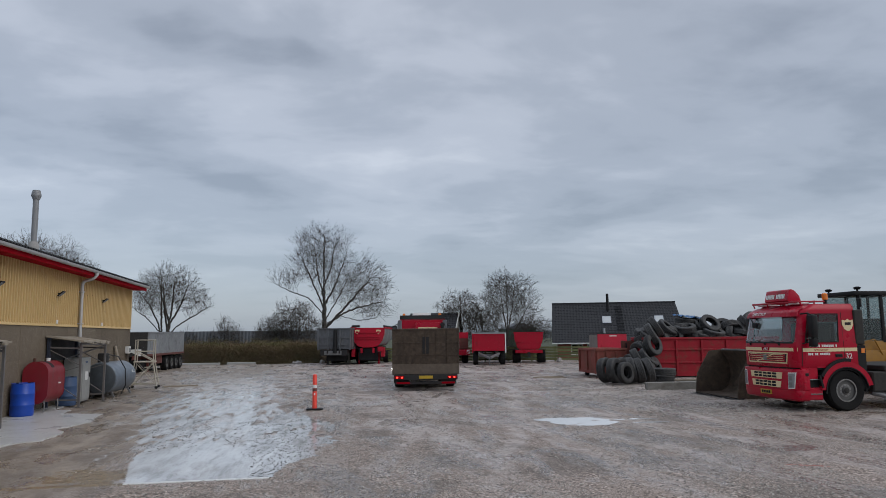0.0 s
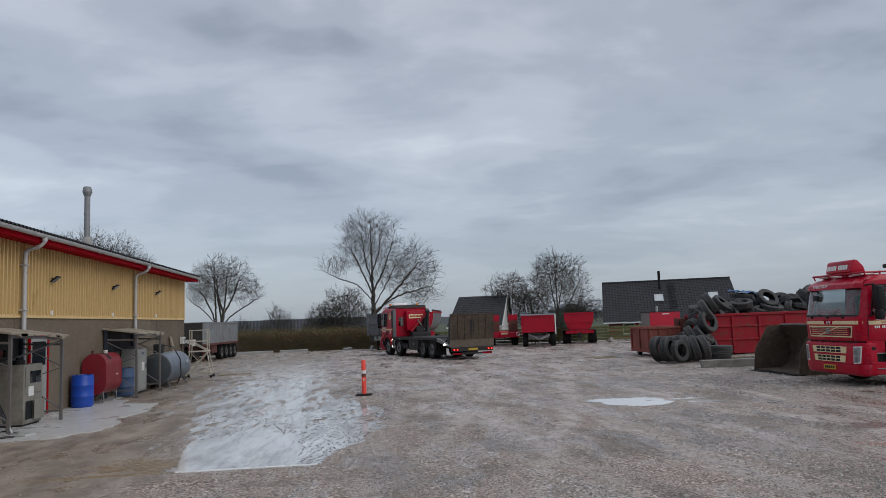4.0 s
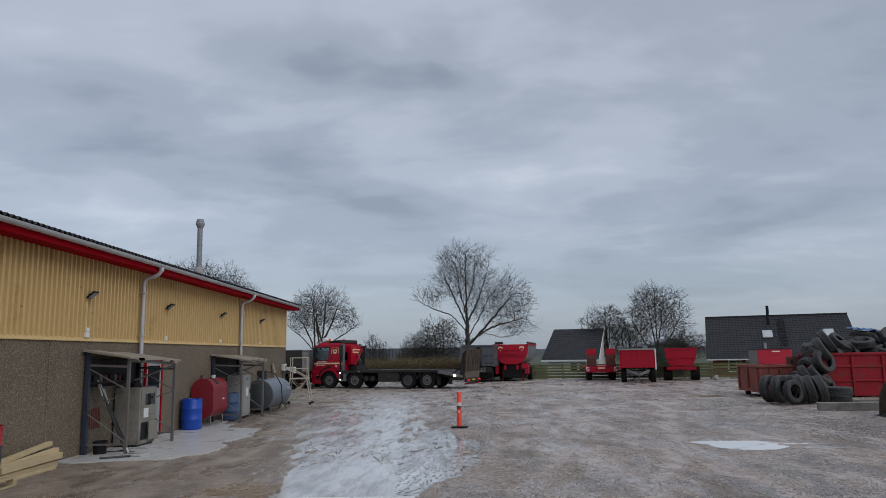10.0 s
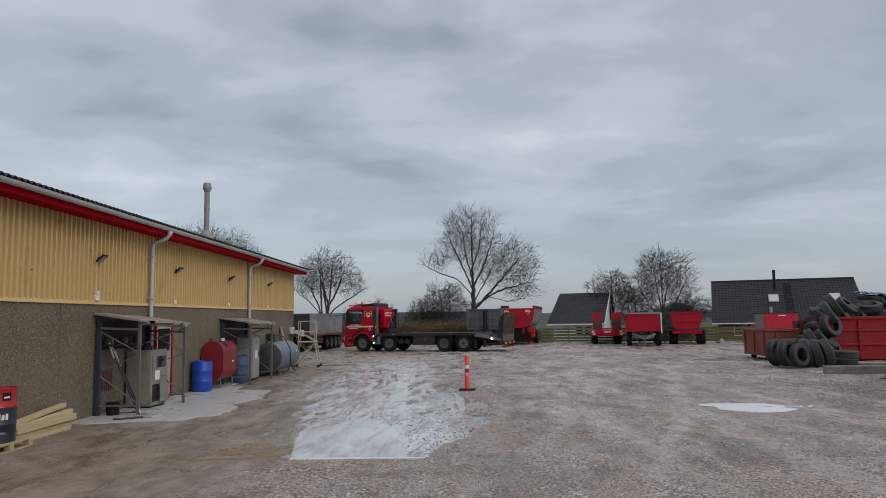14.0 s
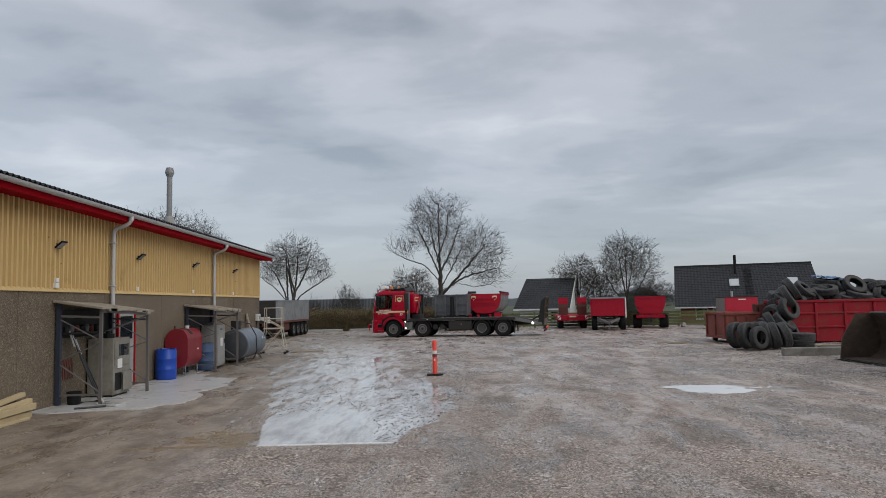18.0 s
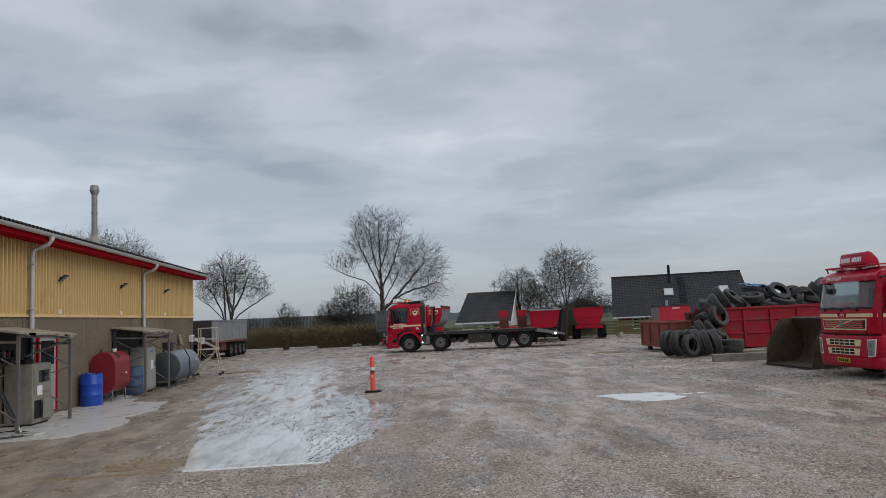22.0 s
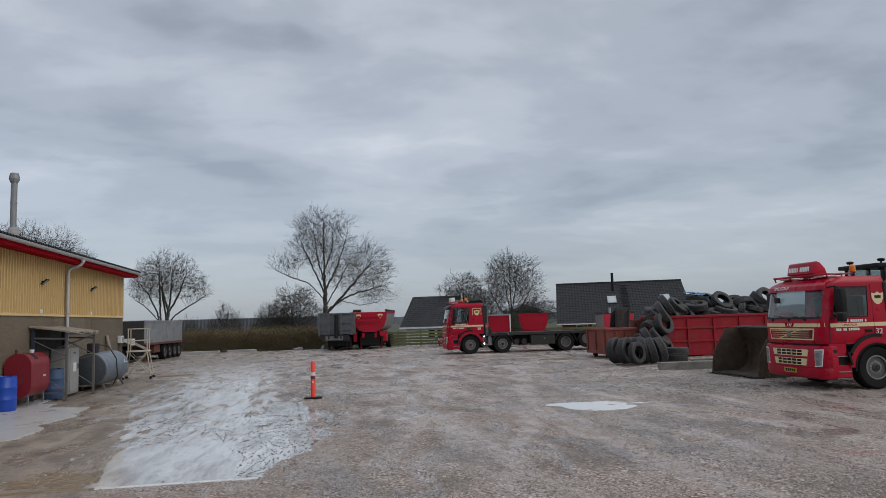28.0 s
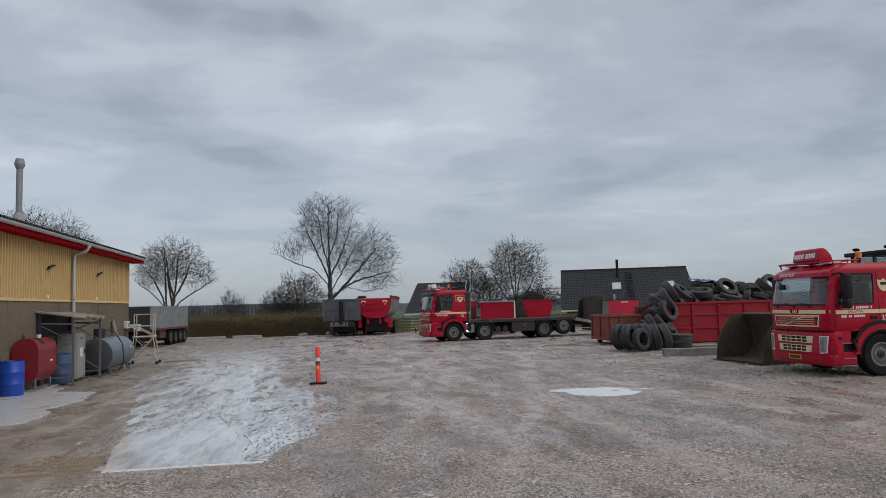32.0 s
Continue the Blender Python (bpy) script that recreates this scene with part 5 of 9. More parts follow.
def build_carrier():
    t = thing("flatbed_truck", pose(4.5, 36.6, 0, 0, 0, 84), "red cab-over flatbed truck with loading crane and upright tail ramp", "truck")
    build_cab(t, 2.92, "30", 0.95, tall=True)
    # roof spoiler, work lamps, horns
    part("roof_spoiler", prism(BM(), [(0.1, 2.90), (0.0, 3.02), (-0.72, 3.10), (-0.80, 2.92)], -1.12, 1.12, "y"), M_BLACK, t, "black roof spoiler")
    for y in (-0.45, 0.45):
        part("air_horn", rod(BM(), (0.2, y, 3.04), (0.75, y, 3.06), 0.03, 0.06, n=10), M_STEEL, t)
    # bull bar
    part("bull_bar", pipe(BM(), [(1.56, -1.2, 0.45), (1.62, -1.15, 0.8), (1.62, 1.15, 0.8), (1.56, 1.2, 0.45)], 0.04), M_RED, t, smooth=True)
    wheels = []
    for k, a in enumerate(AXLES):
        for s in (1, -1):
            w = make_wheel(0.52, 0.34 if k in (0, 1, 3) else 0.62, t, pose(a, s * (1.05 if k in (0, 1, 3) else 0.93), 0.52, 0, 0, 0 if s > 0 else 180), dual=(k == 2), rim=M_RIMDARK if k == 2 else M_RIM)
            wheels.append((w, a, s))
            if k:
                part("mudguard", arch(BM(), 0.59, 0.63, s * 0.95 - 0.28, s * 0.95 + 0.3, 0.15, 3.0), M_DARK, t, smooth=True, m=pose(a, 0, 0.52))
    for s in (1, -1):
        part("chassis_rail", box(BM(), -8.6, 1.0, s * 0.42 - 0.04, s * 0.42 + 0.04, 0.66, 0.94), M_CHASSIS, t)
        part("side_rail", box(BM(), -7.7, -1.0, s * 1.22 - 0.03, s * 1.22 + 0.03, 1.0, 1.14), M_CHASSIS, t)
        part("battery_box", bevel(box(BM(), -1.25, -0.68, s * 1.0 - 0.2, s * 1.0 + 0.2, 0.45, 0.95), 0.03, 1), M_STEEL, t, "bright steel box", smooth=True)
        part("tool_locker", bevel(box(BM(), -5.0, -3.55, s * 0.98 - 0.24, s * 0.98 + 0.24, 0.42, 0.98), 0.02, 1), M_CHASSIS, t)
        part("locker_latch", box(BM(), -4.4, -4.32, s * 1.22 - 0.01, s * 1.22 + 0.02, 0.72, 0.80), M_STEEL, t)
        for x in (-2.7, -3.15):
            part("air_tank", rod(BM(), (x, s * 0.7, 0.62), (x, s * 1.2, 0.62), 0.16, n=14), M_DARK, t, smooth=True)
        part("tail_slope", prism(BM(), [(-7.6, 1.14), (-9.3, 0.80), (-9.3, 0.66), (-7.6, 0.94)], s * 1.2 - 0.05, s * 1.2 + 0.03, "y"), M_STEEL, t, "pale sloping tail rail")
        lamp = part("work_lamp", lathe(BM(), [(0.06, 0), (0.065, 0.03), (0.05, 0.05)], 12, pose(-8.75, s * 1.25, 0.78, -90 * s, 0, 0)), M_HEAD if s > 0 else M_LENS, t, "lit white side lamp" if s > 0 else "")
        for z in (0.98, 0.56):
            part("marker_lamp", rod(BM(), (-0.80, s * 1.20, z), (-0.80, s * 1.235, z), 0.035, n=10), M_HEAD, t, "lit white marker lamp")
        part("mud_flap", box(BM(), -7.62, -7.59, s * 0.95 - 0.3, s * 0.95 + 0.3, 0.2, 0.85), M_BLACK, t)
        part("side_marker", box(BM(), -2.25, -2.17, s * 1.25 - 0.01, s * 1.25 + 0.012, 1.05, 1.09), M_WHITE, t)
        part("air_deflector", bevel(box(BM(), -1.06, -0.90, s * 1.12 - 0.1, s * 1.12 + 0.1, 1.0, 2.85), 0.03, 2), M_GREYBODY, t, "grey air deflector", smooth=True)
    part("deck", bevel(box(BM(), -7.65, -1.3, -1.19, 1.19, 1.02, 1.12), 0.01, 1), M_CHASSIS, t, "dark steel deck")
    for k in range(11):
        part("deck_plank", box(BM(), -7.6, -2.6, -1.17 + k * 0.214, -0.97 + k * 0.214, 1.12, 1.145), M_CHASSIS, t)
    part("tail_deck", prism(BM(), [(-7.62, 1.11), (-9.32, 0.77), (-9.32, 0.68), (-7.62, 1.02)], -1.14, 1.14, "y"), M_CHASSIS, t)
    # crane folded behind the cab, on the right-hand side
    cr = part("crane_base", bevel(box(BM(), -1.45, -0.92, -1.15, 0.1, 1.02, 1.42), 0.05, 2), M_DARK, t, "black crane base", smooth=True)
    part("crane_column", bevel(box(BM(), -1.34, -1.10, -1.05, -0.75, 1.4, 2.3), 0.04, 2), M_DARK, cr, smooth=True)
    part("crane_boom", beam(BM(), (-1.26, -1.0, 2.62), (-1.26, 0.1, 1.45), 0.10, 0.13), M_SKIP, cr, "dark red crane boom")
    part("crane_jib", beam(BM(), (-1.38, -1.02, 2.66), (-1.38, -0.92, 1.30), 0.11), M_DARK, cr)
    part("crane_elbow", rod(BM(), (-1.46, -1.0, 2.62), (-1.12, -1.0, 2.62), 0.11, n=12), M_DARK, cr, smooth=True)
    part("crane_cylinder", rod(BM(), (-1.30, -0.75, 1.5), (-1.26, -0.35, 2.15), 0.055), M_STEEL, cr)
    part("crane_valve", bevel(box(BM(), -1.4, -1.0, -0.7, -0.2, 1.42, 1.75), 0.03, 1), M_DARK, cr)
    for k in range(4):
        part("crane_hose", pipe(BM(), [(-1.40 + 0.05 * k, -0.6 + 0.06 * k, 1.7), (-1.44 + 0.05 * k, -0.8, 2.1 + 0.08 * k), (-1.38 + 0.04 * k, -0.98, 2.55)], 0.016, 6), M_BLACK, cr)
    part("back_panel", bevel(box(BM(), -1.16, -0.86, -0.95, 0.35, 1.5, 2.72), 0.05, 2), M_RED, t, "dark red locker behind the cab", smooth=True)
    sign = part("name_board", box(BM(), -1.185, -1.162, -0.75, 0.2, 2.25, 2.5), M_CREAM, t, "cream board with plain bars")
    for k in range(9):
        part("letter_bar", box(BM(), -1.192, -1.186, -0.70 + k * 0.096, -0.63 + k * 0.096, 2.33, 2.43), M_FASCIA, sign)
    # upright ramp
    rm = new("ramp")
    rm.parent = t
    rm.matrix_basis = pose(-9.40, 0, 0.62, 0, -5, 0)
    part("ramp_plate", bevel(box(BM(), -0.02, 0.02, -1.27, 1.27, 0.0, 1.74), 0.008, 1), M_RUSTPLATE, rm, "rusty brown steel plate")
    part("ramp_lip", box(BM(), -0.035, -0.018, -1.27, 1.27, 0.02, 0.40), M_RAMPLIP, rm, "paler worn lower strip")
    for y in (-1.24, -0.82, -0.41, 0.0, 0.41, 0.82, 1.24):
        part("ramp_rib", box(BM(), -0.045, -0.02, y - 0.018, y + 0.018, 0.42, 1.72), M_RUSTPLATE, rm)
    for z in (0.74, 1.20, 1.70):
        part("ramp_crossbar", box(BM(), -0.04, -0.02, -1.26, 1.26, z - 0.018, z + 0.018), M_RUSTPLATE, rm)
    part("ramp_slot", box(BM(), -0.042, -0.02, -0.12, 0.12, 0.78, 1.42), M_DARK, rm)
    for s in (1, -1):
        part("ramp_arm", beam(BM(), (-8.5, s * 1.1, 0.9), (-9.4, s * 1.1, 1.35), 0.06), M_DARK, t)
        part("ramp_spine", prism(BM(), [(0.02, 0.0), (0.36, 0.05), (0.26, 1.45), (0.02, 1.70)], s * 1.17 - 0.04, s * 1.17 + 0.04, "y"), M_DARK, rm, "dark steel side arm")
    # tail beam with lights
    part("tail_beam", bevel(box(BM(), -9.52, -9.36, -1.2, 1.2, 0.42, 0.62), 0.02, 1), M_DARK, t)
    part("bumper_bar", box(BM(), -9.45, -9.38, -1.15, 1.15, 0.26, 0.36), M_DARK, t)
    for s in (1, -1):
        part("tail_light", bevel(box(BM(), -9.545, -9.522, s * 1.0 - 0.18, s * 1.0 + 0.18, 0.47, 0.57), 0.01, 1), M_FASCIA, t, "red tail light unit")
        for dy in (-0.10, 0.08):
            part("lit_bulb", lathe(BM(), [(0.035, 0), (0.035, 0.006)], 10, pose(-9.548, s * 1.0 + s * dy, 0.52, 0, -90, 0)), M_TAIL, t, "lit red lamp")
        part("warning_strip", box(BM(), -9.458, -9.452, s * 0.85 - 0.25, s * 0.85 + 0.25, 0.275, 0.345), M_FASCIA, t)
    pl = part("number_plate", box(BM(), -9.53, -9.522, -0.26, 0.26, 0.47, 0.58), M_PLATE, t, "yellow number plate")
    return t, wheels


CARRIER, CARRIER_WHEELS = build_carrier()


# ---- parked trailers at the end of the yard: x towards the camera end ----


def axle_set(t, xs, r=0.48, dual=False, half=1.02, rim=None):
    for x in xs:
        for s in (1, -1):
            make_wheel(r, 0.36 if not dual else 0.6, t, pose(x, s * half, r, 0, 0, 0 if s > 0 else 180), dual=dual, rim=rim)


def build_trailers():
    # grey tipping semi-trailer, headboard towards the yard
    t = thing("tipper_trailer", pose(0.05, 53.6, 0, 0, 0, -105), "grey aluminium tipping semi-trailer with laddered headboard", "trailer", "parked trailers")
    part("body", bevel(box(BM(), -8.2, 0.0, -1.22, 1.22, 1.15, 2.68), 0.04, 2), M_GREYBODY, t, "dull grey tipping body")
    for y in (-1.2, -0.45, 0.45, 1.2):
        part("headboard_post", box(BM(), 0.0, 0.09, y - 0.05, y + 0.05, 1.1, 2.72), M_GREYBODY, t)
    for z in (1.5, 2.0, 2.66):
        part("headboard_rail", box(BM(), 0.02, 0.10, -1.22, 1.22, z - 0.04, z + 0.04), M_GREYBODY, t)
    part("tipping_ram", rod(BM(), (0.12, 0.1, 0.9), (0.10, 0.1, 2.55), 0.17, 0.13, n=12), M_BLACK, t, "black tipping ram", smooth=True)
    for s in (1, -1):
        for k in range(12):
            part("side_rib", box(BM(), -8.0 + k * 0.7, -7.94 + k * 0.7, s * 1.22 - 0.03, s * 1.22 + 0.03, 1.15, 2.6), M_GREYBODY, t)
        part("top_rail", box(BM(), -8.2, 0.05, s * 1.22 - 0.06, s * 1.22 + 0.06, 2.6, 2.72), M_GREYBODY, t)
        part("chassis_rail", box(BM(), -8.0, 0.2, s * 0.45 - 0.05, s * 0.45 + 0.05, 0.85, 1.12), M_CHASSIS, t)
        part("landing_leg", box(BM(), -1.3, -1.18, s * 0.8 - 0.06, s * 0.8 + 0.06, 0.06, 0.95), M_CHASSIS, t)
    part("landing_foot", box(BM(), -1.35, -1.12, -0.9, 0.9, 0.0, 0.06), M_CHASSIS, t)
    part("front_frame", box(BM(), -0.4, 0.15, -1.0, 1.0, 0.7, 1.1), M_DARK, t)
    # plain black box added to close the dark gap under the body
    part("under_frame", box(BM(), -7.8, -0.5, -0.7, 0.7, 0.3, 0.86), M_BLACK, t)
    part("air_unit", box(BM(), 0.1, 0.16, -0.7, 0.6, 0.75, 1.05), M_STEEL, t)
    axle_set(t, (-3.9, -5.1, -6.3, -7.4))
    # red half-pipe tipper
    t = thing("halfpipe_trailer", pose(2.55, 54.3, 0, 0, 0, -99), "bright red half-pipe tipping semi-trailer with grey flanks", "trailer", "parked trailers")
    outline = [(-1.25, 2.72), (-1.22, 2.2), (-1.05, 1.7), (-0.75, 1.36), (-0.4, 1.25), (0.4, 1.25), (0.75, 1.36), (1.05, 1.7), (1.22, 2.2), (1.25, 2.72)]
    part("body", prism(BM(), outline, -8.0, -0.5, "x"), M_ALU, t, "grey half-round steel tub", smooth=True)
    part("headboard", prism(BM(), outline, -0.5, -0.02, "x"), M_RED2, t, "bright red headboard")
    part("headboard_panel", box(BM(), -0.02, 0.03, -1.15, 1.15, 1.85, 2.66), M_RED2, t)
    for z in (2.05, 2.35):
        part("headboard_rail", box(BM(), 0.03, 0.08, -0.9, 0.9, z - 0.035, z + 0.035), M_RED2, t)
    for s in (1, -1):
        bm = BM()
        prism(bm, [(s * 0.8 + u * 0.36, 2.4 + v * 0.36) for u, v in ((-0.5, 0.42), (0.0, 0.5), (0.5, 0.42), (0.45, 0), (0, -0.5), (-0.45, 0))], 0.032, 0.042, "x")
        b = part("badge", bm, M_CREAM, t, "cream shield badge")
        part("badge_mark", box(BM(), 0.042, 0.046, s * 0.8 - 0.1, s * 0.8 + 0.1, 2.36, 2.46), M_RED2, b)
        part("top_rail", box(BM(), -8.0, 0.05, s * 1.25 - 0.05, s * 1.25 + 0.05, 2.66, 2.78), M_RED2, t)
        part("chassis_rail", box(BM(), -8.0, 0.3, s * 0.45 - 0.06, s * 0.45 + 0.06, 0.85, 1.2), M_RED2, t)
        part("front_guard", box(BM(), -1.2, -0.1, s * 1.1 - 0.12, s * 1.1 + 0.12, 0.55, 1.25), M_RED2, t)
        part("landing_leg", box(BM(), -1.0, -0.86, s * 0.75 - 0.06, s * 0.75 + 0.06, 0.0, 0.9), M_RED2, t)
        part("rear_guard", box(BM(), -7.6, -4.2, s * 1.1 - 0.15, s * 1.1 + 0.15, 1.02, 1.06), M_RED2, t)
    part("tarp_roll", rod(BM(), (-7.9, 1.22, 2.84), (0.0, 1.22, 2.84), 0.07, n=10), M_DARK, t, smooth=True)
    part("tarp_end", rod(BM(), (0.0, -1.2, 2.84), (0.0, -0.6, 2.84), 0.09, n=10), M_DARK, t)
    # plain black box added to block the view through under the tub
    part("under_frame", box(BM(), -7.6, -0.3, -0.72, 0.72, 0.28, 1.22), M_BLACK, t)
    part("front_ladder", box(BM(), -0.1, 0.05, 0.75, 1.15, 0.95, 1.3), M_RED2, t)
    axle_set(t, (-3.4, -4.6, -5.8), half=1.08)
    # low loader with its two ramps up
    t = thing("low_loader", pose(9.05, 53.5, 0, 0, 0, -96), "red low-loader trailer with two raised ramps", "trailer", "parked trailers")
    part("bed", bevel(box(BM(), -7.5, 0.0, -1.12, 1.12, 0.62, 1.05), 0.04, 1), M_RED2, t, "dusty red bed")
    part("rear_beam", bevel(box(BM(), -0.05, 0.12, -1.15, 1.15, 0.58, 0.98), 0.03, 1), M_RED, t)
    for s in (1, -1):
        r = part("loading_ramp", bevel(box(BM(), -0.12, 0.0, s * 0.68 - 0.34, s * 0.68 + 0.34, 1.0, 2.30), 0.02, 1), M_RUSTRED, t, "raised dull red ramp")
        part("ramp_top", box(BM(), 0.0, 0.02, s * 0.68 - 0.34, s * 0.68 + 0.34, 1.85, 2.30), M_RED2, r)
        for k in range(3):
            part("ramp_bar", box(BM(), 0.0, 0.05, s * 0.68 - 0.33, s * 0.68 + 0.33, 1.12 + k * 0.22, 1.18 + k * 0.22), M_RUSTRED, r)
        part("marker_board", box(BM(), 0.12, 0.14, s * 1.0 - 0.12, s * 1.0 + 0.12, 0.68, 0.98), M_WHITE, t, "white board with red slant")
        part("marker_slant", beam(BM(), (0.146, s * 1.0 - 0.1, 0.72), (0.146, s * 1.0 + 0.1, 0.94), 0.006, 0.08), M_RED2, t)
        part("side_rail", box(BM(), -7.5, 0, s * 1.14 - 0.04, s * 1.14 + 0.04, 0.85, 1.0), M_RED2, t)
    part("plate_strip", box(BM(), 0.12, 0.135, -0.25, 0.25, 0.84, 0.95), M_CREAM, t)
    axle_set(t, (-0.7, -1.9), r=0.40, half=0.85)
    # red drop-side tipper on a turntable chassis
    t = thing("dropside_trailer", pose(10.75, 49.2, 0, 0, 0, -101.5), "red drop-side tipping trailer with a pale frame", "trailer", "parked trailers")
    part("body", bevel(box(BM(), -6.2, 0.0, -1.12, 1.12, 0.98, 2.22), 0.03, 1), M_RED2, t, "bright red body")
    part("frame_top", box(BM(), -0.04, 0.07, -1.17, 1.17, 2.16, 2.26), M_ALU, t, "pale top rail")
    for s in (1, -1):
        part("corner_post", box(BM(), -0.08, 0.07, s * 1.15 - 0.04, s * 1.15 + 0.04, 0.85, 2.2), M_RED2 if s < 0 else M_WHITE, t)
        part("side_rail", box(BM(), -6.2, 0, s * 1.16 - 0.04, s * 1.16 + 0.04, 2.12, 2.26), M_ALU, t)
        for k in range(8):
            part("side_rib", box(BM(), -6.0 + k * 0.78, -5.94 + k * 0.78, s * 1.12 - 0.04, s * 1.12 + 0.04, 1.0, 2.12), M_RED2, t)
        part("drawbar", beam(BM(), (0.0, s * 0.7, 0.8), (1.5, 0.0 + s * 0.06, 0.55), 0.12), M_STEEL, t)
        part("chassis_rail", box(BM(), -6.0, 0.0, s * 0.45 - 0.05, s * 0.45 + 0.05, 0.72, 0.96), M_CHASSIS, t)
    for y in (-0.75, -0.38, 0.0, 0.38, 0.75):
        part("panel_rib", box(BM(), 0.0, 0.035, y - 0.03, y + 0.03, 1.05, 2.12), M_RED2, t)
    for z in (1.02, 2.12):
        part("panel_rail", box(BM(), 0.0, 0.045, -1.1, 1.1, z - 0.035, z + 0.035), M_RED2, t)
    part("turntable", box(BM(), -1.4, -0.3, -0.7, 0.7, 0.55, 0.75), M_STEEL, t)
    part("drawbar_eye", box(BM(), 1.45, 1.7, -0.06, 0.06, 0.5, 0.6), M_STEEL, t)
    part("drawbar_stand", box(BM(), 1.3, 1.38, -0.04, 0.04, 0.0, 0.55), M_STEEL, t)
    axle_set(t, (-0.75, -4.6), r=0.48, half=0.95)
    # small red tub tipper
    t = thing("tub_trailer", pose(14.3, 51.7, 0, 0, 0, -104.5), "red tub tipping trailer with twin dark tyres", "trailer", "parked trailers")
    tub = [(-1.06, 2.22), (-1.04, 1.70), (-0.84, 1.14), (-0.70, 0.98), (0.70, 0.98), (0.84, 1.14), (1.04, 1.70), (1.06, 2.22)]
    part("body", prism(BM(), tub, -5.2, 0.0, "x"), M_RED2, t, "dark pink-red tub")
    part("lower_panel", box(BM(), 0.0, 0.05, -0.62, 0.62, 1.05, 1.5), M_RED2, t)
    part("panel_rail", box(BM(), 0.0, 0.06, -0.9, 0.9, 1.52, 1.58), M_RED2, t)
    part("rim_rail", box(BM(), -5.2, 0.05, -1.1, 1.1, 2.16, 2.26), M_RED2, t)
    part("rear_beam", bevel(box(BM(), -0.2, 0.1, -1.0, 1.0, 0.72, 0.95), 0.02, 1), M_RED, t)
    part("hitch", box(BM(), 0.1, 0.5, -0.1, 0.1, 0.45, 0.8), M_DARK, t)
    for s in (1, -1):
        part("chassis_rail", box(BM(), -5.2, 0.0, s * 0.45 - 0.06, s * 0.45 + 0.06, 0.7, 0.98), M_RED, t)
        part("mudguard", box(BM(), -1.4, 0.1, s * 1.0 - 0.3, s * 1.0 + 0.25, 0.98, 1.02), M_BLACK, t)
    axle_set(t, (-0.6, -3.6), r=0.47, half=0.92, dual=True, rim=M_DARK)
    # grey semi-trailer beyond the shed corner, seen from the side
    t = thing("tipper_trailer", pose(-12.36, 46.0, 0, 0, 0, -93.4), "grey tipping semi-trailer standing beyond the shed corner", "trailer", "parked trailers")
    part("body", bevel(box(BM(), -8.2, 0.0, -1.22, 1.22, 1.02, 2.42), 0.04, 2), M_ALU, t, "dull grey tipping body")
    part("cover_rail", box(BM(), -8.2, 0.0, -1.25, 1.25, 2.40, 2.50), M_ALU, t)
    part("lower_rail", box(BM(), -8.2, 0.0, 1.18, 1.26, 1.02, 1.14), M_RUSTRED, t)
    for s in (1, -1):
        part("chassis_rail", box(BM(), -8.0, 0.3, s * 0.45 - 0.05, s * 0.45 + 0.05, 0.8, 1.04), M_RUSTRED, t)
        part("landing_leg", box(BM(), -1.5, -1.38, s * 0.8 - 0.06, s * 0.8 + 0.06, 0.0, 0.95), M_RUSTRED, t)
    # near end, darker than the body
    part("tailboard", box(BM(), 0.0, 0.1, -1.22, 1.2, 1.0, 2.46), M_CHASSIS, t, "dark tailboard")
    part("under_box", box(BM(), -7.6, -0.2, -0.7, 0.7, 0.3, 0.8), M_BLACK, t)
    part("chassis_box", box(BM(), -3.4, -2.2, -1.1, 1.1, 0.5, 1.0), M_RUSTRED, t)
    axle_set(t, (-4.3, -5.4, -6.5, -7.55))


build_trailers()


# ---- scrap corner: skips, tyres, loader ----
M_SKIPRUST = mat("skip_rust", (0.27, 0.060, 0.045), 0.75, dark=(0.16, 0.045, 0.034), grain=14, amount=0.7, bump=0.15, dirt=(0.12, 0.055, 0.03), dirt_amount=0.4)
M_OLDBEAM = mat("weathered_concrete", (0.25, 0.24, 0.22), 0.8, dark=(0.13, 0.125, 0.11), grain=16, amount=0.6, bump=0.15, dirt=(0.10, 0.09, 0.07), dirt_amount=0.35)
M_LID = mat("skip_bright_red", (0.46, 0.006, 0.030), 0.45, grain=6, amount=0.3, bump=0.03)
M_TARP = mat("grey_tarp", (0.22, 0.20, 0.18), 0.8, grain=8, amount=0.5, bump=0.1)


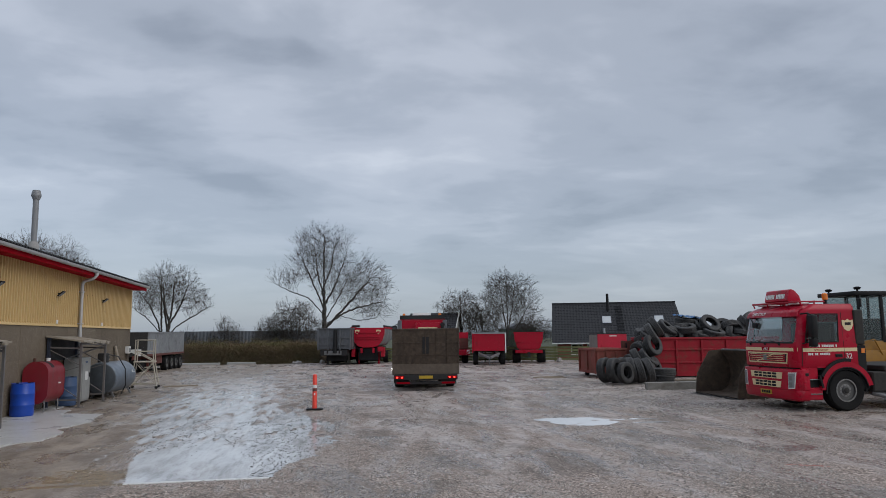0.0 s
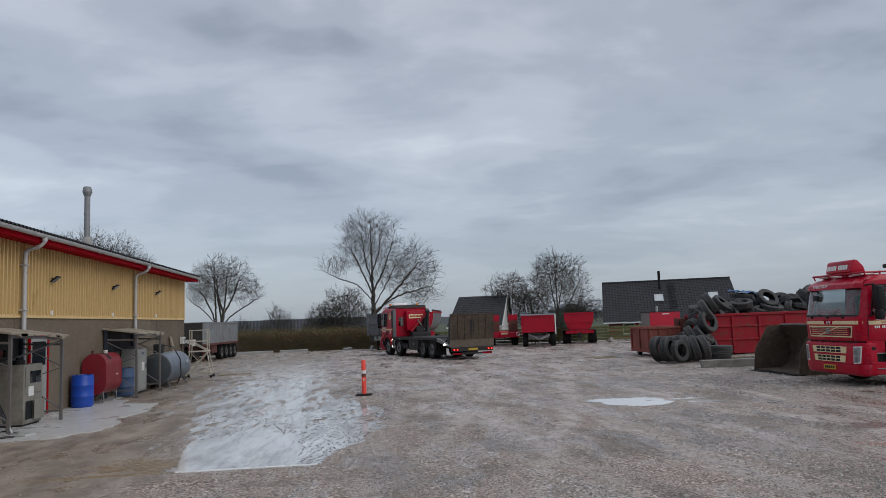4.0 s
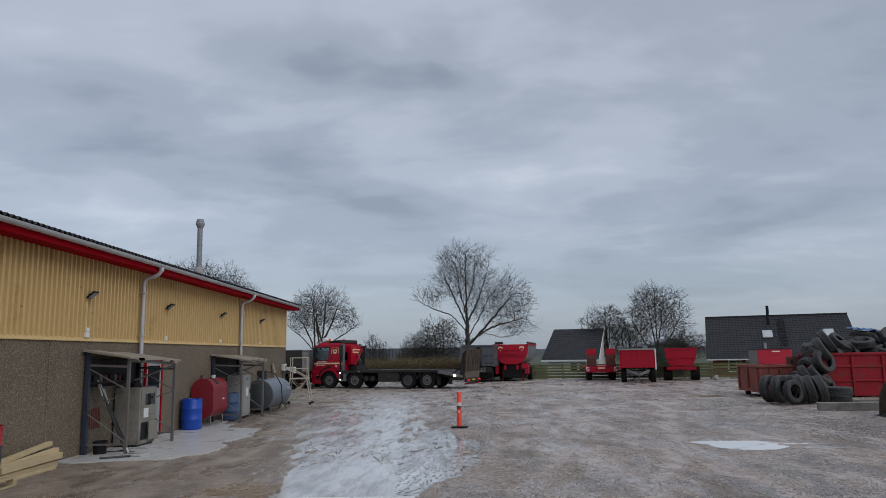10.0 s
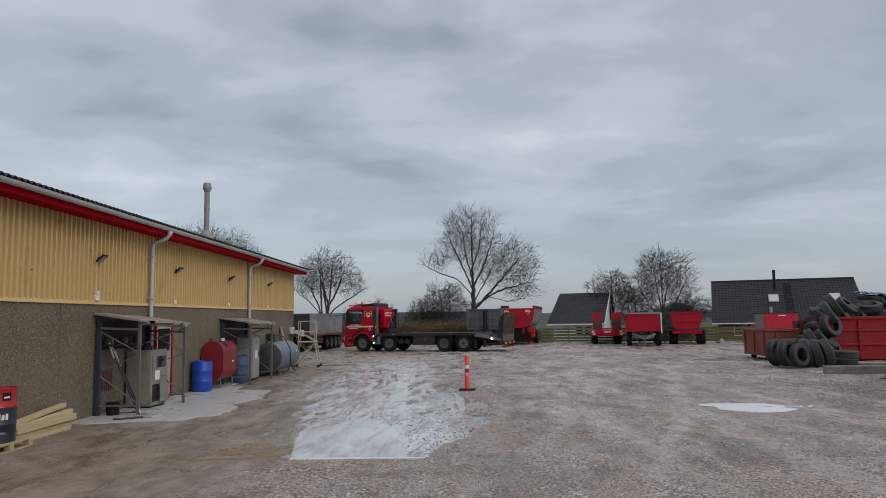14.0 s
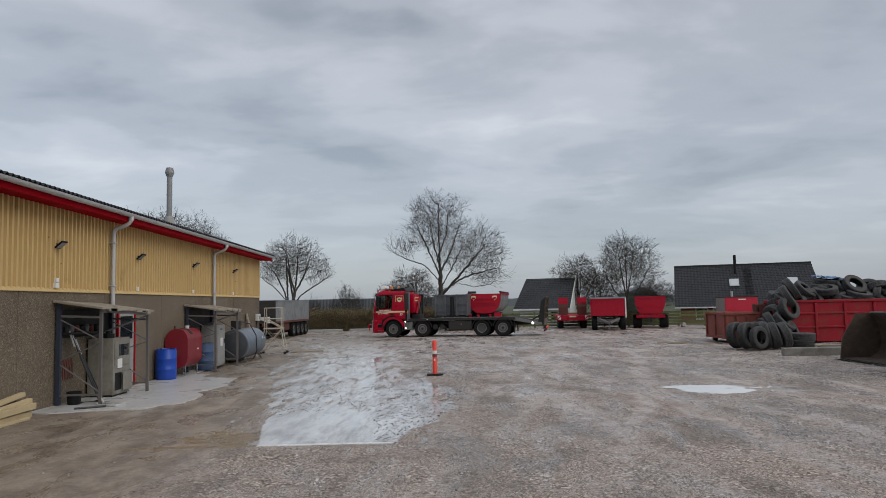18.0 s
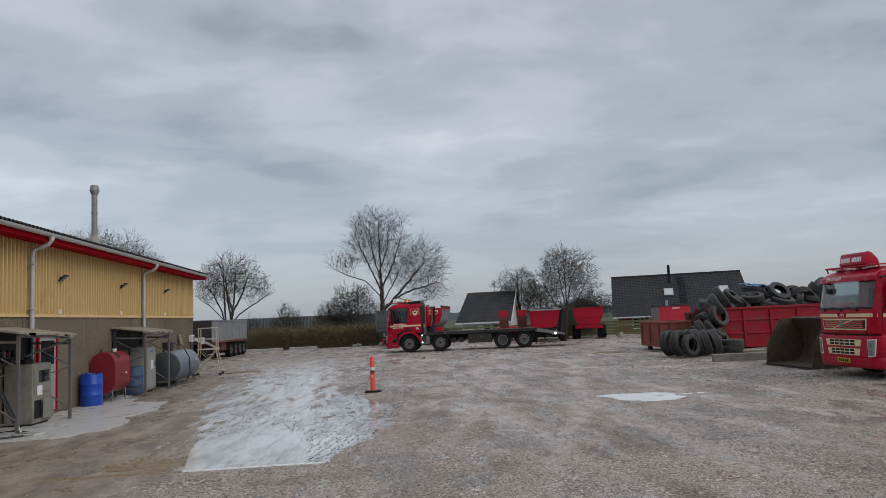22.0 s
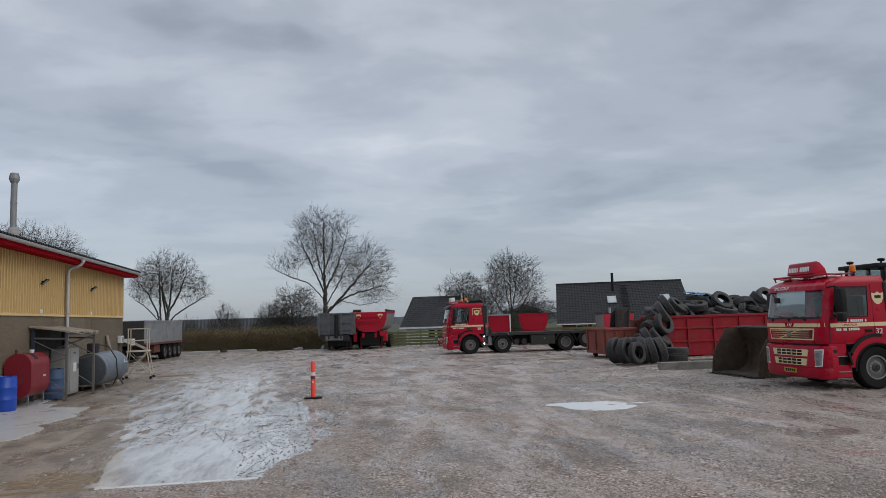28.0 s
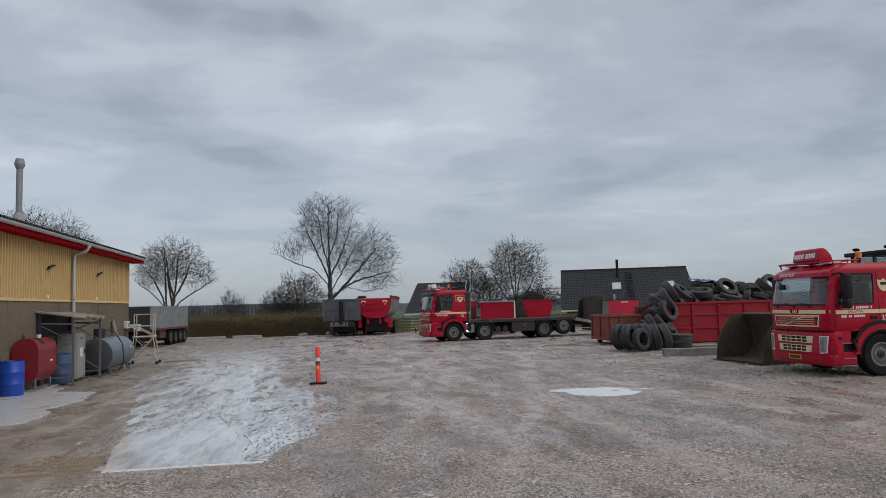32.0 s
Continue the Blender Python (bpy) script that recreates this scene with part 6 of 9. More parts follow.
def ribbed_skip(name, m, L, W, H, material, label, group, ribs, rails, foot=True):
    """An open steel container with ribs and rails; x along its length."""
    t = thing(name, m, label, "container", group)
    th = 0.06
    z0 = 0.18 if foot else 0.06
    part("floor", box(BM(), 0, L, 0, W, z0, z0 + 0.06), material, t)
    for y0, y1 in ((0, th), (W - th, W)):
        part("side_panel", box(BM(), 0, L, y0, y1, z0 + 0.06, H), material, t)
    for x0, x1 in ((0, th), (L - th, L)):
        part("end_panel", box(BM(), x0, x1, th, W - th, z0 + 0.06, H), material, t)
    for yy, s in ((0, -1), (W, 1)):
        for k in range(ribs + 1):
            x = 0.06 + k * (L - 0.12) / ribs
            part("rib", bevel(box(BM(), x - 0.05, x + 0.05, yy - 0.07 if s < 0 else yy, yy if s < 0 else yy + 0.07, z0, H - 0.1), 0.01, 1), material, t)
        for f in rails:
            z = z0 + f * (H - z0)
            part("rail", bevel(box(BM(), 0, L, yy - 0.05 if s < 0 else yy, yy if s < 0 else yy + 0.05, z - 0.04, z + 0.04), 0.01, 1), material, t)
        part("top_rail", bevel(box(BM(), -0.05, L + 0.05, yy - 0.06 if s < 0 else yy - th, yy + th if s < 0 else yy + 0.06, H - 0.06, H + 0.05), 0.012, 1), material, t)
    for x, s in ((0, -1), (L, 1)):
        for k in range(3):
            y = 0.08 + k * (W - 0.16) / 2
            part("end_rib", bevel(box(BM(), x - 0.07 if s < 0 else x, x if s < 0 else x + 0.07, y - 0.05, y + 0.05, z0, H - 0.06), 0.01, 1), material, t)
        part("end_rail", bevel(box(BM(), x - 0.06 if s < 0 else x, x if s < 0 else x + 0.06, 0, W, H - 0.06, H + 0.05), 0.012, 1), material, t)
        part("lower_rail", box(BM(), x - 0.06 if s < 0 else x, x if s < 0 else x + 0.06, 0, W, z0 + 0.02, z0 + 0.14), material, t)
    if foot:
        for x in (0.25, L - 0.25):
            for y in (0.35, W - 0.35):
                part("roller", rod(BM(), (x, y - 0.12, 0.09), (x, y + 0.12, 0.09), 0.09, n=12), M_DARK, t)
    return t


def tyre_mesh(r=0.52, w=0.33):
    bm = BM()
    h = w / 2
    prof = [(r * 0.57, -h * 0.75), (r * 0.60, -h * 0.92), (r * 0.75, -h), (r * 0.92, -h * 0.96), (r * 0.985, -h * 0.78), (r, -h * 0.5), (r, -h * 0.44), (r * 0.972, -h * 0.40), (r * 0.972, -h * 0.33), (r, -h * 0.29), (r, -h * 0.06), (r * 0.972, -h * 0.04), (r * 0.972, h * 0.04), (r, h * 0.06), (r, h * 0.29), (r * 0.972, h * 0.33), (r * 0.972, h * 0.40), (r, h * 0.44), (r, h * 0.5), (r * 0.985, h * 0.78), (r * 0.92, h * 0.96), (r * 0.75, h), (r * 0.60, h * 0.92), (r * 0.57, h * 0.75), (r * 0.60, h * 0.55), (r * 0.88, h * 0.7), (r * 0.93, 0), (r * 0.88, -h * 0.7), (r * 0.60, -h * 0.55)]
    lathe(bm, prof, 36, closed=True)
    return finish(bm, "tyre", M_OLDTYRE, True)


def build_right():
    # long red container that holds the tyres
    ribbed_skip("container", pose(14.75, 32.1, 0, 0, 0, -4), 6.3, 2.4, 1.83, M_SKIP, "open dark red steel container heaped with old tyres", "steel containers", 5, (0.36, 0.70), foot=False)
    # rusty skip with another on top
    low = ribbed_skip("skip", pose(12.45, 33.0, 0, 0, 0, 0), 1.5, 2.4, 1.33, M_SKIPRUST, "rust-red steel skip with ribbed sides on rollers", "steel containers", 3, (), foot=True)
    up = thing("container", pose(17.85, 47.0, 0, 0, 0, -1), "bright red container with grey flank standing behind the skip", "container", "steel containers")
    part("front_panel", bevel(box(BM(), 0.0, 2.08, -0.02, 0.04, 0.1, 2.06), 0.01, 1), M_LID, up, "bright red panel")
    part("side_panel", bevel(box(BM(), 0.0, 0.05, 0.042, 1.7, 0.1, 2.02), 0.01, 1), M_TARP, up, "grey flank")
    part("body", bevel(box(BM(), 0.052, 2.08, 0.042, 1.7, 0.0, 2.0), 0.02, 1), M_SKIP, up)
    part("top_frame", box(BM(), -0.04, 2.12, -0.04, 1.75, 2.062, 2.11), M_DARK, up)
    part("letter_bar", box(BM(), 0.85, 1.35, -0.026, -0.02, 1.9, 1.96), M_WHITE, up, "plain white bars")
    for x in (0.25, 1.75):
        part("bracket", box(BM(), x, x + 0.1, -0.06, -0.02, 1.2, 1.4), M_LID, up)
    # upright rust-brown door behind
    door = thing("skip_door", pose(14.02, 33.6, 0, 0, 0, 4), "rust-brown open container door standing on edge", "container door")
    part("leaf", bevel(box(BM(), 0.0, 0.85, 0.0, 0.06, 0.0, 1.72), 0.01, 1), M_RUSTRED, door)
    part("edge_post", bevel(box(BM(), -0.05, 0.05, -0.06, 0.06, 0.0, 1.74), 0.01, 1), M_RUSTRED, door)
    part("hinge_bar", beam(BM(), (0.2, -0.02, 0.0), (0.2, -0.02, 1.6), 0.05), M_DARK, door)
    # tyres
    me = tyre_mesh()
    small = tyre_mesh(0.44, 0.25)

    def tyre(x, y, z, rx, ry, rz, which=me, label="worn black truck tyre on the scrap heap"):
        ob = tagged(new("tyre", which), label, "tyre", "scrap tyres")
        ob.matrix_basis = pose(x, y, z, rx, ry, rz)

    row = "worn black truck tyre standing in a row on the gravel"
    # standing row: x, y, lean, heading of the axle
    for x, y, lean, rz, which in ((11.30, 28.95, 8, -52, me), (11.55, 28.55, 6, -50, me), (11.78, 27.98, 6, -62, small), (12.02, 28.95, 10, -48, me), (12.28, 28.55, 12, -20, me), (12.55, 28.45, 14, -14, me), (12.98, 28.55, 16, -8, me), (12.45, 29.25, 10, -30, me)):
        r = 0.51 if which is me else 0.44
        tyre(x, y, r * math.cos(radians(lean)) + 0.06, 0, 90 - lean, rz, which, row)
    for k in range(2):
        tyre(14.02 + 0.05 * k, 29.35, 0.15 + 0.275 * k, 0, 1, 20 * k, me, "worn truck tyre lying flat in a stack")
    # slide of tyres at the container's end
    for x, y, z, rx, ry, rz in ((14.72, 31.75, 2.05, 0, 62, -28), (15.2, 32.35, 2.38, 0, 58, -20), (14.62, 31.45, 1.55, 0, 74, -62), (14.3, 31.3, 0.95, 30, 40, 0), (13.75, 31.3, 0.9, 0, 66, -20), (13.9, 31.9, 0.5, 0, 80, 10), (14.25, 31.55, 0.48, 0, 76, -20), (14.55, 31.2, 0.5, 0, 72, -45), (13.95, 32.4, 0.62, 0, 78, 12), (14.35, 32.3, 1.2, 0, 70, 20)):
        tyre(x, y, z, rx, ry, rz)
    rng_ = random.Random(11)
    # heap inside the container
    for x, y, z, rx, ry, rz in ((16.0, 32.8, 2.32, 30, 35, 0), (17.4, 33.6, 2.66, 8, 5, 0), (16.92, 32.75, 2.30, 14, -8, 0), (16.14, 32.55, 1.92, 60, 10, 0), (18.05, 33.4, 2.42, 40, 40, 0), (18.35, 32.95, 2.50, 42, 34, -20), (18.33, 32.6, 2.06, 16, 6, 0), (19.25, 33.4, 2.32, 45, -30, 0), (19.55, 32.75, 2.18, 66, 8, -12), (20.3, 32.9, 2.50, 20, 38, 0), (20.9, 33.4, 2.62, 60, 24, 0), (15.45, 33.2, 2.2, 20, 50, 10)):
        tyre(x, y, z, rx, ry, rz)
    for k in range(39):
        x = 15.2 + (k % 13) * 0.44 + rng_.uniform(-0.14, 0.14)
        layer = k // 13
        y = 32.75 + rng_.uniform(0.0, 1.2) + 0.12 * layer
        z = 1.45 + layer * 0.27 + rng_.uniform(-0.06, 0.12)
        tyre(x, y, z, rng_.uniform(-30, 30), rng_.choice((rng_.uniform(5, 35), rng_.uniform(45, 85))), rng_.uniform(0, 360), me if k % 3 else small)
    for k in range(22):
        x = 15.3 + (k % 11) * 0.50 + rng_.uniform(-0.15, 0.15)
        tyre(x, 32.55 + rng_.uniform(0.0, 0.7) + 0.3 * (k // 11), 1.98 + 0.22 * (k // 11) + rng_.uniform(-0.05, 0.12), rng_.uniform(-18, 40), rng_.uniform(-25, 25), rng_.uniform(0, 360), me if k % 3 else small)
    bm = BM()
    bmesh.ops.create_grid(bm, x_segments=14, y_segments=10, size=0.5)
    for v in bm.verts:
        v.co.z = 0.10 * noise.noise((v.co.x * 4, v.co.y * 4, 2.0)) + 0.04 * noise.noise((v.co.x * 11, v.co.y * 11, 5.0))
    bmesh.ops.solidify(bm, geom=bm.faces[:], thickness=0.012)
    single("plastic_sheet", bm, mat("blue_sheet", (0.015, 0.10, 0.26), 0.4, grain=5, amount=0.4, bump=0.05), "crumpled blue plastic sheet among the scrap tyres", "plastic sheet", m=pose(17.5, 33.6, 2.9, 8, 4, 10), smooth=True)
    # heap on which they lie, inside the container
    for k in range(10):
        tyre(15.4 + k * 0.52, 33.2 + rng_.uniform(-0.4, 0.4), 0.75, rng_.uniform(-20, 20), rng_.uniform(0, 25), 0)
    # concrete and timber beams
    for x, y, z, L, w, h, rz, m_, lb in ((11.5, 25.35, 0, 3.2, 0.32, 0.27, -6, M_OLDBEAM, "grey concrete beam lying on the gravel"), (13.2, 26.2, 0, 3.0, 0.3, 0.24, -5, M_OLDBEAM, "grey concrete beam lying behind another"), (13.1, 26.25, 0.24, 2.6, 0.25, 0.07, -5, M_OLDWOOD, "weathered plank laid on a concrete beam")):
        single("beam", bevel(box(BM(), 0, L, 0, w, 0, h), 0.015, 1), m_, lb, "beam", "beams on the gravel", m=pose(x, y, z, 0, 0, rz))
    # loose lengths of wood near the skip
    for x, y, L, rz in ((9.6, 33.9, 1.6, 10), (9.9, 33.4, 1.1, -8)):
        single("plank", bevel(box(BM(), 0, L, 0, 0.12, 0.0, 0.05), 0.008, 1), M_OLDWOOD, "weathered plank lying on the gravel", "plank", "loose planks", m=pose(x, y, 0.0, 0, 0, rz))


def build_loader():
    t = thing("wheel_loader", pose(16.72, 22.2, 0, 0, 0, 180), "yellow wheel loader with dark cab and rusty bucket lowered", "loader")
    # bucket ahead
    bm = BM()
    out = [(4.28, 0.03), (3.3, 0.0), (2.98, 0.18), (2.85, 0.6), (2.95, 1.15), (3.25, 1.5), (3.32, 1.46), (3.05, 1.1), (2.97, 0.62), (3.08, 0.26), (3.34, 0.08), (4.28, 0.06)]
    prism(bm, out, -1.3, 1.3, "y")
    bk = part("bucket", bm, M_RUSTPLATE, t, "dark rusty steel bucket", smooth=True)
    for s in (1, -1):
        part("bucket_side", prism(BM(), [(4.30, 0.03), (3.3, 0.0), (2.98, 0.18), (2.85, 0.6), (2.95, 1.15), (3.25, 1.5), (3.74, 1.45), (4.22, 0.68)], s * 1.3 - 0.02, s * 1.3 + 0.02, "y"), M_RUSTPLATE, bk)
    part("cutting_edge", prism(BM(), [(4.36, 0.01), (4.1, 0.0), (4.1, 0.05)], -1.34, 1.34, "y"), M_DARK, bk)
    for k in range(9):
        y = -1.2 + k * 0.3
        part("bucket_tooth", prism(BM(), [(4.52, 0.01), (4.2, 0.0), (4.2, 0.07)], y - 0.04, y + 0.04, "y"), M_DARK, bk)
    part("top_lip", beam(BM(), (3.3, -1.2, 1.50), (3.3, 1.2, 1.50), 0.05), M_STEEL, bk)
    for s in (1, -1):
        part("lift_arm", prism(BM(), [(2.95, 0.35), (2.9, 0.6), (1.0, 1.75), (0.3, 1.85), (0.3, 1.55), (1.2, 1.35)], s * 0.55 - 0.06, s * 0.55 + 0.06, "y"), M_YELLOWM, t, "yellow lift arm")
        make_wheel(0.72, 0.5, t, pose(1.1, s * 1.0, 0.72, 0, 0, 0 if s > 0 else 180), rim=M_YELLOWM)
        make_wheel(0.72, 0.5, t, pose(-1.9, s * 1.0, 0.72, 0, 0, 0 if s > 0 else 180), rim=M_YELLOWM)
        part("mudguard", arch(BM(), 0.82, 0.86, s * 1.0 - 0.26, s * 1.0 + 0.26, 0.4, 2.6), M_DARK, t, smooth=True, m=pose(1.1, 0, 0.72))
    part("front_frame", bevel(box(BM(), 0.2, 1.6, -0.6, 0.6, 0.6, 1.6), 0.06, 2), M_YELLOWM, t, smooth=True)
    part("rear_frame", bevel(box(BM(), -3.2, -0.2, -0.9, 0.9, 0.6, 1.45), 0.08, 2), M_YELLOWM, t, smooth=True)
    part("hood", bevel(box(BM(), -3.5, -2.27, -0.85, 0.85, 1.45, 2.2), 0.1, 2), M_YELLOWM, t, "yellow engine hood", smooth=True)
    part("cab_base", bevel(box(BM(), -2.25, -0.45, -0.85, 0.85, 1.3, 1.75), 0.04, 2), M_YELLOWM, t, smooth=True)
    part("cab_roof", bevel(box(BM(), -2.4, -0.3, -0.92, 0.92, 3.26, 3.40), 0.04, 2), M_BLACK, t, "black cab roof", smooth=True)
    for x in (-2.2, -1.35, -0.5):
        for s in (1, -1):
            part("cab_pillar", beam(BM(), (x, s * 0.82, 1.7), (x * 0.98 - 0.03, s * 0.80, 3.28), 0.09), M_BLACK, t)
    clear = glassy("cab_glass", (0.55, 0.62, 0.62), 0.03)
    clear.node_tree.nodes["Principled BSDF"].inputs["Transmission Weight"].default_value = 0.92
    clear.node_tree.nodes["Principled BSDF"].inputs["IOR"].default_value = 1.1
    for s in (1, -1):
        for x0, x1 in ((-2.16, -1.4), (-1.3, -0.55)):
            part("cab_pane", box(BM(), x0, x1, s * 0.81 - 0.006, s * 0.81 + 0.006, 1.75, 3.24), clear, t, "tinted cab glass")
    part("front_pane", box(BM(), -0.5, -0.488, -0.76, 0.76, 1.75, 3.24), clear, t, "tinted cab glass")
    part("rear_pane", box(BM(), -2.22, -2.208, -0.76, 0.76, 2.0, 3.24), clear, t)
    part("seat", bevel(box(BM(), -1.8, -1.3, -0.3, 0.3, 1.76, 2.5), 0.06, 2), M_BLACK, t, smooth=True)
    part("steering_column", beam(BM(), (-0.7, 0, 1.75), (-1.0, 0, 2.4), 0.08), M_BLACK, t)
    for x, y in ((-0.6, 0.7), (-0.6, -0.7), (-2.0, 0.7)):
        l_ = part("work_light", lathe(BM(), [(0.09, 0), (0.12, 0.07), (0.05, 0.10)], 12, pose(x, y, 3.46)), M_BLACK, t, "black round work light", smooth=True)
        part("light_stem", rod(BM(), (x, y, 3.38), (x, y, 3.47), 0.03), M_BLACK, l_)
    part("mirror", bevel(box(BM(), -0.4, -0.32, 0.95, 1.12, 2.85, 3.15), 0.02, 1), M_BLACK, t)
    part("grab_rail", pipe(BM(), [(-0.2, 0.9, 1.2), (-0.35, 0.93, 1.7), (-0.9, 0.93, 1.8), (-1.2, 0.9, 1.3)], 0.025), M_YELLOWM, t, smooth=True)
    part("exhaust", rod(BM(), (-2.9, 0.4, 2.2), (-2.9, 0.4, 2.9), 0.06), M_DARK, t)
    part("arm_cylinder", rod(BM(), (0.6, 0.0, 1.5), (2.6, 0.0, 1.2), 0.07), M_STEEL, t)


build_right()
build_loader()


# ---- along the shed wall ----
M_POST = mat("shelter_steel", (0.10, 0.10, 0.105), 0.6, dark=(0.16, 0.13, 0.11), grain=14, amount=0.6, bump=0.1)
M_SHEET = mat("weathered_board", (0.34, 0.30, 0.24), 0.8, dark=(0.20, 0.17, 0.13), grain=10, blotch=2, amount=0.7, bump=0.2)
M_HOSE = mat("hose_black", (0.02, 0.02, 0.022), 0.5, amount=0.3, bump=0.0)
M_PALE = mat("pale_hose", (0.5, 0.5, 0.48), 0.5, amount=0.4, bump=0.0)
M_BLUEPOST = mat("dark_blue_steel", (0.03, 0.04, 0.065), 0.55, grain=10, amount=0.5, bump=0.05)


def shelter(y0, y1, zl, zr, label):
    t = thing("shelter", pose(0, 0, 0), label, "shelter", "lean-to shelters by the wall")
    fx, bx = -7.70, -8.63
    for y, z in ((y0, zl), (y1, zr)):
        part("front_post", beam(BM(), (fx, y, 0), (fx, y, z - 0.03), 0.06), M_POST, t)
        part("post_foot", box(BM(), fx - 0.07, fx + 0.07, y - 0.07, y + 0.07, 0, 0.015), M_POST, t)
        part("back_post", beam(BM(), (bx, y, 0), (bx, y, z + 0.13), 0.09), M_BLUEPOST, t, "dark blue post")
        part("side_rail", beam(BM(), (bx, y, z - 0.16), (fx, y, z - 0.20), 0.05), M_POST, t)
        part("brace", beam(BM(), (bx, y, z - 0.22), (fx, y, z - 0.72), 0.045, 0.02), M_POST, t)
        part("brace", beam(BM(), (bx, y, 0.98), (fx, y + 0.02, z - 0.75), 0.035, 0.02), M_POST, t)
        part("brace", beam(BM(), (bx, y, 0.92), (fx, y, 0.28), 0.045, 0.02), M_POST, t)
        part("bottom_rail", beam(BM(), (bx, y, 0.24), (fx, y, 0.24), 0.04), M_POST, t)
    part("front_rail", beam(BM(), (fx, y0, zl - 0.06), (fx, y1, zr - 0.06), 0.07), M_POST, t)
    part("front_brace", beam(BM(), (fx, y1, zr - 0.1), (bx, y1 - 0.9, 1.45), 0.04), M_POST, t)
    n = 8
    rng_ = random.Random(int(y0))
    for k in range(n):
        a, b = y0 - 0.15 + k * (y1 - y0 + 0.3) / n, y0 - 0.15 + (k + 1) * (y1 - y0 + 0.3) / n
        f = (k + 0.5) / n
        z = zl + (zr - zl) * f + rng_.uniform(-0.008, 0.008)
        bm = BM()
        e, h = fx + 0.10 + rng_.uniform(-0.03, 0.03), 0.04 + rng_.uniform(0, 0.012)
        prism(bm, [(bx - 0.06, z + 0.15), (e, z - 0.02), (e, z - 0.02 + h), (bx - 0.06, z + 0.15 + h)], a, b - 0.004, "y")
        part("roof_board", bm, M_SHEET, t)
    # black sheet added at the back to deepen the shade under the roof
    part("shade_cloth", box(BM(), bx - 0.035, bx - 0.02, y0 + 0.06, y1 - 0.06, min(zl, zr) - 0.55, min(zl, zr) + 0.08), M_BLACK, t, "black sheet standing in for the shade under the shelter roof")
    for k in range(9):
        y = y0 + 0.1 + rng_.random() * (y1 - y0 - 0.2)
        z = zl + (zr - zl) * (y - y0) / (y1 - y0)
        part("ragged_edge", box(BM(), fx + 0.02, fx + 0.12, y, y + rng_.uniform(0.1, 0.3), z - rng_.uniform(0.03, 0.08), z - 0.005), M_SHEET, t)
    return t


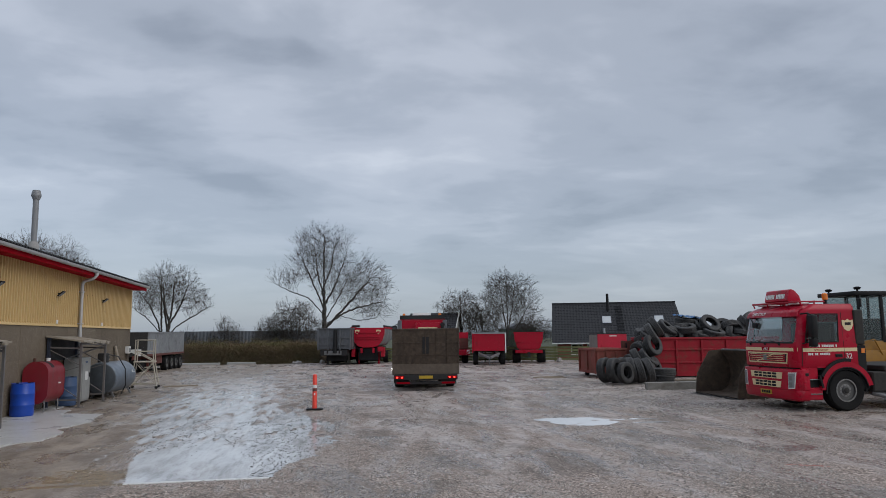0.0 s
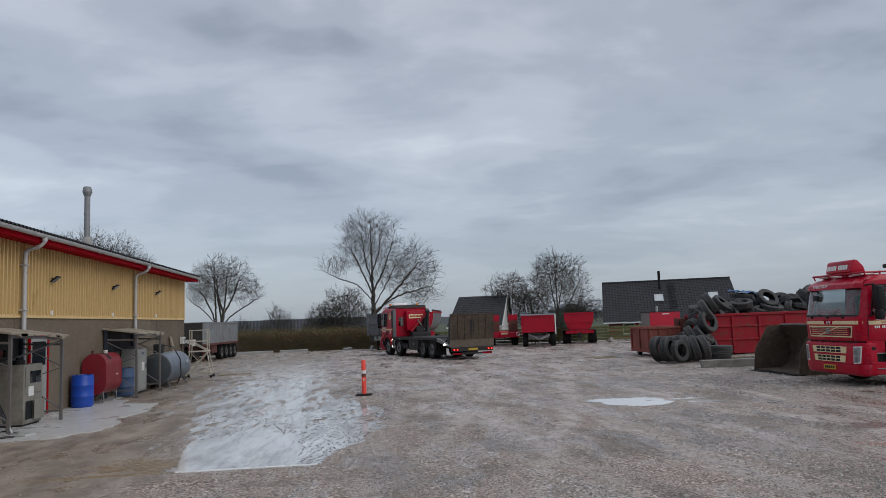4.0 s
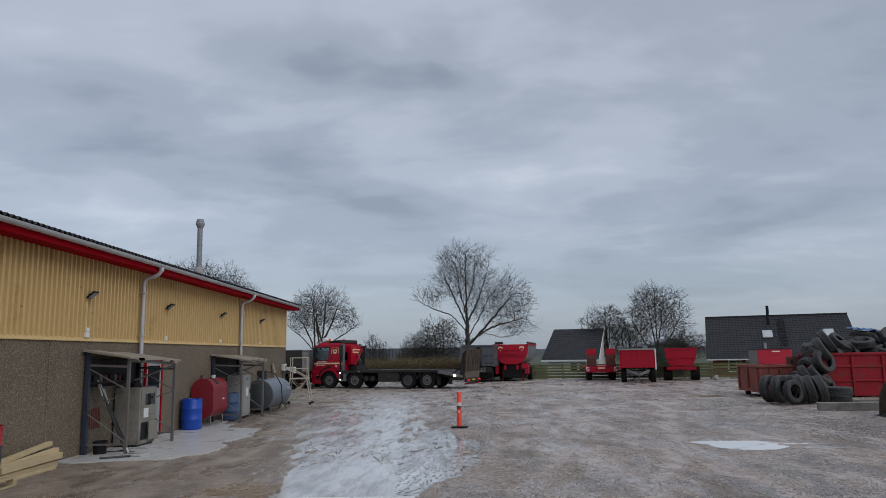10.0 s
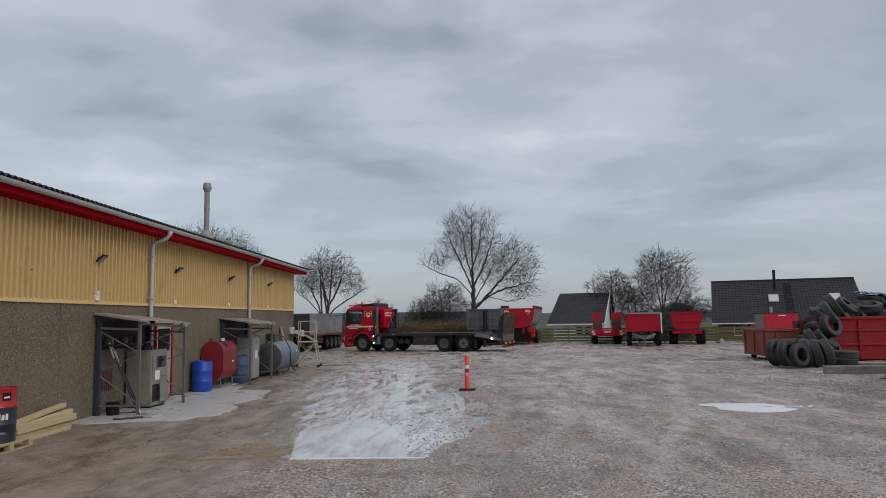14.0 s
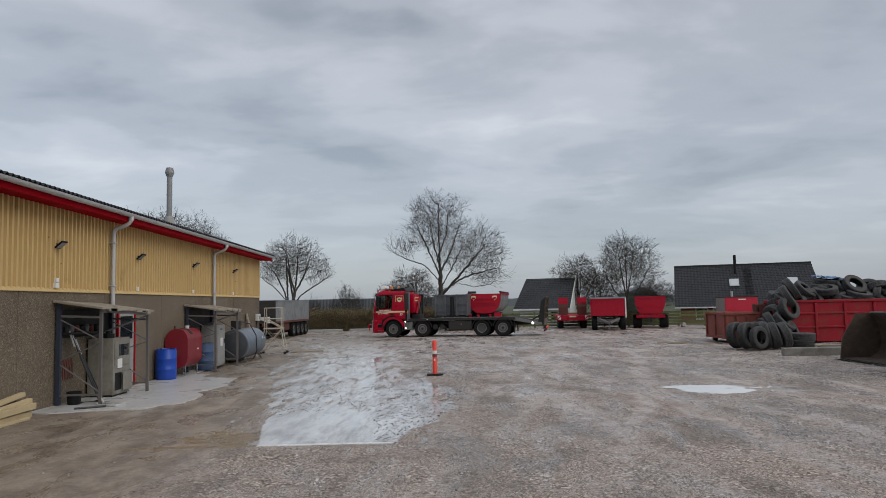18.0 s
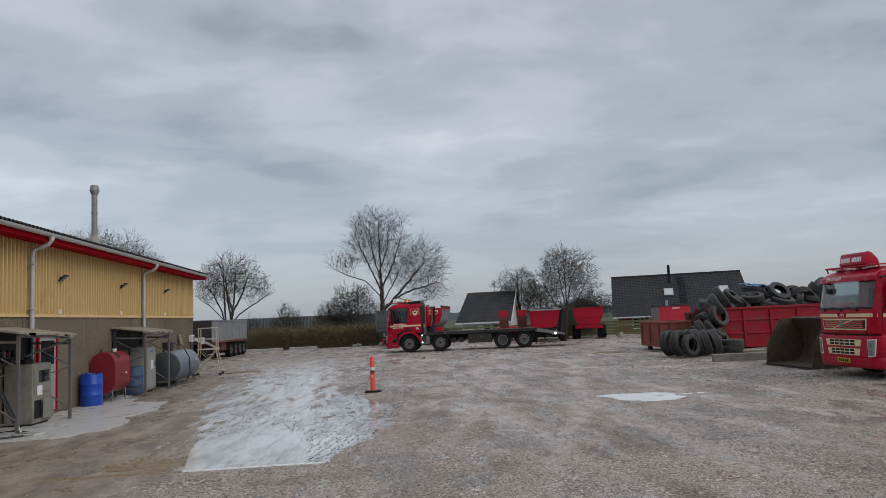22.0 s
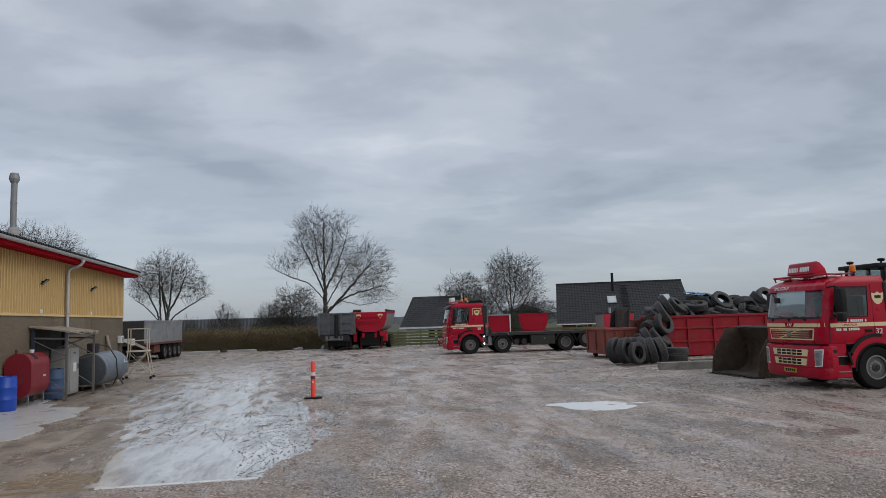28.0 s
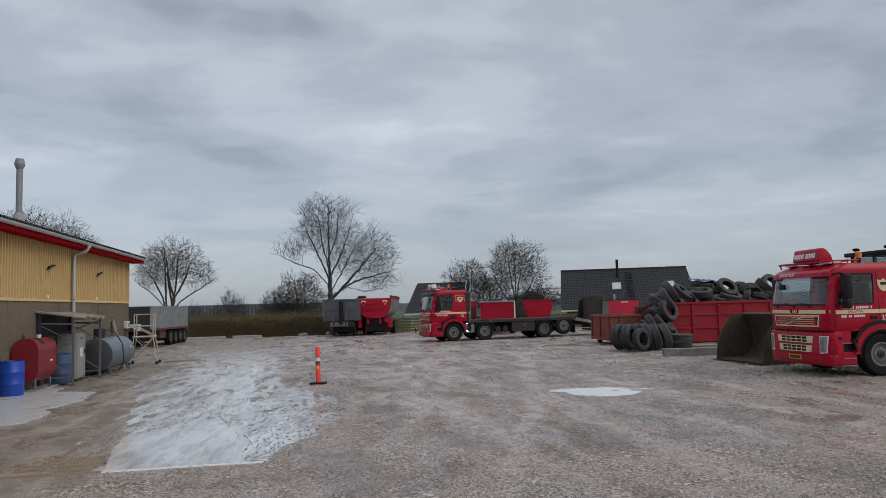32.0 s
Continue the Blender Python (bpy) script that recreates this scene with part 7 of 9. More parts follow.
def build_left():
    # slab at the wall's foot
    M_SLAB = mat("wet_concrete_slab", (0.54, 0.54, 0.53), 0.34, dark=(0.40, 0.39, 0.375), grain=12, blotch=0.9, amount=0.6, bump=0.05, dirt=(0.26, 0.22, 0.18), dirt_amount=0.10)
    rng_ = random.Random(5)
    corners = [(-8.25, 14.85), (-6.5, 15.5), (-5.9, 16.15), (-5.95, 17.4), (-6.3, 18.1), (-6.02, 19.5), (-6.35, 21.35), (-7.5, 21.75), (-7.62, 22.7), (-8.3, 23.0)]
    edge = []
    for (xa, ya), (xb, yb) in zip(corners, corners[1:]):
        for k in range(6):
            f = k / 6
            edge.append((xa + (xb - xa) * f + rng_.uniform(-0.05, 0.05), ya + (yb - ya) * f + rng_.uniform(-0.03, 0.03)))
    bm = BM()
    prism(bm, [(WALL_X, 25.5), (WALL_X, 14.9)] + edge + [(-8.3, 25.5)], -0.06, 0.025, "z")
    single("pavement", bm, M_SLAB, "wet pale concrete slab along the foot of the wall", "slab", kind="structure")
    Z = 0.025
    shelter(16.0, 18.41, 2.12, 2.02, "rusty steel lean-to shelter over a washer cabinet")
    shelter(23.67, 26.04, 2.0, 1.98, "rusty steel lean-to shelter over a grey cabinet")
    # washer cabinet
    c = thing("washer_cabinet", pose(-8.66, 17.3, Z), "dirty beige washer cabinet under the shelter", "cabinet")
    part("body", bevel(box(BM(), 0.0, 0.62, 0.0, 0.9, 0.04, 1.38), 0.03, 2), M_CABINET, c, smooth=True)
    part("door_panel", bevel(box(BM(), 0.622, 0.64, 0.06, 0.84, 0.72, 1.32), 0.01, 1), M_CABINET, c)
    part("window", box(BM(), 0.64, 0.646, 0.25, 0.75, 0.95, 1.22), M_GLASS, c, "dull dark window")
    part("label_sheet", box(BM(), 0.64, 0.645, 0.18, 0.42, 0.66, 0.88), M_WHITE, c, "pale notice")
    part("opening", box(BM(), 0.55, 0.625, 0.10, 0.42, 0.14, 0.55), M_BLACK, c)
    part("hatch", bevel(box(BM(), 0.62, 0.645, 0.46, 0.84, 0.12, 0.56), 0.008, 1), M_CABINET, c, m=pose(0, 0, 0, 0, 0, -6))
    part("knob", rod(BM(), (0.64, 0.6, 1.12), (0.67, 0.6, 1.12), 0.025), M_BLACK, c)
    part("foot", box(BM(), 0.05, 0.58, 0.05, 0.85, 0.0, 0.04), M_DARK, c)
    part("hose_reel", lathe(BM(), [(0.14, 0), (0.14, 0.1), (0.05, 0.1), (0.05, 0.16)], 14, pose(0.35, 0.3, 1.38)), M_BLACK, c)
    # lances leaning on the wall
    for k, y in enumerate((16.22, 16.34, 16.48)):
        l_ = thing("spray_lance", pose(0, y, Z), "black spray lance leaning on the wall", "lance", "lances in the shelter")
        part("tube", rod(BM(), (-7.95 - 0.05 * k, 0.25 + 0.05 * k, 0.03), (-8.58, 0.0, 1.75 - 0.12 * k), 0.018), M_HOSE, l_)
        part("sleeve", rod(BM(), (-8.42, 0.065, 1.25 - 0.1 * k), (-8.53, 0.02, 1.6 - 0.1 * k), 0.024), M_PALE, l_, "pale sleeve")
    h = thing("hose", pose(0, 0, Z), "pale hose coiled on the slab at the post", "hose")
    part("coil", pipe(BM(), [(-7.75, 15.9, 0.02), (-7.5, 15.7, 0.02), (-7.2, 15.65, 0.02), (-7.1, 15.85, 0.02), (-7.35, 15.95, 0.03), (-7.62, 16.0, 0.03), (-7.72, 16.02, 0.2)], 0.025), M_PALE, h, smooth=True)
    part("black_hose", pipe(BM(), [(-8.3, 16.2, 0.03), (-8.0, 16.5, 0.02), (-7.6, 16.2, 0.02), (-7.4, 15.6, 0.02), (-7.9, 15.3, 0.02)], 0.02), M_HOSE, h, smooth=True)
    b = single("bucket", lathe(BM(), [(0.13, 0), (0.16, 0.28), (0.15, 0.28), (0.12, 0.02)], 18), M_BLACK, "black plastic bucket on the slab", "bucket", m=pose(-8.35, 16.15, Z), smooth=True)
    # shelf with fittings on the wall inside
    s_ = thing("wall_shelf", pose(WALL_X, 16.6, 1.55), "cluttered dark shelf on the wall under the shelter", "shelf")
    part("board", box(BM(), 0.0, 0.3, -0.5, 1.2, 0.0, 0.04), M_DARK, s_)
    for k in range(7):
        part("fitting", lathe(BM(), [(0.05, 0), (0.06, 0.12), (0.03, 0.16)], 8, pose(0.15, -0.4 + 0.22 * k, 0.04)), (M_DARK, M_STEEL, M_RUSTRED)[k % 3], s_)
    r = thing("chain_rack", pose(WALL_X, 16.2, 0.5), "rusty chains hung on the wall", "chains")
    for k in range(5):
        part("chain", pipe(BM(), [(0.05, k * 0.1, 0.5), (0.07, k * 0.1 + 0.02, 0.3), (0.06, k * 0.1 + 0.05, 0.05)], 0.02, 6), M_RUSTRED, r)
    # door with red frame behind the shelter
    d = thing("door_1", pose(WALL_X + 0.002, 18.95, 0.05), "grey shed door in a red frame", "door")
    d["kind"] = "structure"
    part("leaf", bevel(box(BM(), 0.0, 0.03, 0.0, 0.9, 0, 1.95), 0.005, 1), M_CABWHITE, d)
    part("pane", box(BM(), 0.03, 0.036, 0.1, 0.8, 1.25, 1.85), M_GLASS, d)
    for y0 in (-0.07, 0.9):
        part("frame", box(BM(), 0.0, 0.05, y0, y0 + 0.07, 0, 2.02), M_FASCIA, d, "red frame")
    part("frame_head", box(BM(), 0.0, 0.05, -0.07, 0.97, 1.96, 2.03), M_FASCIA, d)
    part("door_handle", beam(BM(), (0.05, 0.1, 1.0), (0.05, 0.24, 1.0), 0.025), M_STEEL, d)

    def barrel(x, y, material, label):
        bt = thing("barrel", pose(x, y, Z), label, "barrel", "plastic barrels")
        prof = [(0.27, 0.0), (0.285, 0.02), (0.292, 0.1), (0.292, 0.28), (0.298, 0.29), (0.298, 0.31), (0.292, 0.32), (0.292, 0.58), (0.298, 0.59), (0.298, 0.61), (0.292, 0.62), (0.288, 0.82), (0.275, 0.86), (0.282, 0.865), (0.282, 0.885), (0.26, 0.885), (0.255, 0.87)]
        part("drum", lathe(BM(), prof, 30), material, bt, smooth=True)
        for s in (1, -1):
            part("bung", rod(BM(), (s * 0.15, 0, 0.86), (s * 0.15, 0, 0.90), 0.035), M_BLACK, bt)

    barrel(-8.38, 21.32, M_BLUE, "bright blue plastic barrel on the slab by the wall")
    barrel(-8.28, 24.3, M_OLDBLUE, "faded blue plastic barrel under the shelter")
    # red oil tank
    t = thing("oil_tank", pose(0, 0, 0), "dark red upright oval oil tank on thin legs", "tank")
    w, z0, z1 = 0.335, 0.27, 1.46
    arc = [(math.cos(a) * w, z1 - w + math.sin(a) * w) for a in np.linspace(0, math.pi, 14)] + [(math.cos(a) * w, z0 + w + math.sin(a) * w) for a in np.linspace(math.pi, 2 * math.pi, 14)]
    bm = BM()
    prism(bm, [(-8.32 + u, v) for u, v in arc], 21.95, 23.2, "y")
    part("shell", bm, M_TANKRED, t, "dark red steel shell", smooth=True)
    for y in (21.95, 23.2):
        bm = BM()
        prism(bm, [(-8.32 + u * 1.02, 0.865 + (v - 0.865) * 1.012) for u, v in arc], y - 0.012, y + 0.012, "y")
        part("seam", bm, M_TANKRED, t, smooth=True)
    for y in (22.05, 23.05):
        for x in (-8.1, -8.55):
            part("leg", pipe(BM(), [(x, y, 0.35), (x + 0.02, y, 0.2), (x, y, 0.05)], 0.022), M_STEEL, t)
    part("filler_cap", lathe(BM(), [(0.06, 0), (0.06, 0.05), (0.07, 0.05), (0.07, 0.09)], 12, pose(-8.3, 22.75, 1.45)), M_WHITE, t, "white filler cap")
    part("gauge", lathe(BM(), [(0.04, 0), (0.04, 0.12)], 10, pose(-8.42, 22.1, 1.44)), M_RUSTRED, t)
    part("strap", prism(BM(), [(-8.32 + u * 1.015, 0.865 + (v - 0.865) * 1.01) for u, v in arc[2:9]] + [(-8.32 + u * 0.99, 0.865 + (v - 0.865) * 0.99) for u, v in arc[8:1:-1]], 22.3, 22.5, "y"), M_DARK, t)
    part("scuff", box(BM(), -7.987, -7.982, 22.75, 22.92, 0.80, 0.84), M_WHITE, t)
    # grey cabinet
    c = thing("fuel_cabinet", pose(-8.68, 25.1, Z), "pale grey steel cabinet under the shelter", "cabinet")
    part("body", bevel(box(BM(), 0.0, 0.56, 0.0, 0.85, 0.04, 1.46), 0.03, 2), M_CABWHITE, c, smooth=True)
    part("door_panel", bevel(box(BM(), 0.562, 0.578, 0.05, 0.80, 0.1, 1.40), 0.01, 1), M_CABWHITE, c)
    part("notice", box(BM(), 0.579, 0.583, 0.3, 0.55, 0.72, 1.0), M_WHITE, c, "white notice")
    part("sticker", box(BM(), 0.579, 0.583, 0.3, 0.5, 1.28, 1.33), M_OLDBLUE, c)
    part("handle", box(BM(), 0.58, 0.6, 0.68, 0.71, 0.8, 0.95), M_BLACK, c)
    part("plinth", box(BM(), 0.04, 0.52, 0.04, 0.81, 0.0, 0.04), M_DARK, c)
    # blue-grey cylinder tank
    t = thing("fuel_tank", pose(-8.12, 0, 0.70), "blue-grey cylindrical fuel tank lying on steel legs", "tank")
    q = pose(0, 0, 0, -90, 0, 0)
    part("shell", lathe(BM(), [(0.50, 27.0), (0.555, 27.06), (0.56, 27.12), (0.56, 29.45), (0.54, 29.55), (0.40, 29.68), (0.2, 29.74)], 36, q), M_TANKGREY, t, smooth=True)
    for s in (-1, 1):
        for y in (27.4, 29.5):
            part("leg", beam(BM(), (s * 0.25, y, -0.45), (s * 0.38, y, -0.69), 0.06), M_STEEL, t)
    # near end plate, darker than the shell
    part("end_cap", lathe(BM(), [(0.49, 26.93), (0.53, 26.95), (0.54, 26.995), (0.30, 26.998)], 36, q), mat("dark_tank_end", (0.055, 0.065, 0.075), 0.55, dark=(0.03, 0.034, 0.038), grain=8, amount=0.5, bump=0.03), t, "dark end plate", smooth=True)
    part("pump", bevel(box(BM(), -0.16, 0.14, 27.15, 27.5, 0.54, 0.88), 0.04, 2), M_DARK, t, "dark pump on top", smooth=True)
    part("pump_motor", rod(BM(), (0.0, 27.5, 0.72), (0.0, 27.75, 0.72), 0.09), M_DARK, t)
    part("hose", pipe(BM(), [(0.1, 27.3, 0.85), (0.45, 27.5, 0.75), (0.62, 27.8, 0.3), (0.60, 28.0, -0.3), (0.45, 28.0, -0.62)], 0.02), M_HOSE, t, smooth=True)
    part("marking", box(BM(), 0.535, 0.545, 29.0, 29.08, 0.02, 0.22), M_WHITE, t, "white mark")
    for k in range(3):
        part("marking", box(BM(), 0.535, 0.545, 29.14 + k * 0.09, 29.20 + k * 0.09, 0.06, 0.14), M_WHITE, t)
    # leaning plank
    single("plank", bevel(box(BM(), -0.03, 0.03, -0.1, 0.1, 0, 1.85), 0.01, 1), M_OLDWOOD, "weathered plank leaning on the wall", "plank", m=pose(-8.25, 30.6, 0.0, 0, -13, 0))
    # floodlight on a stand at the corner
    t = thing("wall_light", pose(WALL_X, 32.3, 0), "white box with a flared lamp head on the wall", "lamp")
    part("box", bevel(box(BM(), 0.0, 0.16, -0.17, 0.17, 1.46, 1.76), 0.02, 1), M_WHITE, t)
    part("lid", box(BM(), 0.16, 0.165, -0.12, 0.12, 1.52, 1.70), M_CABWHITE, t, "grey lid")
    part("head", prism(BM(), [(0.16, 1.62), (0.16, 1.50), (0.50, 1.34), (0.50, 1.62)], 0.16, 0.50, "y"), M_WHITE, t, "white flared head")
    part("arm", beam(BM(), (0.0, 0.3, 1.72), (0.62, 0.34, 1.70), 0.05), M_DARK, t)
    part("cable", rod(BM(), (0.02, 0.0, 0.05), (0.02, 0.0, 1.46), 0.012, n=6), M_DARK, t)
    # rolling steps
    t = thing("rolling_steps", pose(-7.85, 32.0, 0, 0, 0, 6), "beige steel rolling access steps with guard rails", "steps")
    for x in (-0.42, 0.42):
        for y in (-0.35, 0.35):
            part("leg", rod(BM(), (x * 1.25, y * 1.25, 0.08), (x * 0.85, y * 0.85, 1.12), 0.025), M_BEIGE, t)
            part("guard_post", rod(BM(), (x * 0.85, y * 0.85, 1.12), (x * 0.85, y * 0.85, 2.02), 0.022), M_BEIGE, t)
            part("castor", rod(BM(), (x * 1.25, y * 1.25 - 0.03, 0.06), (x * 1.25, y * 1.25 + 0.03, 0.06), 0.06, n=12), M_BLACK, t)
    for y in (-0.30, 0.30):
        for z in (1.55, 2.02):
            part("guard_rail", rod(BM(), (-0.36, y, z), (0.36, y, z), 0.02), M_BEIGE, t)
        part("side_stringer", beam(BM(), (-0.5, y, 0.1), (0.36, y, 1.1), 0.05, 0.03), M_BEIGE, t)
        part("cross_brace", rod(BM(), (0.5, y, 0.15), (-0.3, y, 1.05), 0.014), M_BEIGE, t)
        part("diagonal", rod(BM(), (-0.36, y, 1.55), (0.36, y, 1.14), 0.018), M_BEIGE, t)
        part("base_rail", rod(BM(), (-0.52, y * 1.2, 0.2), (0.52, y * 1.2, 0.2), 0.018), M_BEIGE, t)
    for x in (-0.36, 0.36):
        part("end_rail", rod(BM(), (x, -0.3, 2.02), (x, 0.3, 2.02), 0.02), M_BEIGE, t)
    part("platform", bevel(box(BM(), -0.42, 0.42, -0.34, 0.34, 1.09, 1.14), 0.01, 1), M_BEIGE, t)
    for k in range(4):
        part("tread", box(BM(), -0.52 + k * 0.18, -0.36 + k * 0.18, -0.3, 0.3, 0.24 + k * 0.21, 0.27 + k * 0.21), M_BEIGE, t)
    for x, y, L, rz in ((-7.2, 32.6, 1.4, 10), (-7.0, 33.0, 1.1, -5)):
        single("plank", bevel(box(BM(), 0, L, 0, 0.2, 0.0, 0.05), 0.008, 1), M_OLDWOOD, "weathered plank lying behind the steps", "plank", "loose planks", m=pose(x, y, 0.0, 0, 0, rz))
    # drum on a pallet
    p = thing("pallet", pose(-8.18, 11.85, 0.0, 0, 0, 4), "new pale wooden pallet on the gravel", "pallet")
    for k in range(7):
        part("deck_board", box(BM(), -0.4 + k * 0.118, -0.4 + k * 0.118 + 0.09, -0.6, 0.6, 0.122, 0.142), M_TIMBER, p)
    for y in (-0.55, 0.0, 0.55):
        part("cross_board", box(BM(), -0.4, 0.4, y - 0.05, y + 0.05, 0.10, 0.122), M_TIMBER, p)
        for x in (-0.35, 0.0, 0.35):
            part("block", box(BM(), x - 0.05, x + 0.05, y - 0.06, y + 0.06, 0.02, 0.10), M_TIMBER, p)
    for x in (-0.35, 0.0, 0.35):
        part("bottom_board", box(BM(), x - 0.05, x + 0.05, -0.6, 0.6, 0.0, 0.02), M_TIMBER, p)
    M_NAVY = mat("drum_navy", (0.018, 0.022, 0.038), 0.35, grain=6, amount=0.3, bump=0.02)
    M_DRUMRED = mat("drum_red", (0.42, 0.015, 0.02), 0.35, grain=6, amount=0.3, bump=0.02)
    d = thing("oil_drum", pose(-8.14, 11.98, 0.146), "steel oil drum, red above and dark blue below", "drum")
    r_ = 0.29
    part("lower_shell", lathe(BM(), [(r_, 0), (r_ + 0.006, 0.01), (r_, 0.03), (r_, 0.28), (r_ + 0.008, 0.295), (r_, 0.31), (r_, 0.56)], 36), M_NAVY, d, "dark blue shell", smooth=True)
    part("upper_shell", lathe(BM(), [(r_, 0.56), (r_ + 0.008, 0.575), (r_, 0.59), (r_, 0.84), (r_ + 0.008, 0.86), (r_ + 0.008, 0.88), (r_ - 0.01, 0.88), (r_ - 0.012, 0.865)], 36), M_DRUMRED, d, "red shell", smooth=True)

    def on_drum(name, a, z, w, h, material, label="", lift=0.004):
        bm = BM()
        n = 6
        rr = r_ + lift
        vs = []
        for i in range(n + 1):
            ang = a + (i / n - 0.5) * w / rr
            vs.append((bm.verts.new((rr * math.cos(ang), rr * math.sin(ang), z)), bm.verts.new((rr * math.cos(ang), rr * math.sin(ang), z + h))))
        for (p0, p1), (q0, q1) in zip(vs, vs[1:]):
            bm.faces.new((p0, q0, q1, p1))
        return part(name, bm, material, d, label)

    face = -math.pi / 2 + 0.55
    on_drum("sticker", face - 0.55, 0.66, 0.22, 0.17, M_WHITE, "white sheet")
    on_drum("emblem", face + 0.55, 0.68, 0.14, 0.13, M_BLACK, "dark round emblem")
    on_drum("emblem_bar", face + 0.55, 0.72, 0.09, 0.03, M_WHITE, "", 0.007)
    for k in range(6):
        on_drum("letter_bar", face - 0.42 + k * 0.2, 0.37, 0.042, 0.10 if k % 2 else 0.085, M_WHITE, "")
    # legend in small letters
    cu = bpy.data.curves.new("legend", "FONT")
    cu.body, cu.size, cu.extrude, cu.align_x = "Swiss Quality", 0.062, 0.001, "CENTER"
    tmp = bpy.data.objects.new("legend", cu)
    me = bpy.data.meshes.new_from_object(tmp)
    bpy.data.objects.remove(tmp)
    for v in me.vertices:
        x, z = v.co.x, v.co.y
        a = face + x / r_
        v.co = ((r_ + 0.004) * math.cos(a), (r_ + 0.004) * math.sin(a), 0.14 + z)
    me.materials.append(M_WHITE)
    ob = new("legend", me)
    ob.parent = d
    # pile of new timber
    for k, (x, y, z, L, rz, tilt, w, h) in enumerate(((-8.26, 12.75, 0.0, 1.5, 2, 0, 0.12, 0.05), (-8.42, 12.6, 0.0, 2.0, 3, 0, 0.16, 0.12), (-8.62, 12.5, 0.0, 1.95, 2, 0, 0.14, 0.10), (-8.34, 12.7, 0.13, 1.95, 2, 0.6, 0.10, 0.12), (-8.50, 12.7, 0.13, 2.0, 1, 3.5, 0.12, 0.10), (-8.64, 12.75, 0.20, 1.9, 0, 6.0, 0.12, 0.08))):
        single("timber", bevel(box(BM(), 0, w, 0, L, 0, h), 0.006, 1), M_TIMBER, "new pale sawn timber in a pile by the wall", "timber", "timber pile", m=pose(x, y, z, tilt, 0, rz))


build_left()


def build_bollard():
    t = thing("bollard", pose(-0.52, 21.15, 0.0), "orange-red plastic bollard with white bands on a black foot", "bollard")
    M_BOL = mat("bollard_orange", (0.86, 0.075, 0.05), 0.45, dark=(0.62, 0.05, 0.025), grain=8, amount=0.3, bump=0.02)
    part("post", lathe(BM(), [(0.07, 0.05), (0.066, 0.10), (0.06, 0.97), (0.05, 1.0), (0.02, 1.01)], 20), M_BOL, t, smooth=True)
    part("reflective_band", lathe(BM(), [(0.0655, 0.62), (0.0655, 0.71)], 20), M_WHITE, t, "white reflective band", smooth=True)
    part("dirty_band", lathe(BM(), [(0.0655, 0.53), (0.0655, 0.615)], 20), M_RUSTRED, t, "grubby dark band", smooth=True)
    part("scuff", box(BM(), -0.02, 0.015, -0.067, -0.06, 0.42, 0.48), M_WHITE, t)
    part("foot", bevel(box(BM(), -0.24, 0.24, -0.13, 0.13, 0.0, 0.05), 0.022, 2), M_BLACK, t, "black rubber foot", smooth=True)


build_bollard()


# ---- beyond the yard: fence, hedge, houses, trees ----
M_FENCE = mat("green_stained_fence", (0.145, 0.16, 0.062), 0.8, dark=(0.075, 0.083, 0.036), grain=6, amount=0.6, bump=0.1, rand=0.2)
M_TILE = mat("black_roof_tile", (0.022, 0.023, 0.026), 0.65, spec=0.25, dark=(0.036, 0.036, 0.038), grain=5, amount=0.6, bump=0.15, island=0.06)
M_BRICK = mat("red_brick", (0.24, 0.055, 0.04), 0.85, dark=(0.16, 0.04, 0.03), grain=14, amount=0.6, bump=0.1)
M_BARK = mat("bark", (0.072, 0.064, 0.055), 0.9, dark=(0.045, 0.04, 0.035), grain=4, amount=0.5, bump=0.2)
M_TWIG = mat("twigs", (0.065, 0.057, 0.05), 0.9, spec=0.2, dark=(0.04, 0.035, 0.03), grain=5, amount=0.4, bump=0.0)
M_FARSHED = mat("far_shed_grey", (0.072, 0.082, 0.094), 0.7, dark=(0.05, 0.056, 0.064), grain=2, amount=0.5, bump=0.02)
M_HEDGE = mat("winter_hedge", (0.178, 0.125, 0.076), 0.9, spec=0.2, dark=(0.106, 0.074, 0.048), grain=3, amount=0.6, bump=0.0, island=0.45)
M_HEDGEG = mat("green_hedge", (0.134, 0.125, 0.052), 0.85, spec=0.2, dark=(0.087, 0.080, 0.036), grain=3, amount=0.6, bump=0.0, island=0.4)


def build_fence():
    pts = [(2.2, 58.0), (4.9, 57.3), (11.8, 55.5), (18.8, 53.6), (26.0, 51.7)]
    f = thing("fence", pose(0, 0, 0), "green-stained horizontal board fence at the end of the yard", "fence")
    for (xa, ya), (xb, yb) in zip(pts, pts[1:]):
        n = max(1, round(math.hypot(xb - xa, yb - ya) / 1.8))
        for k in range(n):
            p = Vector((xa + (xb - xa) * k / n, ya + (yb - ya) * k / n, 0))
            q = Vector((xa + (xb - xa) * (k + 1) / n, ya + (yb - ya) * (k + 1) / n, 0))
            part("post", box(BM(), p.x - 0.05, p.x + 0.05, p.y - 0.05, p.y + 0.05, -0.1, 1.2), M_FENCE, f)
            for z in (0.10, 0.32, 0.54, 0.76, 0.98):
                part("board", beam(BM(), p + Vector((0, -0.06, z + 0.08)), q + Vector((0, -0.06, z + 0.08)), 0.03, 0.16), M_FENCE, f)


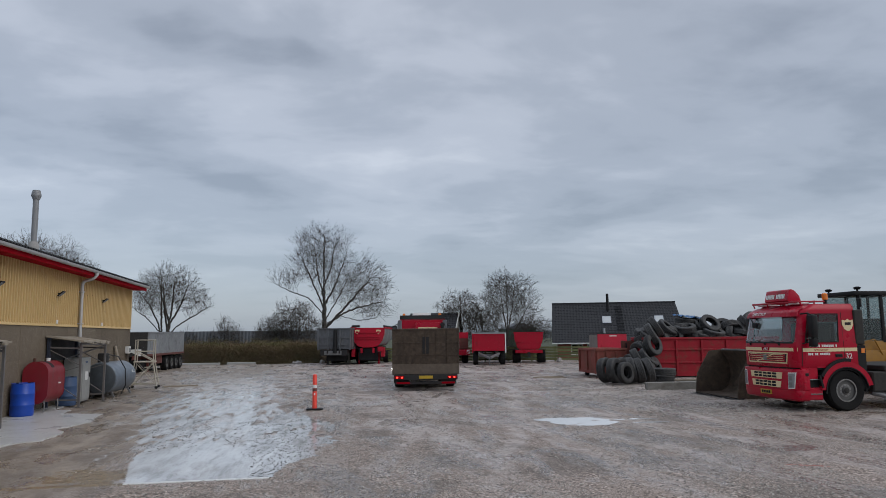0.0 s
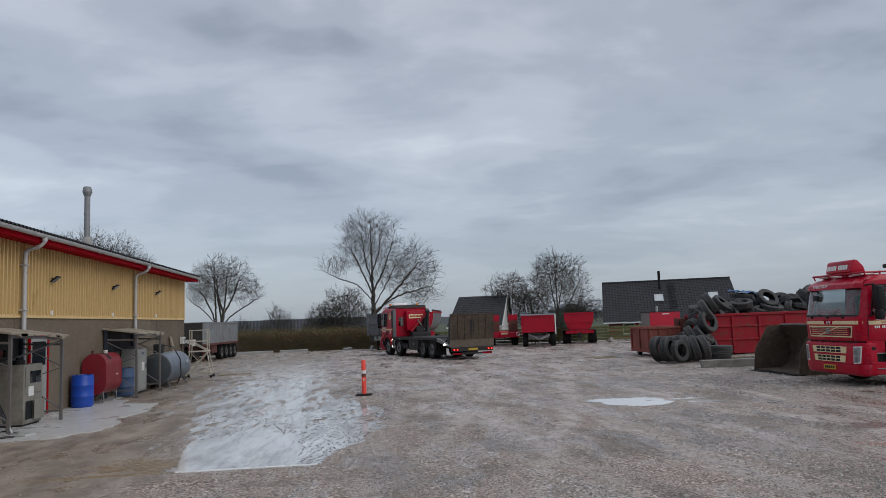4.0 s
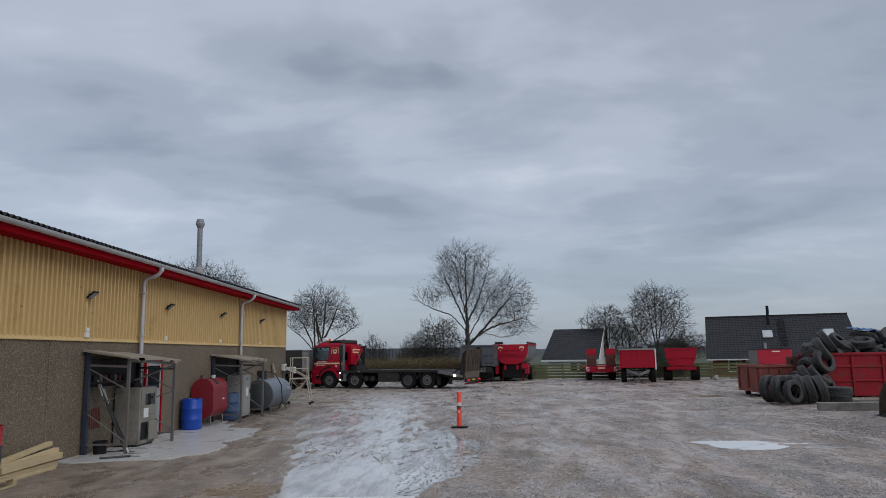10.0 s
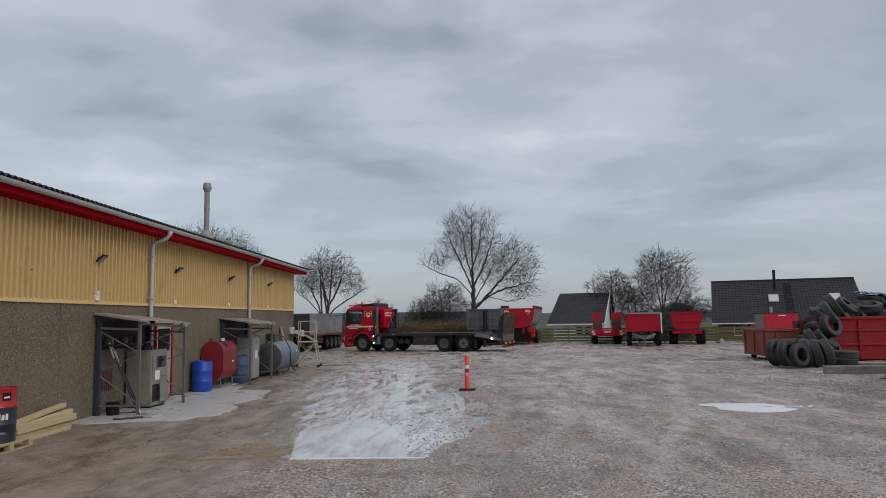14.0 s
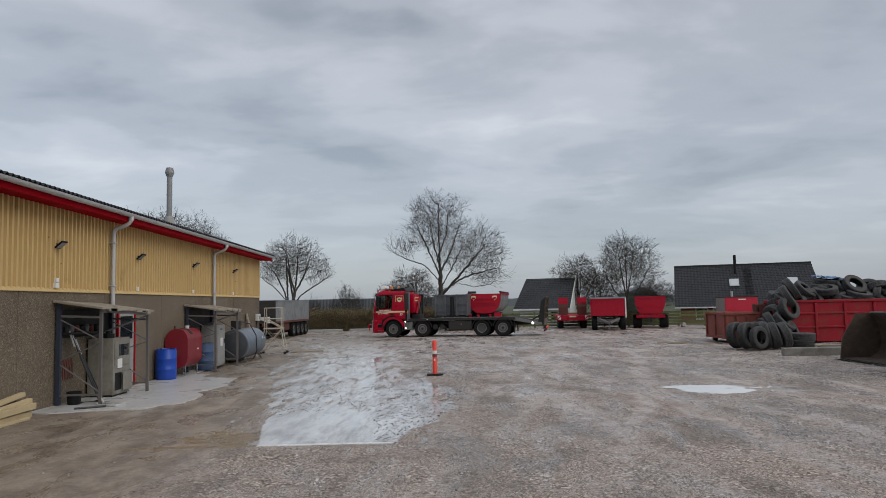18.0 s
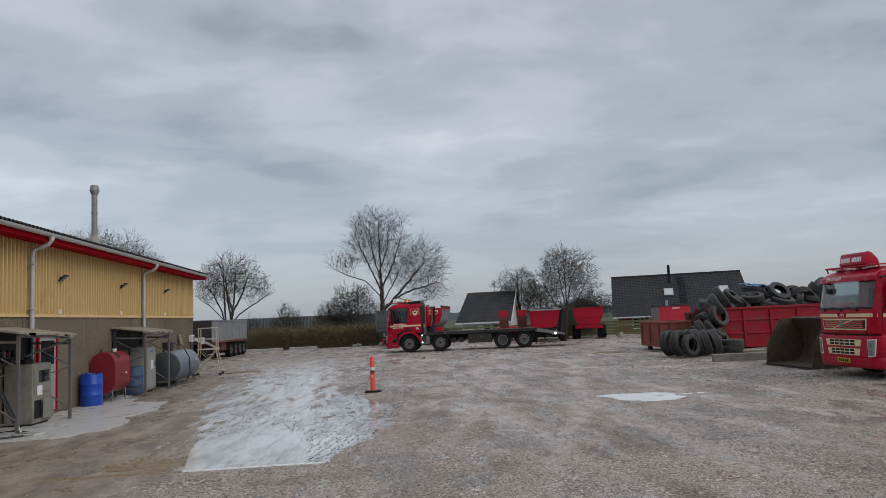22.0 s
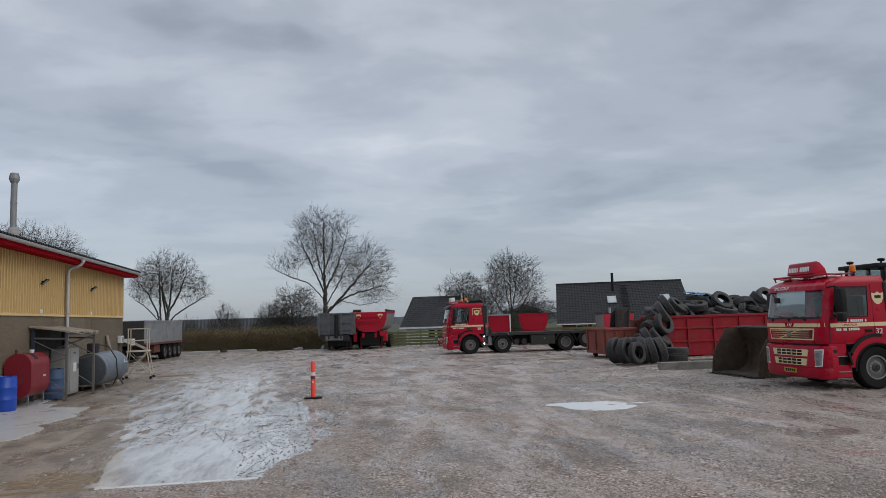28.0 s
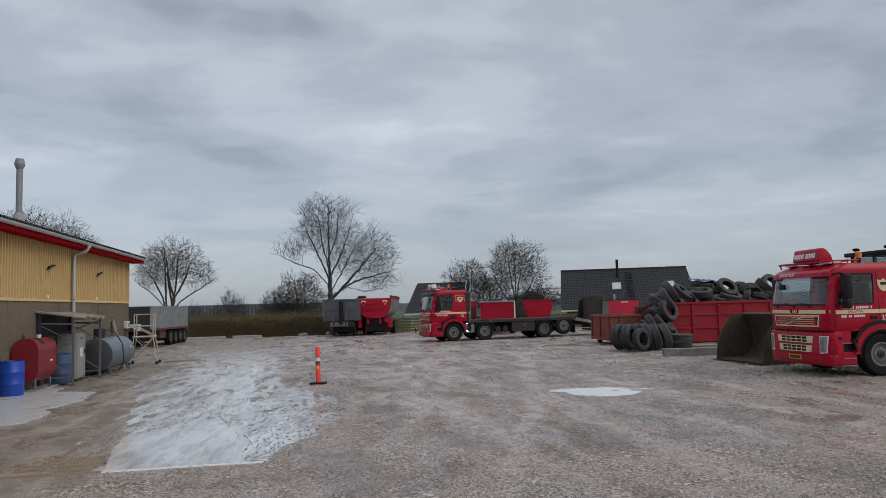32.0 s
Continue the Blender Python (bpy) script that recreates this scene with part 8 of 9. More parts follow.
def roof_courses(t, a, b, c, d, n, name="roof"):
    """Tile courses laid from the eave a-b up to the ridge d-c, each lapping the one below."""
    a, b, c, d = (Vector(v) for v in (a, b, c, d))
    nrm = (b - a).cross(d - a).normalized()
    rf = new(name)
    rf.parent, rf["label"] = t, "black tiled roof"
    cols = max(1, round((b - a).length / 0.30)) * 4
    roll = (0.0, 0.012, 0.030, 0.012)
    for k in range(n):
        bm = BM()
        lo, hi = k / n, min((k + 1.12) / n, 1.0)
        rows_ = []
        for f, lift in ((lo, 0.0), (lo, 0.030), (hi, 0.008)):
            rows_.append([bm.verts.new((a.lerp(d, f)).lerp(b.lerp(c, f), i / cols) + nrm * (lift + (roll[i % 4] if lift else 0.0))) for i in range(cols + 1)])
        for low, high in zip(rows_, rows_[1:]):
            for i in range(cols):
                bm.faces.new((low[i], low[i + 1], high[i + 1], high[i]))
        part("tile_course", bm, M_TILE, rf)
    return rf


def build_houses():
    # wide house with skylights; its verge runs away from the yard
    h = thing("house", pose(20.75, 66.7, 0, 0, 0, -18.6), "low house with a broad black tiled roof and skylights", "house", "houses behind the yard")
    L, D, ze, zr = 12.6, 10.0, 1.22, 5.12
    yr = D / 2
    part("wall", box(BM(), 0.5, L - 0.5, 0.5, D - 0.5, -1.4, ze + 0.3), M_BRICK, h, "red brick wall")
    roof_courses(h, (0, 0, ze), (L, 0, ze), (L - 0.35, yr, zr), (0, yr, zr), 24)
    roof_courses(h, (L, D, ze), (0, D, ze), (0, yr, zr), (L - 0.35, yr, zr), 8, "roof_back")
    part("ridge_cap", beam(BM(), (0, yr, zr + 0.04), (L - 0.35, yr, zr + 0.04), 0.12, 0.24), M_TILE, h)
    for x in (0.5, L - 0.65):
        part("gable", prism(BM(), [(0.5, ze), (D - 0.5, ze), (yr, zr - 0.2)], x, x + 0.12, "x"), M_BRICK, h)
    part("eave_board", box(BM(), 0, L, -0.02, 0.03, ze - 0.08, ze + 0.04), M_WHITE, h)
    nrm = Vector((0, -(zr - ze), yr)).normalized()
    up = Vector((0, yr, zr - ze)).normalized()
    for cx, f, w in ((5.35, 0.55, 0.85), (10.35, 0.55, 0.85)):
        base = Vector((cx, yr * f, ze + (zr - ze) * f)) + nrm * 0.09
        m = Matrix(((1, 0, 0, base.x), (0, up.y, nrm.y, base.y), (0, up.z, nrm.z, base.z), (0, 0, 0, 1)))
        wdw = part("skylight", box(BM(), -w / 2, w / 2, -0.55, 0.55, -0.02, 0.05, m), M_GALV, h, "grey skylight frame")
        # pale base colour stands in for sky reflected in the pane
        part("pane", box(BM(), -w / 2 + 0.1, w / 2 - 0.1, -0.45, 0.45, 0.05, 0.06, m), glassy("pale_skylight_glass", (0.45, 0.47, 0.47), 0.04), wdw, "pane with the sky's reflection put into its pale colour")
    part("stove_pipe", rod(BM(), (5.55, yr - 1.0, 3.8), (5.55, yr - 1.0, 6.1), 0.13, n=12), M_BLACK, h, "black stove pipe", smooth=True)
    part("vent_pipe", rod(BM(), (5.0, 1.2, 1.9), (5.0, 1.2, 2.65), 0.12, n=10), M_GALV, h)
    for k in range(9):
        f = 0.3 + 0.075 * k
        p = Vector((6.6, yr * f, ze + (zr - ze) * f)) + nrm * 0.12
        part("roof_step", box(BM(), p.x - 0.35, p.x + 0.35, p.y - 0.05, p.y + 0.05, p.z - 0.02, p.z + 0.05), M_TILE, h)
    for xx, w, pale in ((1.8, 1.1, False), (3.3, 1.9, True), (7.5, 1.4, False)):
        wd = part("window", box(BM(), xx, xx + w, 0.44, 0.50, 0.1, 1.12), M_WHITE, h, "white window frame")
        part("pane", box(BM(), xx + 0.08, xx + w - 0.08, 0.42, 0.44, 0.18, 1.04), M_LENS if pale else M_GLASS, wd)
    # house with white gable
    ang = radians(-17)
    h = thing("house", pose(6.75, 73.9, 0, 0, 0, -17), "house with a steep black roof and a white gable", "house", "houses behind the yard")
    L, D, ze, zr = 5.5, 11.0, 1.25, 4.53
    part("wall", box(BM(), 0.3, L - 0.1, 0.4, D - 0.4, -1.4, ze + 0.2), M_WHITE, h, "white rendered wall")
    roof_courses(h, (-0.3, 0, ze), (L, 0, ze), (L, D / 2, zr), (0.1, D / 2, zr), 16)
    roof_courses(h, (L, D, ze), (-0.3, D, ze), (0.1, D / 2, zr), (L, D / 2, zr), 6, "roof_back")
    part("gable", prism(BM(), [(0.35, ze), (D - 0.35, ze), (D / 2, zr - 0.12)], L - 0.22, L - 0.08, "x"), M_WHITE, h, "white boarded gable")
    part("gable", prism(BM(), [(0.35, ze), (D - 0.35, ze), (D / 2, zr - 0.12)], 0.4, 0.5, "x"), M_WHITE, h)
    for s in (0, 1):
        part("barge_board", beam(BM(), (L + 0.02, D * s, ze), (L + 0.02, D / 2, zr + 0.05), 0.05, 0.2), M_WHITE, h, "white barge board")
    part("eave_board", box(BM(), -0.3, L, -0.04, 0.02, ze - 0.1, ze + 0.06), M_WHITE, h, "white gutter board")
    wd = part("gable_window", box(BM(), L - 0.1, L - 0.05, D / 2 - 0.5, D / 2 + 0.5, 1.5, 2.9), M_GALV, h)
    part("pane", box(BM(), L - 0.05, L - 0.03, D / 2 - 0.42, D / 2 + 0.42, 1.58, 2.82), M_GLASS, wd)
    for k in range(3):
        wd = part("window", box(BM(), 2.6 + k * 0.9, 3.3 + k * 0.9, 0.36, 0.40, 0.2, 1.0), M_GALV, h)
        part("pane", box(BM(), 2.66 + k * 0.9, 3.24 + k * 0.9, 0.34, 0.36, 0.26, 0.94), M_GLASS, wd)
    # long low hall far behind the hedge
    h = thing("farm_hall", pose(0, 0, 0), "long low grey sheet-metal hall behind the hedge", "hall")
    part("wall", box(BM(), -46, -1.5, 110, 126, -1.4, 1.6), M_FARSHED, h)
    bm = BM()
    wave = [(k / 4, 0.03 * math.sin(2 * math.pi * k / 4)) for k in range(4)]
    a, b = [], []
    for k in range(180):
        x = -46.5 + k * 0.25
        o = 0.09 * (k % 2)
        a.append(bm.verts.new((x, 109.4 - o, 1.3)))
        b.append(bm.verts.new((x, 109.9 - o, 3.05)))
    for i in range(len(a) - 1):
        bm.faces.new((a[i], a[i + 1], b[i + 1], b[i]))
    part("roof_sheet", bm, M_FARSHED, h)
    part("roof_back", prism(BM(), [(109.95, 3.03), (126.5, 1.3), (126.5, 1.2), (109.95, 2.9)], -46.5, -1.5, "x"), M_FARSHED, h)
    # green silo or shed roof between the trees
    h = thing("farm_shed", pose(23.6, 96, 0), "small green farm shed behind the trees", "shed")
    part("wall", box(BM(), 0, 4.0, 0, 5, -1.4, 2.9), mat("shed_green", (0.03, 0.09, 0.055), 0.6, grain=3, amount=0.4), h)
    part("roof", prism(BM(), [(-0.3, 2.9), (4.3, 2.9), (2.0, 3.7)], -0.3, 5.3, "y"), M_FARSHED, h)


def make_tree(name, x, y, z, height, crowns, limbs, seed, label, group="bare trees", dense=1.0, thick=1.0, stems=((0.0, 0.0, 0.9),), twigs=4, reach=1.0):
    """A bare tree. crowns: masses of twigs (x, y, z, half width, half height); stems: (foot x, lean, share of the height);
    limbs: bends of each main limb as (x, y, z) from the stem outwards. Finer branches grow from these into the masses."""
    rng_ = np.random.default_rng(seed)
    want = []
    size = sum(c[3] ** 2 * c[4] for c in crowns)
    count = int(260 * dense * size ** 0.55) + 150
    for cx, cy, cz, cr, ch in crowns:
        n_ = int(count * cr ** 2 * ch / size) + 30
        got = 0
        while got < n_:
            d = rng_.normal(size=3)
            d /= np.linalg.norm(d)
            q = rng_.random() ** 0.42
            a = math.atan2(d[1], d[0])
            k = q * (1 + 0.14 * math.sin(3 * a + seed + cx) + 0.12 * math.sin(5 * d[2] * 2 + 2 * a + seed))
            want.append((cx + d[0] * cr * k, cy + d[1] * cr * 0.8 * k, max(0.4, cz + d[2] * ch * k)))
            got += 1
    want = np.array(want)
    step = max(0.10, height * 0.0135)
    pos, par = [], []

    def grow(points, last):
        """Follow a bent line with small wobbles, node by node."""
        p = np.array(points[0], float) if last < 0 else np.array(pos[last])
        for q in points[1:] if last < 0 else points:
            q = np.array(q, float)
            n_ = max(1, int(np.linalg.norm(q - p) / step))
            start = p.copy()
            for k in range(1, n_ + 1):
                p = start + (q - start) * k / n_ + rng_.normal(size=3) * step * 0.16
                pos.append(tuple(p))
                par.append(last)
                last = len(pos) - 1
        return last

    for foot, lean, share in stems:
        top = height * share
        pos.append((foot, 0.0, -0.2))
        par.append(-1)
        grow([(foot + lean * top * 0.3, 0.0, top * 0.35), (foot + lean * top * 0.8, 0.05, top * 0.7), (foot + lean * top, 0.0, top)], len(pos) - 1)
    trunk_n = len(pos)
    for limb in limbs:
        first = np.array(limb[0], float)
        root = int(np.linalg.norm(np.array(pos[:trunk_n]) - first, axis=1).argmin())
        grow(limb[1:], root)
    near = np.full(len(want), 1e9)
    who = np.zeros(len(want), int)

    def update(lo):
        new_ = np.array(pos[lo:])
        d = np.linalg.norm(want[:, None] - new_[None], axis=2)
        k = d.argmin(1)
        m = d[np.arange(len(want)), k]
        better = m < near
        near[better], who[better] = m[better], k[better] + lo

    update(0)
    alive = near > step * 1.25
    kids_now = {}
    for _ in range(120):
        if not alive.any():
            break
        lo = len(pos)
        arr = np.array(pos)
        v = want - arr[who]
        v /= np.linalg.norm(v, axis=1)[:, None] + 1e-9
        acc = {}
        for k in np.nonzero(alive)[0]:
            acc.setdefault(int(who[k]), []).append(v[k])
        for k, vs in acc.items():
            if kids_now.get(k, 0) >= 3:
                continue
            kids_now[k] = kids_now.get(k, 0) + 1
            d = np.mean(vs, 0) + rng_.normal(size=3) * 0.15 + (0, 0, 0.07)
            if par[k] >= 0:
                d = d + 0.7 * (arr[k] - arr[par[k]]) / step
            d /= np.linalg.norm(d) + 1e-9
            pos.append(tuple(arr[k] + d * step))
            par.append(k)
        if len(pos) == lo:
            break
        update(lo)
        alive &= near > step * 1.25
    n = len(pos)
    arr = np.array(pos)
    # girth adds up from the twigs down
    area = np.zeros(n)
    kids = np.zeros(n, int)
    tip_r, power = 0.009, 1.72
    for k in range(n - 1, -1, -1):
        if area[k] == 0:
            area[k] = tip_r ** power
        if par[k] >= 0:
            area[par[k]] += area[k]
            kids[par[k]] += 1
    rad = area ** (1 / power)
    rad *= height * 0.0175 * thick / rad[0]
    rad = np.maximum(rad, 0.0075)
    out = {"trunk": ([], []), "crown": ([], [])}

    def tube(p, q, rp, rq, m, where):
        vs, fs = out[where]
        p, q = Vector(p), Vector(q)
        if (q - p).length < 1e-6:
            return
        rot = (q - p).to_track_quat("Z", "Y").to_matrix()
        base = len(vs)
        for c, r in ((p, rp), (q, rq)):
            for k in range(m):
                a = 2 * math.pi * k / m
                vs.append(c + rot @ Vector((math.cos(a) * r, math.sin(a) * r, 0)))
        for k in range(m):
            fs.append((base + k, base + (k + 1) % m, base + m + (k + 1) % m, base + m + k))

    for k in range(n):
        if par[k] < 0:
            continue
        big = rad[k] > rad[0] * 0.45
        tube(arr[par[k]], arr[k], min(rad[par[k]], rad[k] * 1.35), rad[k], 7 if big else 4 if rad[k] > 0.03 else 3, "trunk" if big and arr[k][2] < height * 0.5 else "crown")
    # fine twigs along the thin branches and at their ends
    mid = np.array((0, 0, height * 0.35))
    for k in range(n):
        if par[k] < 0 or rad[k] > 0.04:
            continue
        ax = arr[k] - arr[par[k]]
        ax /= np.linalg.norm(ax) + 1e-9
        outw = (arr[k] - mid) / (np.linalg.norm(arr[k] - mid) + 1e-9)
        for _ in range(2 if not kids[k] else int(rng_.random() < 0.22 * twigs)):
            d = ax * 0.75 + outw * 0.55 + rng_.normal(size=3) * 0.36 + (0, 0, 0.08)
            d /= np.linalg.norm(d)
            L = step * reach * rng_.uniform(1.8, 5.5)
            e = arr[k] + d * L * 0.55
            f = e + (d + rng_.normal(size=3) * 0.22 + (0, 0, 0.08)) * L * 0.5
            tube(arr[k], e, 0.0075, 0.006, 3, "crown")
            tube(e, f, 0.006, 0.0045, 3, "crown")
            if L > step * 3.2:
                g = e + (d + rng_.normal(size=3) * 0.5) * L * 0.35
                tube(e, g, 0.0055, 0.0045, 3, "crown")
    t = thing(name, pose(x, y, z), label, "tree" if name == "tree" else "shrub", group)
    for nm, m_ in (("trunk", M_BARK), ("crown", M_TWIG)):
        vs, fs = out[nm]
        if not fs:
            continue
        me = bpy.data.meshes.new(nm)
        me.from_pydata([tuple(v) for v in vs], [], fs)
        me.materials.append(m_)
        ob = new(nm, me)
        ob.parent = t
    return t


def hedge(name, x0, x1, y0, y1, z0, htop, count, seed, material, label):
    """A mass of fine twigs and small leaves in an uneven bank."""
    rng_ = np.random.default_rng(seed)
    n = count
    x = rng_.uniform(x0, x1, n)
    y = rng_.uniform(y0, y1, n)
    lump = np.array([noise.noise((u * 0.55, v * 0.5, seed)) for u, v in zip(x, y)]) + 0.6 * np.array([noise.noise((u * 1.9, v * 1.2, seed + 4.0)) for u, v in zip(x, y)])
    top = htop * (0.90 + 0.16 * lump) + 0.30 * htop * rng_.random(n) ** 9
    z = z0 + (top - z0) * (1 - rng_.random(n) ** 1.5)
    s = rng_.uniform(0.014, 0.045, n)
    c = np.stack([x, y, z], 1)
    a = rng_.normal(size=(n, 3))
    a /= np.linalg.norm(a, axis=1)[:, None]
    a[:, 2] = a[:, 2] * 0.8 + 0.35
    b = rng_.normal(size=(n, 3)) * 0.30
    v = np.concatenate([c - b * s[:, None], c + b * s[:, None], c + a * (s * 3.0)[:, None]], 1).reshape(-1, 3)
    me = bpy.data.meshes.new(name)
    me.from_pydata(v.tolist(), [], np.arange(3 * n).reshape(-1, 3).tolist())
    me.materials.append(material)
    return tagged(new(name, me), label, "hedge", kind="stuff")


def build_far():
    build_fence()
    build_houses()
    make_tree("tree", -0.9, 74.5, -1.3, 14.9, [(-0.5, 0, 11.6, 3.1, 3.1), (3.9, 0, 8.6, 2.8, 2.7), (4.7, 0, 6.3, 2.0, 1.2), (-3.8, 0, 9.2, 1.7, 1.0), (1.4, 0, 8.6, 2.4, 2.2)],
              [[(0, 0, 5.6), (-1.6, 0.4, 7.4), (-3.4, 0.3, 8.0), (-5.2, 0, 8.9)], [(0, 0, 6.2), (-1.3, -0.5, 9.0), (-2.4, -0.8, 11.6)], [(0, 0, 4.0), (1.4, -0.3, 5.7), (2.8, -0.6, 7.2), (4.6, -0.4, 9.3)],
               [(0, 0, 4.4), (1.9, 0.6, 5.8), (3.7, 0.8, 6.5), (6.0, 0.6, 7.0)], [(0, 0, 4.6), (1.9, 1.0, 5.5), (3.4, 1.2, 5.0), (5.2, 0.9, 5.3)], [(0, 0, 6.6), (1.2, 0.5, 9.0), (2.1, 0.6, 11.8)], [(0, 0, 8.4), (0.7, -0.6, 10.6), (0.9, -0.8, 13.2)], [(0, 0, 7.2), (-0.8, 0.9, 10.0), (-1.2, 1.2, 13.0)], [(0, 0, 5.0), (1.4, -1.2, 7.4), (2.4, -1.8, 9.4)]],
              21, "tall bare winter tree with a wide open crown", dense=1.55, thick=1.2, stems=((0.0, -0.01, 0.93),))
    make_tree("tree", -16.7, 74.3, -1.3, 10.6, [(0.3, 0, 8.0, 3.0, 2.4), (3.2, 0, 7.0, 1.5, 1.2), (-1.7, 0, 7.0, 1.4, 1.4)],
              [[(0, 0, 2.6), (-0.5, 0.4, 4.8), (-1.4, 0.6, 6.6), (-2.6, 0.4, 8.2)], [(0, 0, 2.9), (1.3, -0.3, 4.5), (2.8, -0.2, 5.5), (4.5, 0, 6.6)], [(0, 0, 3.8), (-1.2, -0.5, 5.2), (-2.9, -0.4, 6.5)], [(0.3, 0, 4.6), (1.4, 0.6, 6.4), (2.2, 0.8, 8.8)], [(0.3, 0, 4.0), (0.3, -1.1, 6.4), (0.2, -1.4, 9.0)], [(0.3, 0, 5.0), (-0.3, 0.9, 7.2), (-0.8, 1.0, 9.6)]],
              8, "bare round-crowned winter tree behind the trailers", dense=1.15, thick=0.85, stems=((0.0, -0.03, 0.9), (0.15, 0.09, 0.88)), twigs=5)
    make_tree("tree", 18.7, 76.0, -1.3, 10.3, [(0.0, 0, 7.2, 3.0, 2.9), (-1.8, 0, 5.4, 1.7, 1.7), (1.9, 0, 5.6, 1.7, 1.8)],
              [[(0, 0, 2.4), (-1.2, 0.3, 4.4), (-2.4, 0.2, 6.6)], [(0, 0, 2.6), (1.2, -0.3, 4.6), (2.4, -0.2, 6.6)], [(0, 0, 3.2), (-0.6, -0.8, 5.6), (-1.0, -1.0, 8.4)], [(0, 0, 3.6), (0.7, 0.8, 6.0), (1.1, 1.0, 8.8)]],
              33, "bare winter tree standing before the house", dense=1.7, stems=((0.0, 0.0, 0.92),), twigs=4)
    make_tree("tree", 13.9, 78.0, -1.3, 8.2, [(0.0, 0, 5.9, 2.5, 2.2), (-1.2, 0, 4.6, 1.4, 1.5)],
              [[(0, 0, 2.2), (-0.9, 0.3, 3.8), (-1.8, 0.2, 5.6)], [(0, 0, 2.4), (1.0, -0.3, 4.0), (1.9, -0.2, 5.8)], [(0, 0, 3.0), (0.2, -0.7, 5.0), (0.3, -0.9, 7.2)]],
              5, "smaller bare winter tree between the houses", dense=1.5, stems=((0.0, 0.0, 0.92),), twigs=4)
    make_tree("tree", 16.4, 79.5, -1.3, 6.6, [(0.0, 0, 4.2, 2.1, 2.2)], [], 15, "smaller bare winter tree between the houses", dense=1.7, stems=((0.0, 0.05, 0.8), (0.2, -0.16, 0.75)))
    make_tree("tree", 26.0, 92.0, -1.3, 5.6, [(0.0, 0, 3.8, 2.9, 1.7)], [], 51, "low bare tree beside the broad-roofed house", dense=1.8, stems=((0.0, 0.1, 0.8), (0.2, -0.25, 0.75)))
    make_tree("tree", -28.0, 71.5, -1.3, 12.9, [(0.0, 0, 10.0, 4.4, 2.8), (3.6, 0, 9.2, 2.4, 1.7), (-4.8, 0, 10.6, 3.4, 2.2)],
              [[(0, 0, 4.6), (2.2, 0.3, 6.9), (4.9, 0.2, 9.4)], [(0, 0, 5.0), (-2.4, 0.3, 7.8), (-4.6, 0.3, 10.8)], [(0, 0, 4.4), (-3.4, -0.3, 7.4), (-6.6, -0.2, 11.0)], [(0, 0, 6.0), (1.2, -0.6, 8.6), (2.2, -0.8, 11.4)]],
              44, "bare tree showing over the shed roof", dense=2.1, stems=((0.0, 0.0, 0.92),))
    for sx, sy, sz, h, w, seed, label in ((-3.8, 73.5, -1.3, 6.9, 2.5, 62, "bushy bare shrub beside the tall tree"), (-6.0, 74.5, -1.3, 5.2, 2.1, 63, "bushy bare shrub beside the tall tree"), (2.2, 73.5, -1.3, 4.0, 1.8, 66, "low bare shrub behind the trailers"), (16.5, 70.0, -1.3, 3.8, 1.7, 67, "low bare shrub behind the fence")):
        make_tree("shrub", sx, sy, sz, h, [(0, 0, h * 0.58, w, h * 0.42)], [], seed, label, "bare shrubs", 2.3, 0.55, ((0.0, -0.28, 0.7), (0.1, 0.05, 0.85), (0.2, 0.30, 0.7), (0.05, -0.10, 0.85)))
    for sx, sy, sz, h, w, seed in ((-9.6, 66.0, -1.0, 4.7, 0.8, 64), (-8.7, 66.4, -1.0, 4.0, 0.7, 65), (-12.6, 66.4, -1.0, 3.6, 0.8, 68), (-6.6, 66.2, -1.0, 3.6, 0.7, 69), (-10.8, 66.8, -1.0, 3.5, 0.6, 70)):
        make_tree("shrub", sx, sy, sz, h, [(0, 0, h * 0.66, w, h * 0.34)], [], seed, "thin upright shrub rising from the hedge", "bare shrubs", 1.1, 0.35, ((0.0, -0.08, 0.9), (0.1, 0.06, 0.85)), 3, 1.3)
    hedge("hedge", -15.5, 1.5, 60.6, 64.0, -0.6, 1.62, 150000, 3, M_HEDGE, "brown winter hedge along the end of the yard")
    hedge("shrubbery", -12.0, -1.0, 60.9, 64.5, -0.6, 1.66, 90000, 5, M_HEDGEG, "dull green scrub in the hedge")
    hedge("undergrowth", 1.5, 24.0, 58.5, 62.0, -1.0, 0.55, 16000, 9, M_HEDGE, "low dry undergrowth behind the fence")
    # distant woods at the horizon
    bm = BM()
    rng_ = random.Random(2)
    n = 200
    a, b = [], []
    for k in range(n + 1):
        x = -700 + k * 7
        a.append(bm.verts.new((x, 640, -3)))
        b.append(bm.verts.new((x, 640, 4.5 + 2.5 * noise.noise((k * 0.15, 0, 0)) + rng_.uniform(0, 1.2))))
    for i in range(n):
        bm.faces.new((a[i], a[i + 1], b[i + 1], b[i]))
    # haze of the distance is put into the pale blue-grey colour
    single("backdrop", bm, mat("haze_tinted_woods", (0.16, 0.18, 0.19), 1.0, grain=0.2, amount=0.3, bump=0), "line of distant woods with haze put into its colour", "woods", kind="structure")
    # slabs and rubble at the foot of the hedge
    for x, y, L in ((-12.6, 58.6, 3.8), (-8.3, 58.9, 2.2)):
        single("kerb", bevel(box(BM(), 0, L, 0, 0.35, -0.05, 0.14), 0.02, 1), M_CONCRETE, "pale concrete kerb stone before the hedge", "kerb", "kerb stones", m=pose(x, y, 0.0, 0, 0, -3))
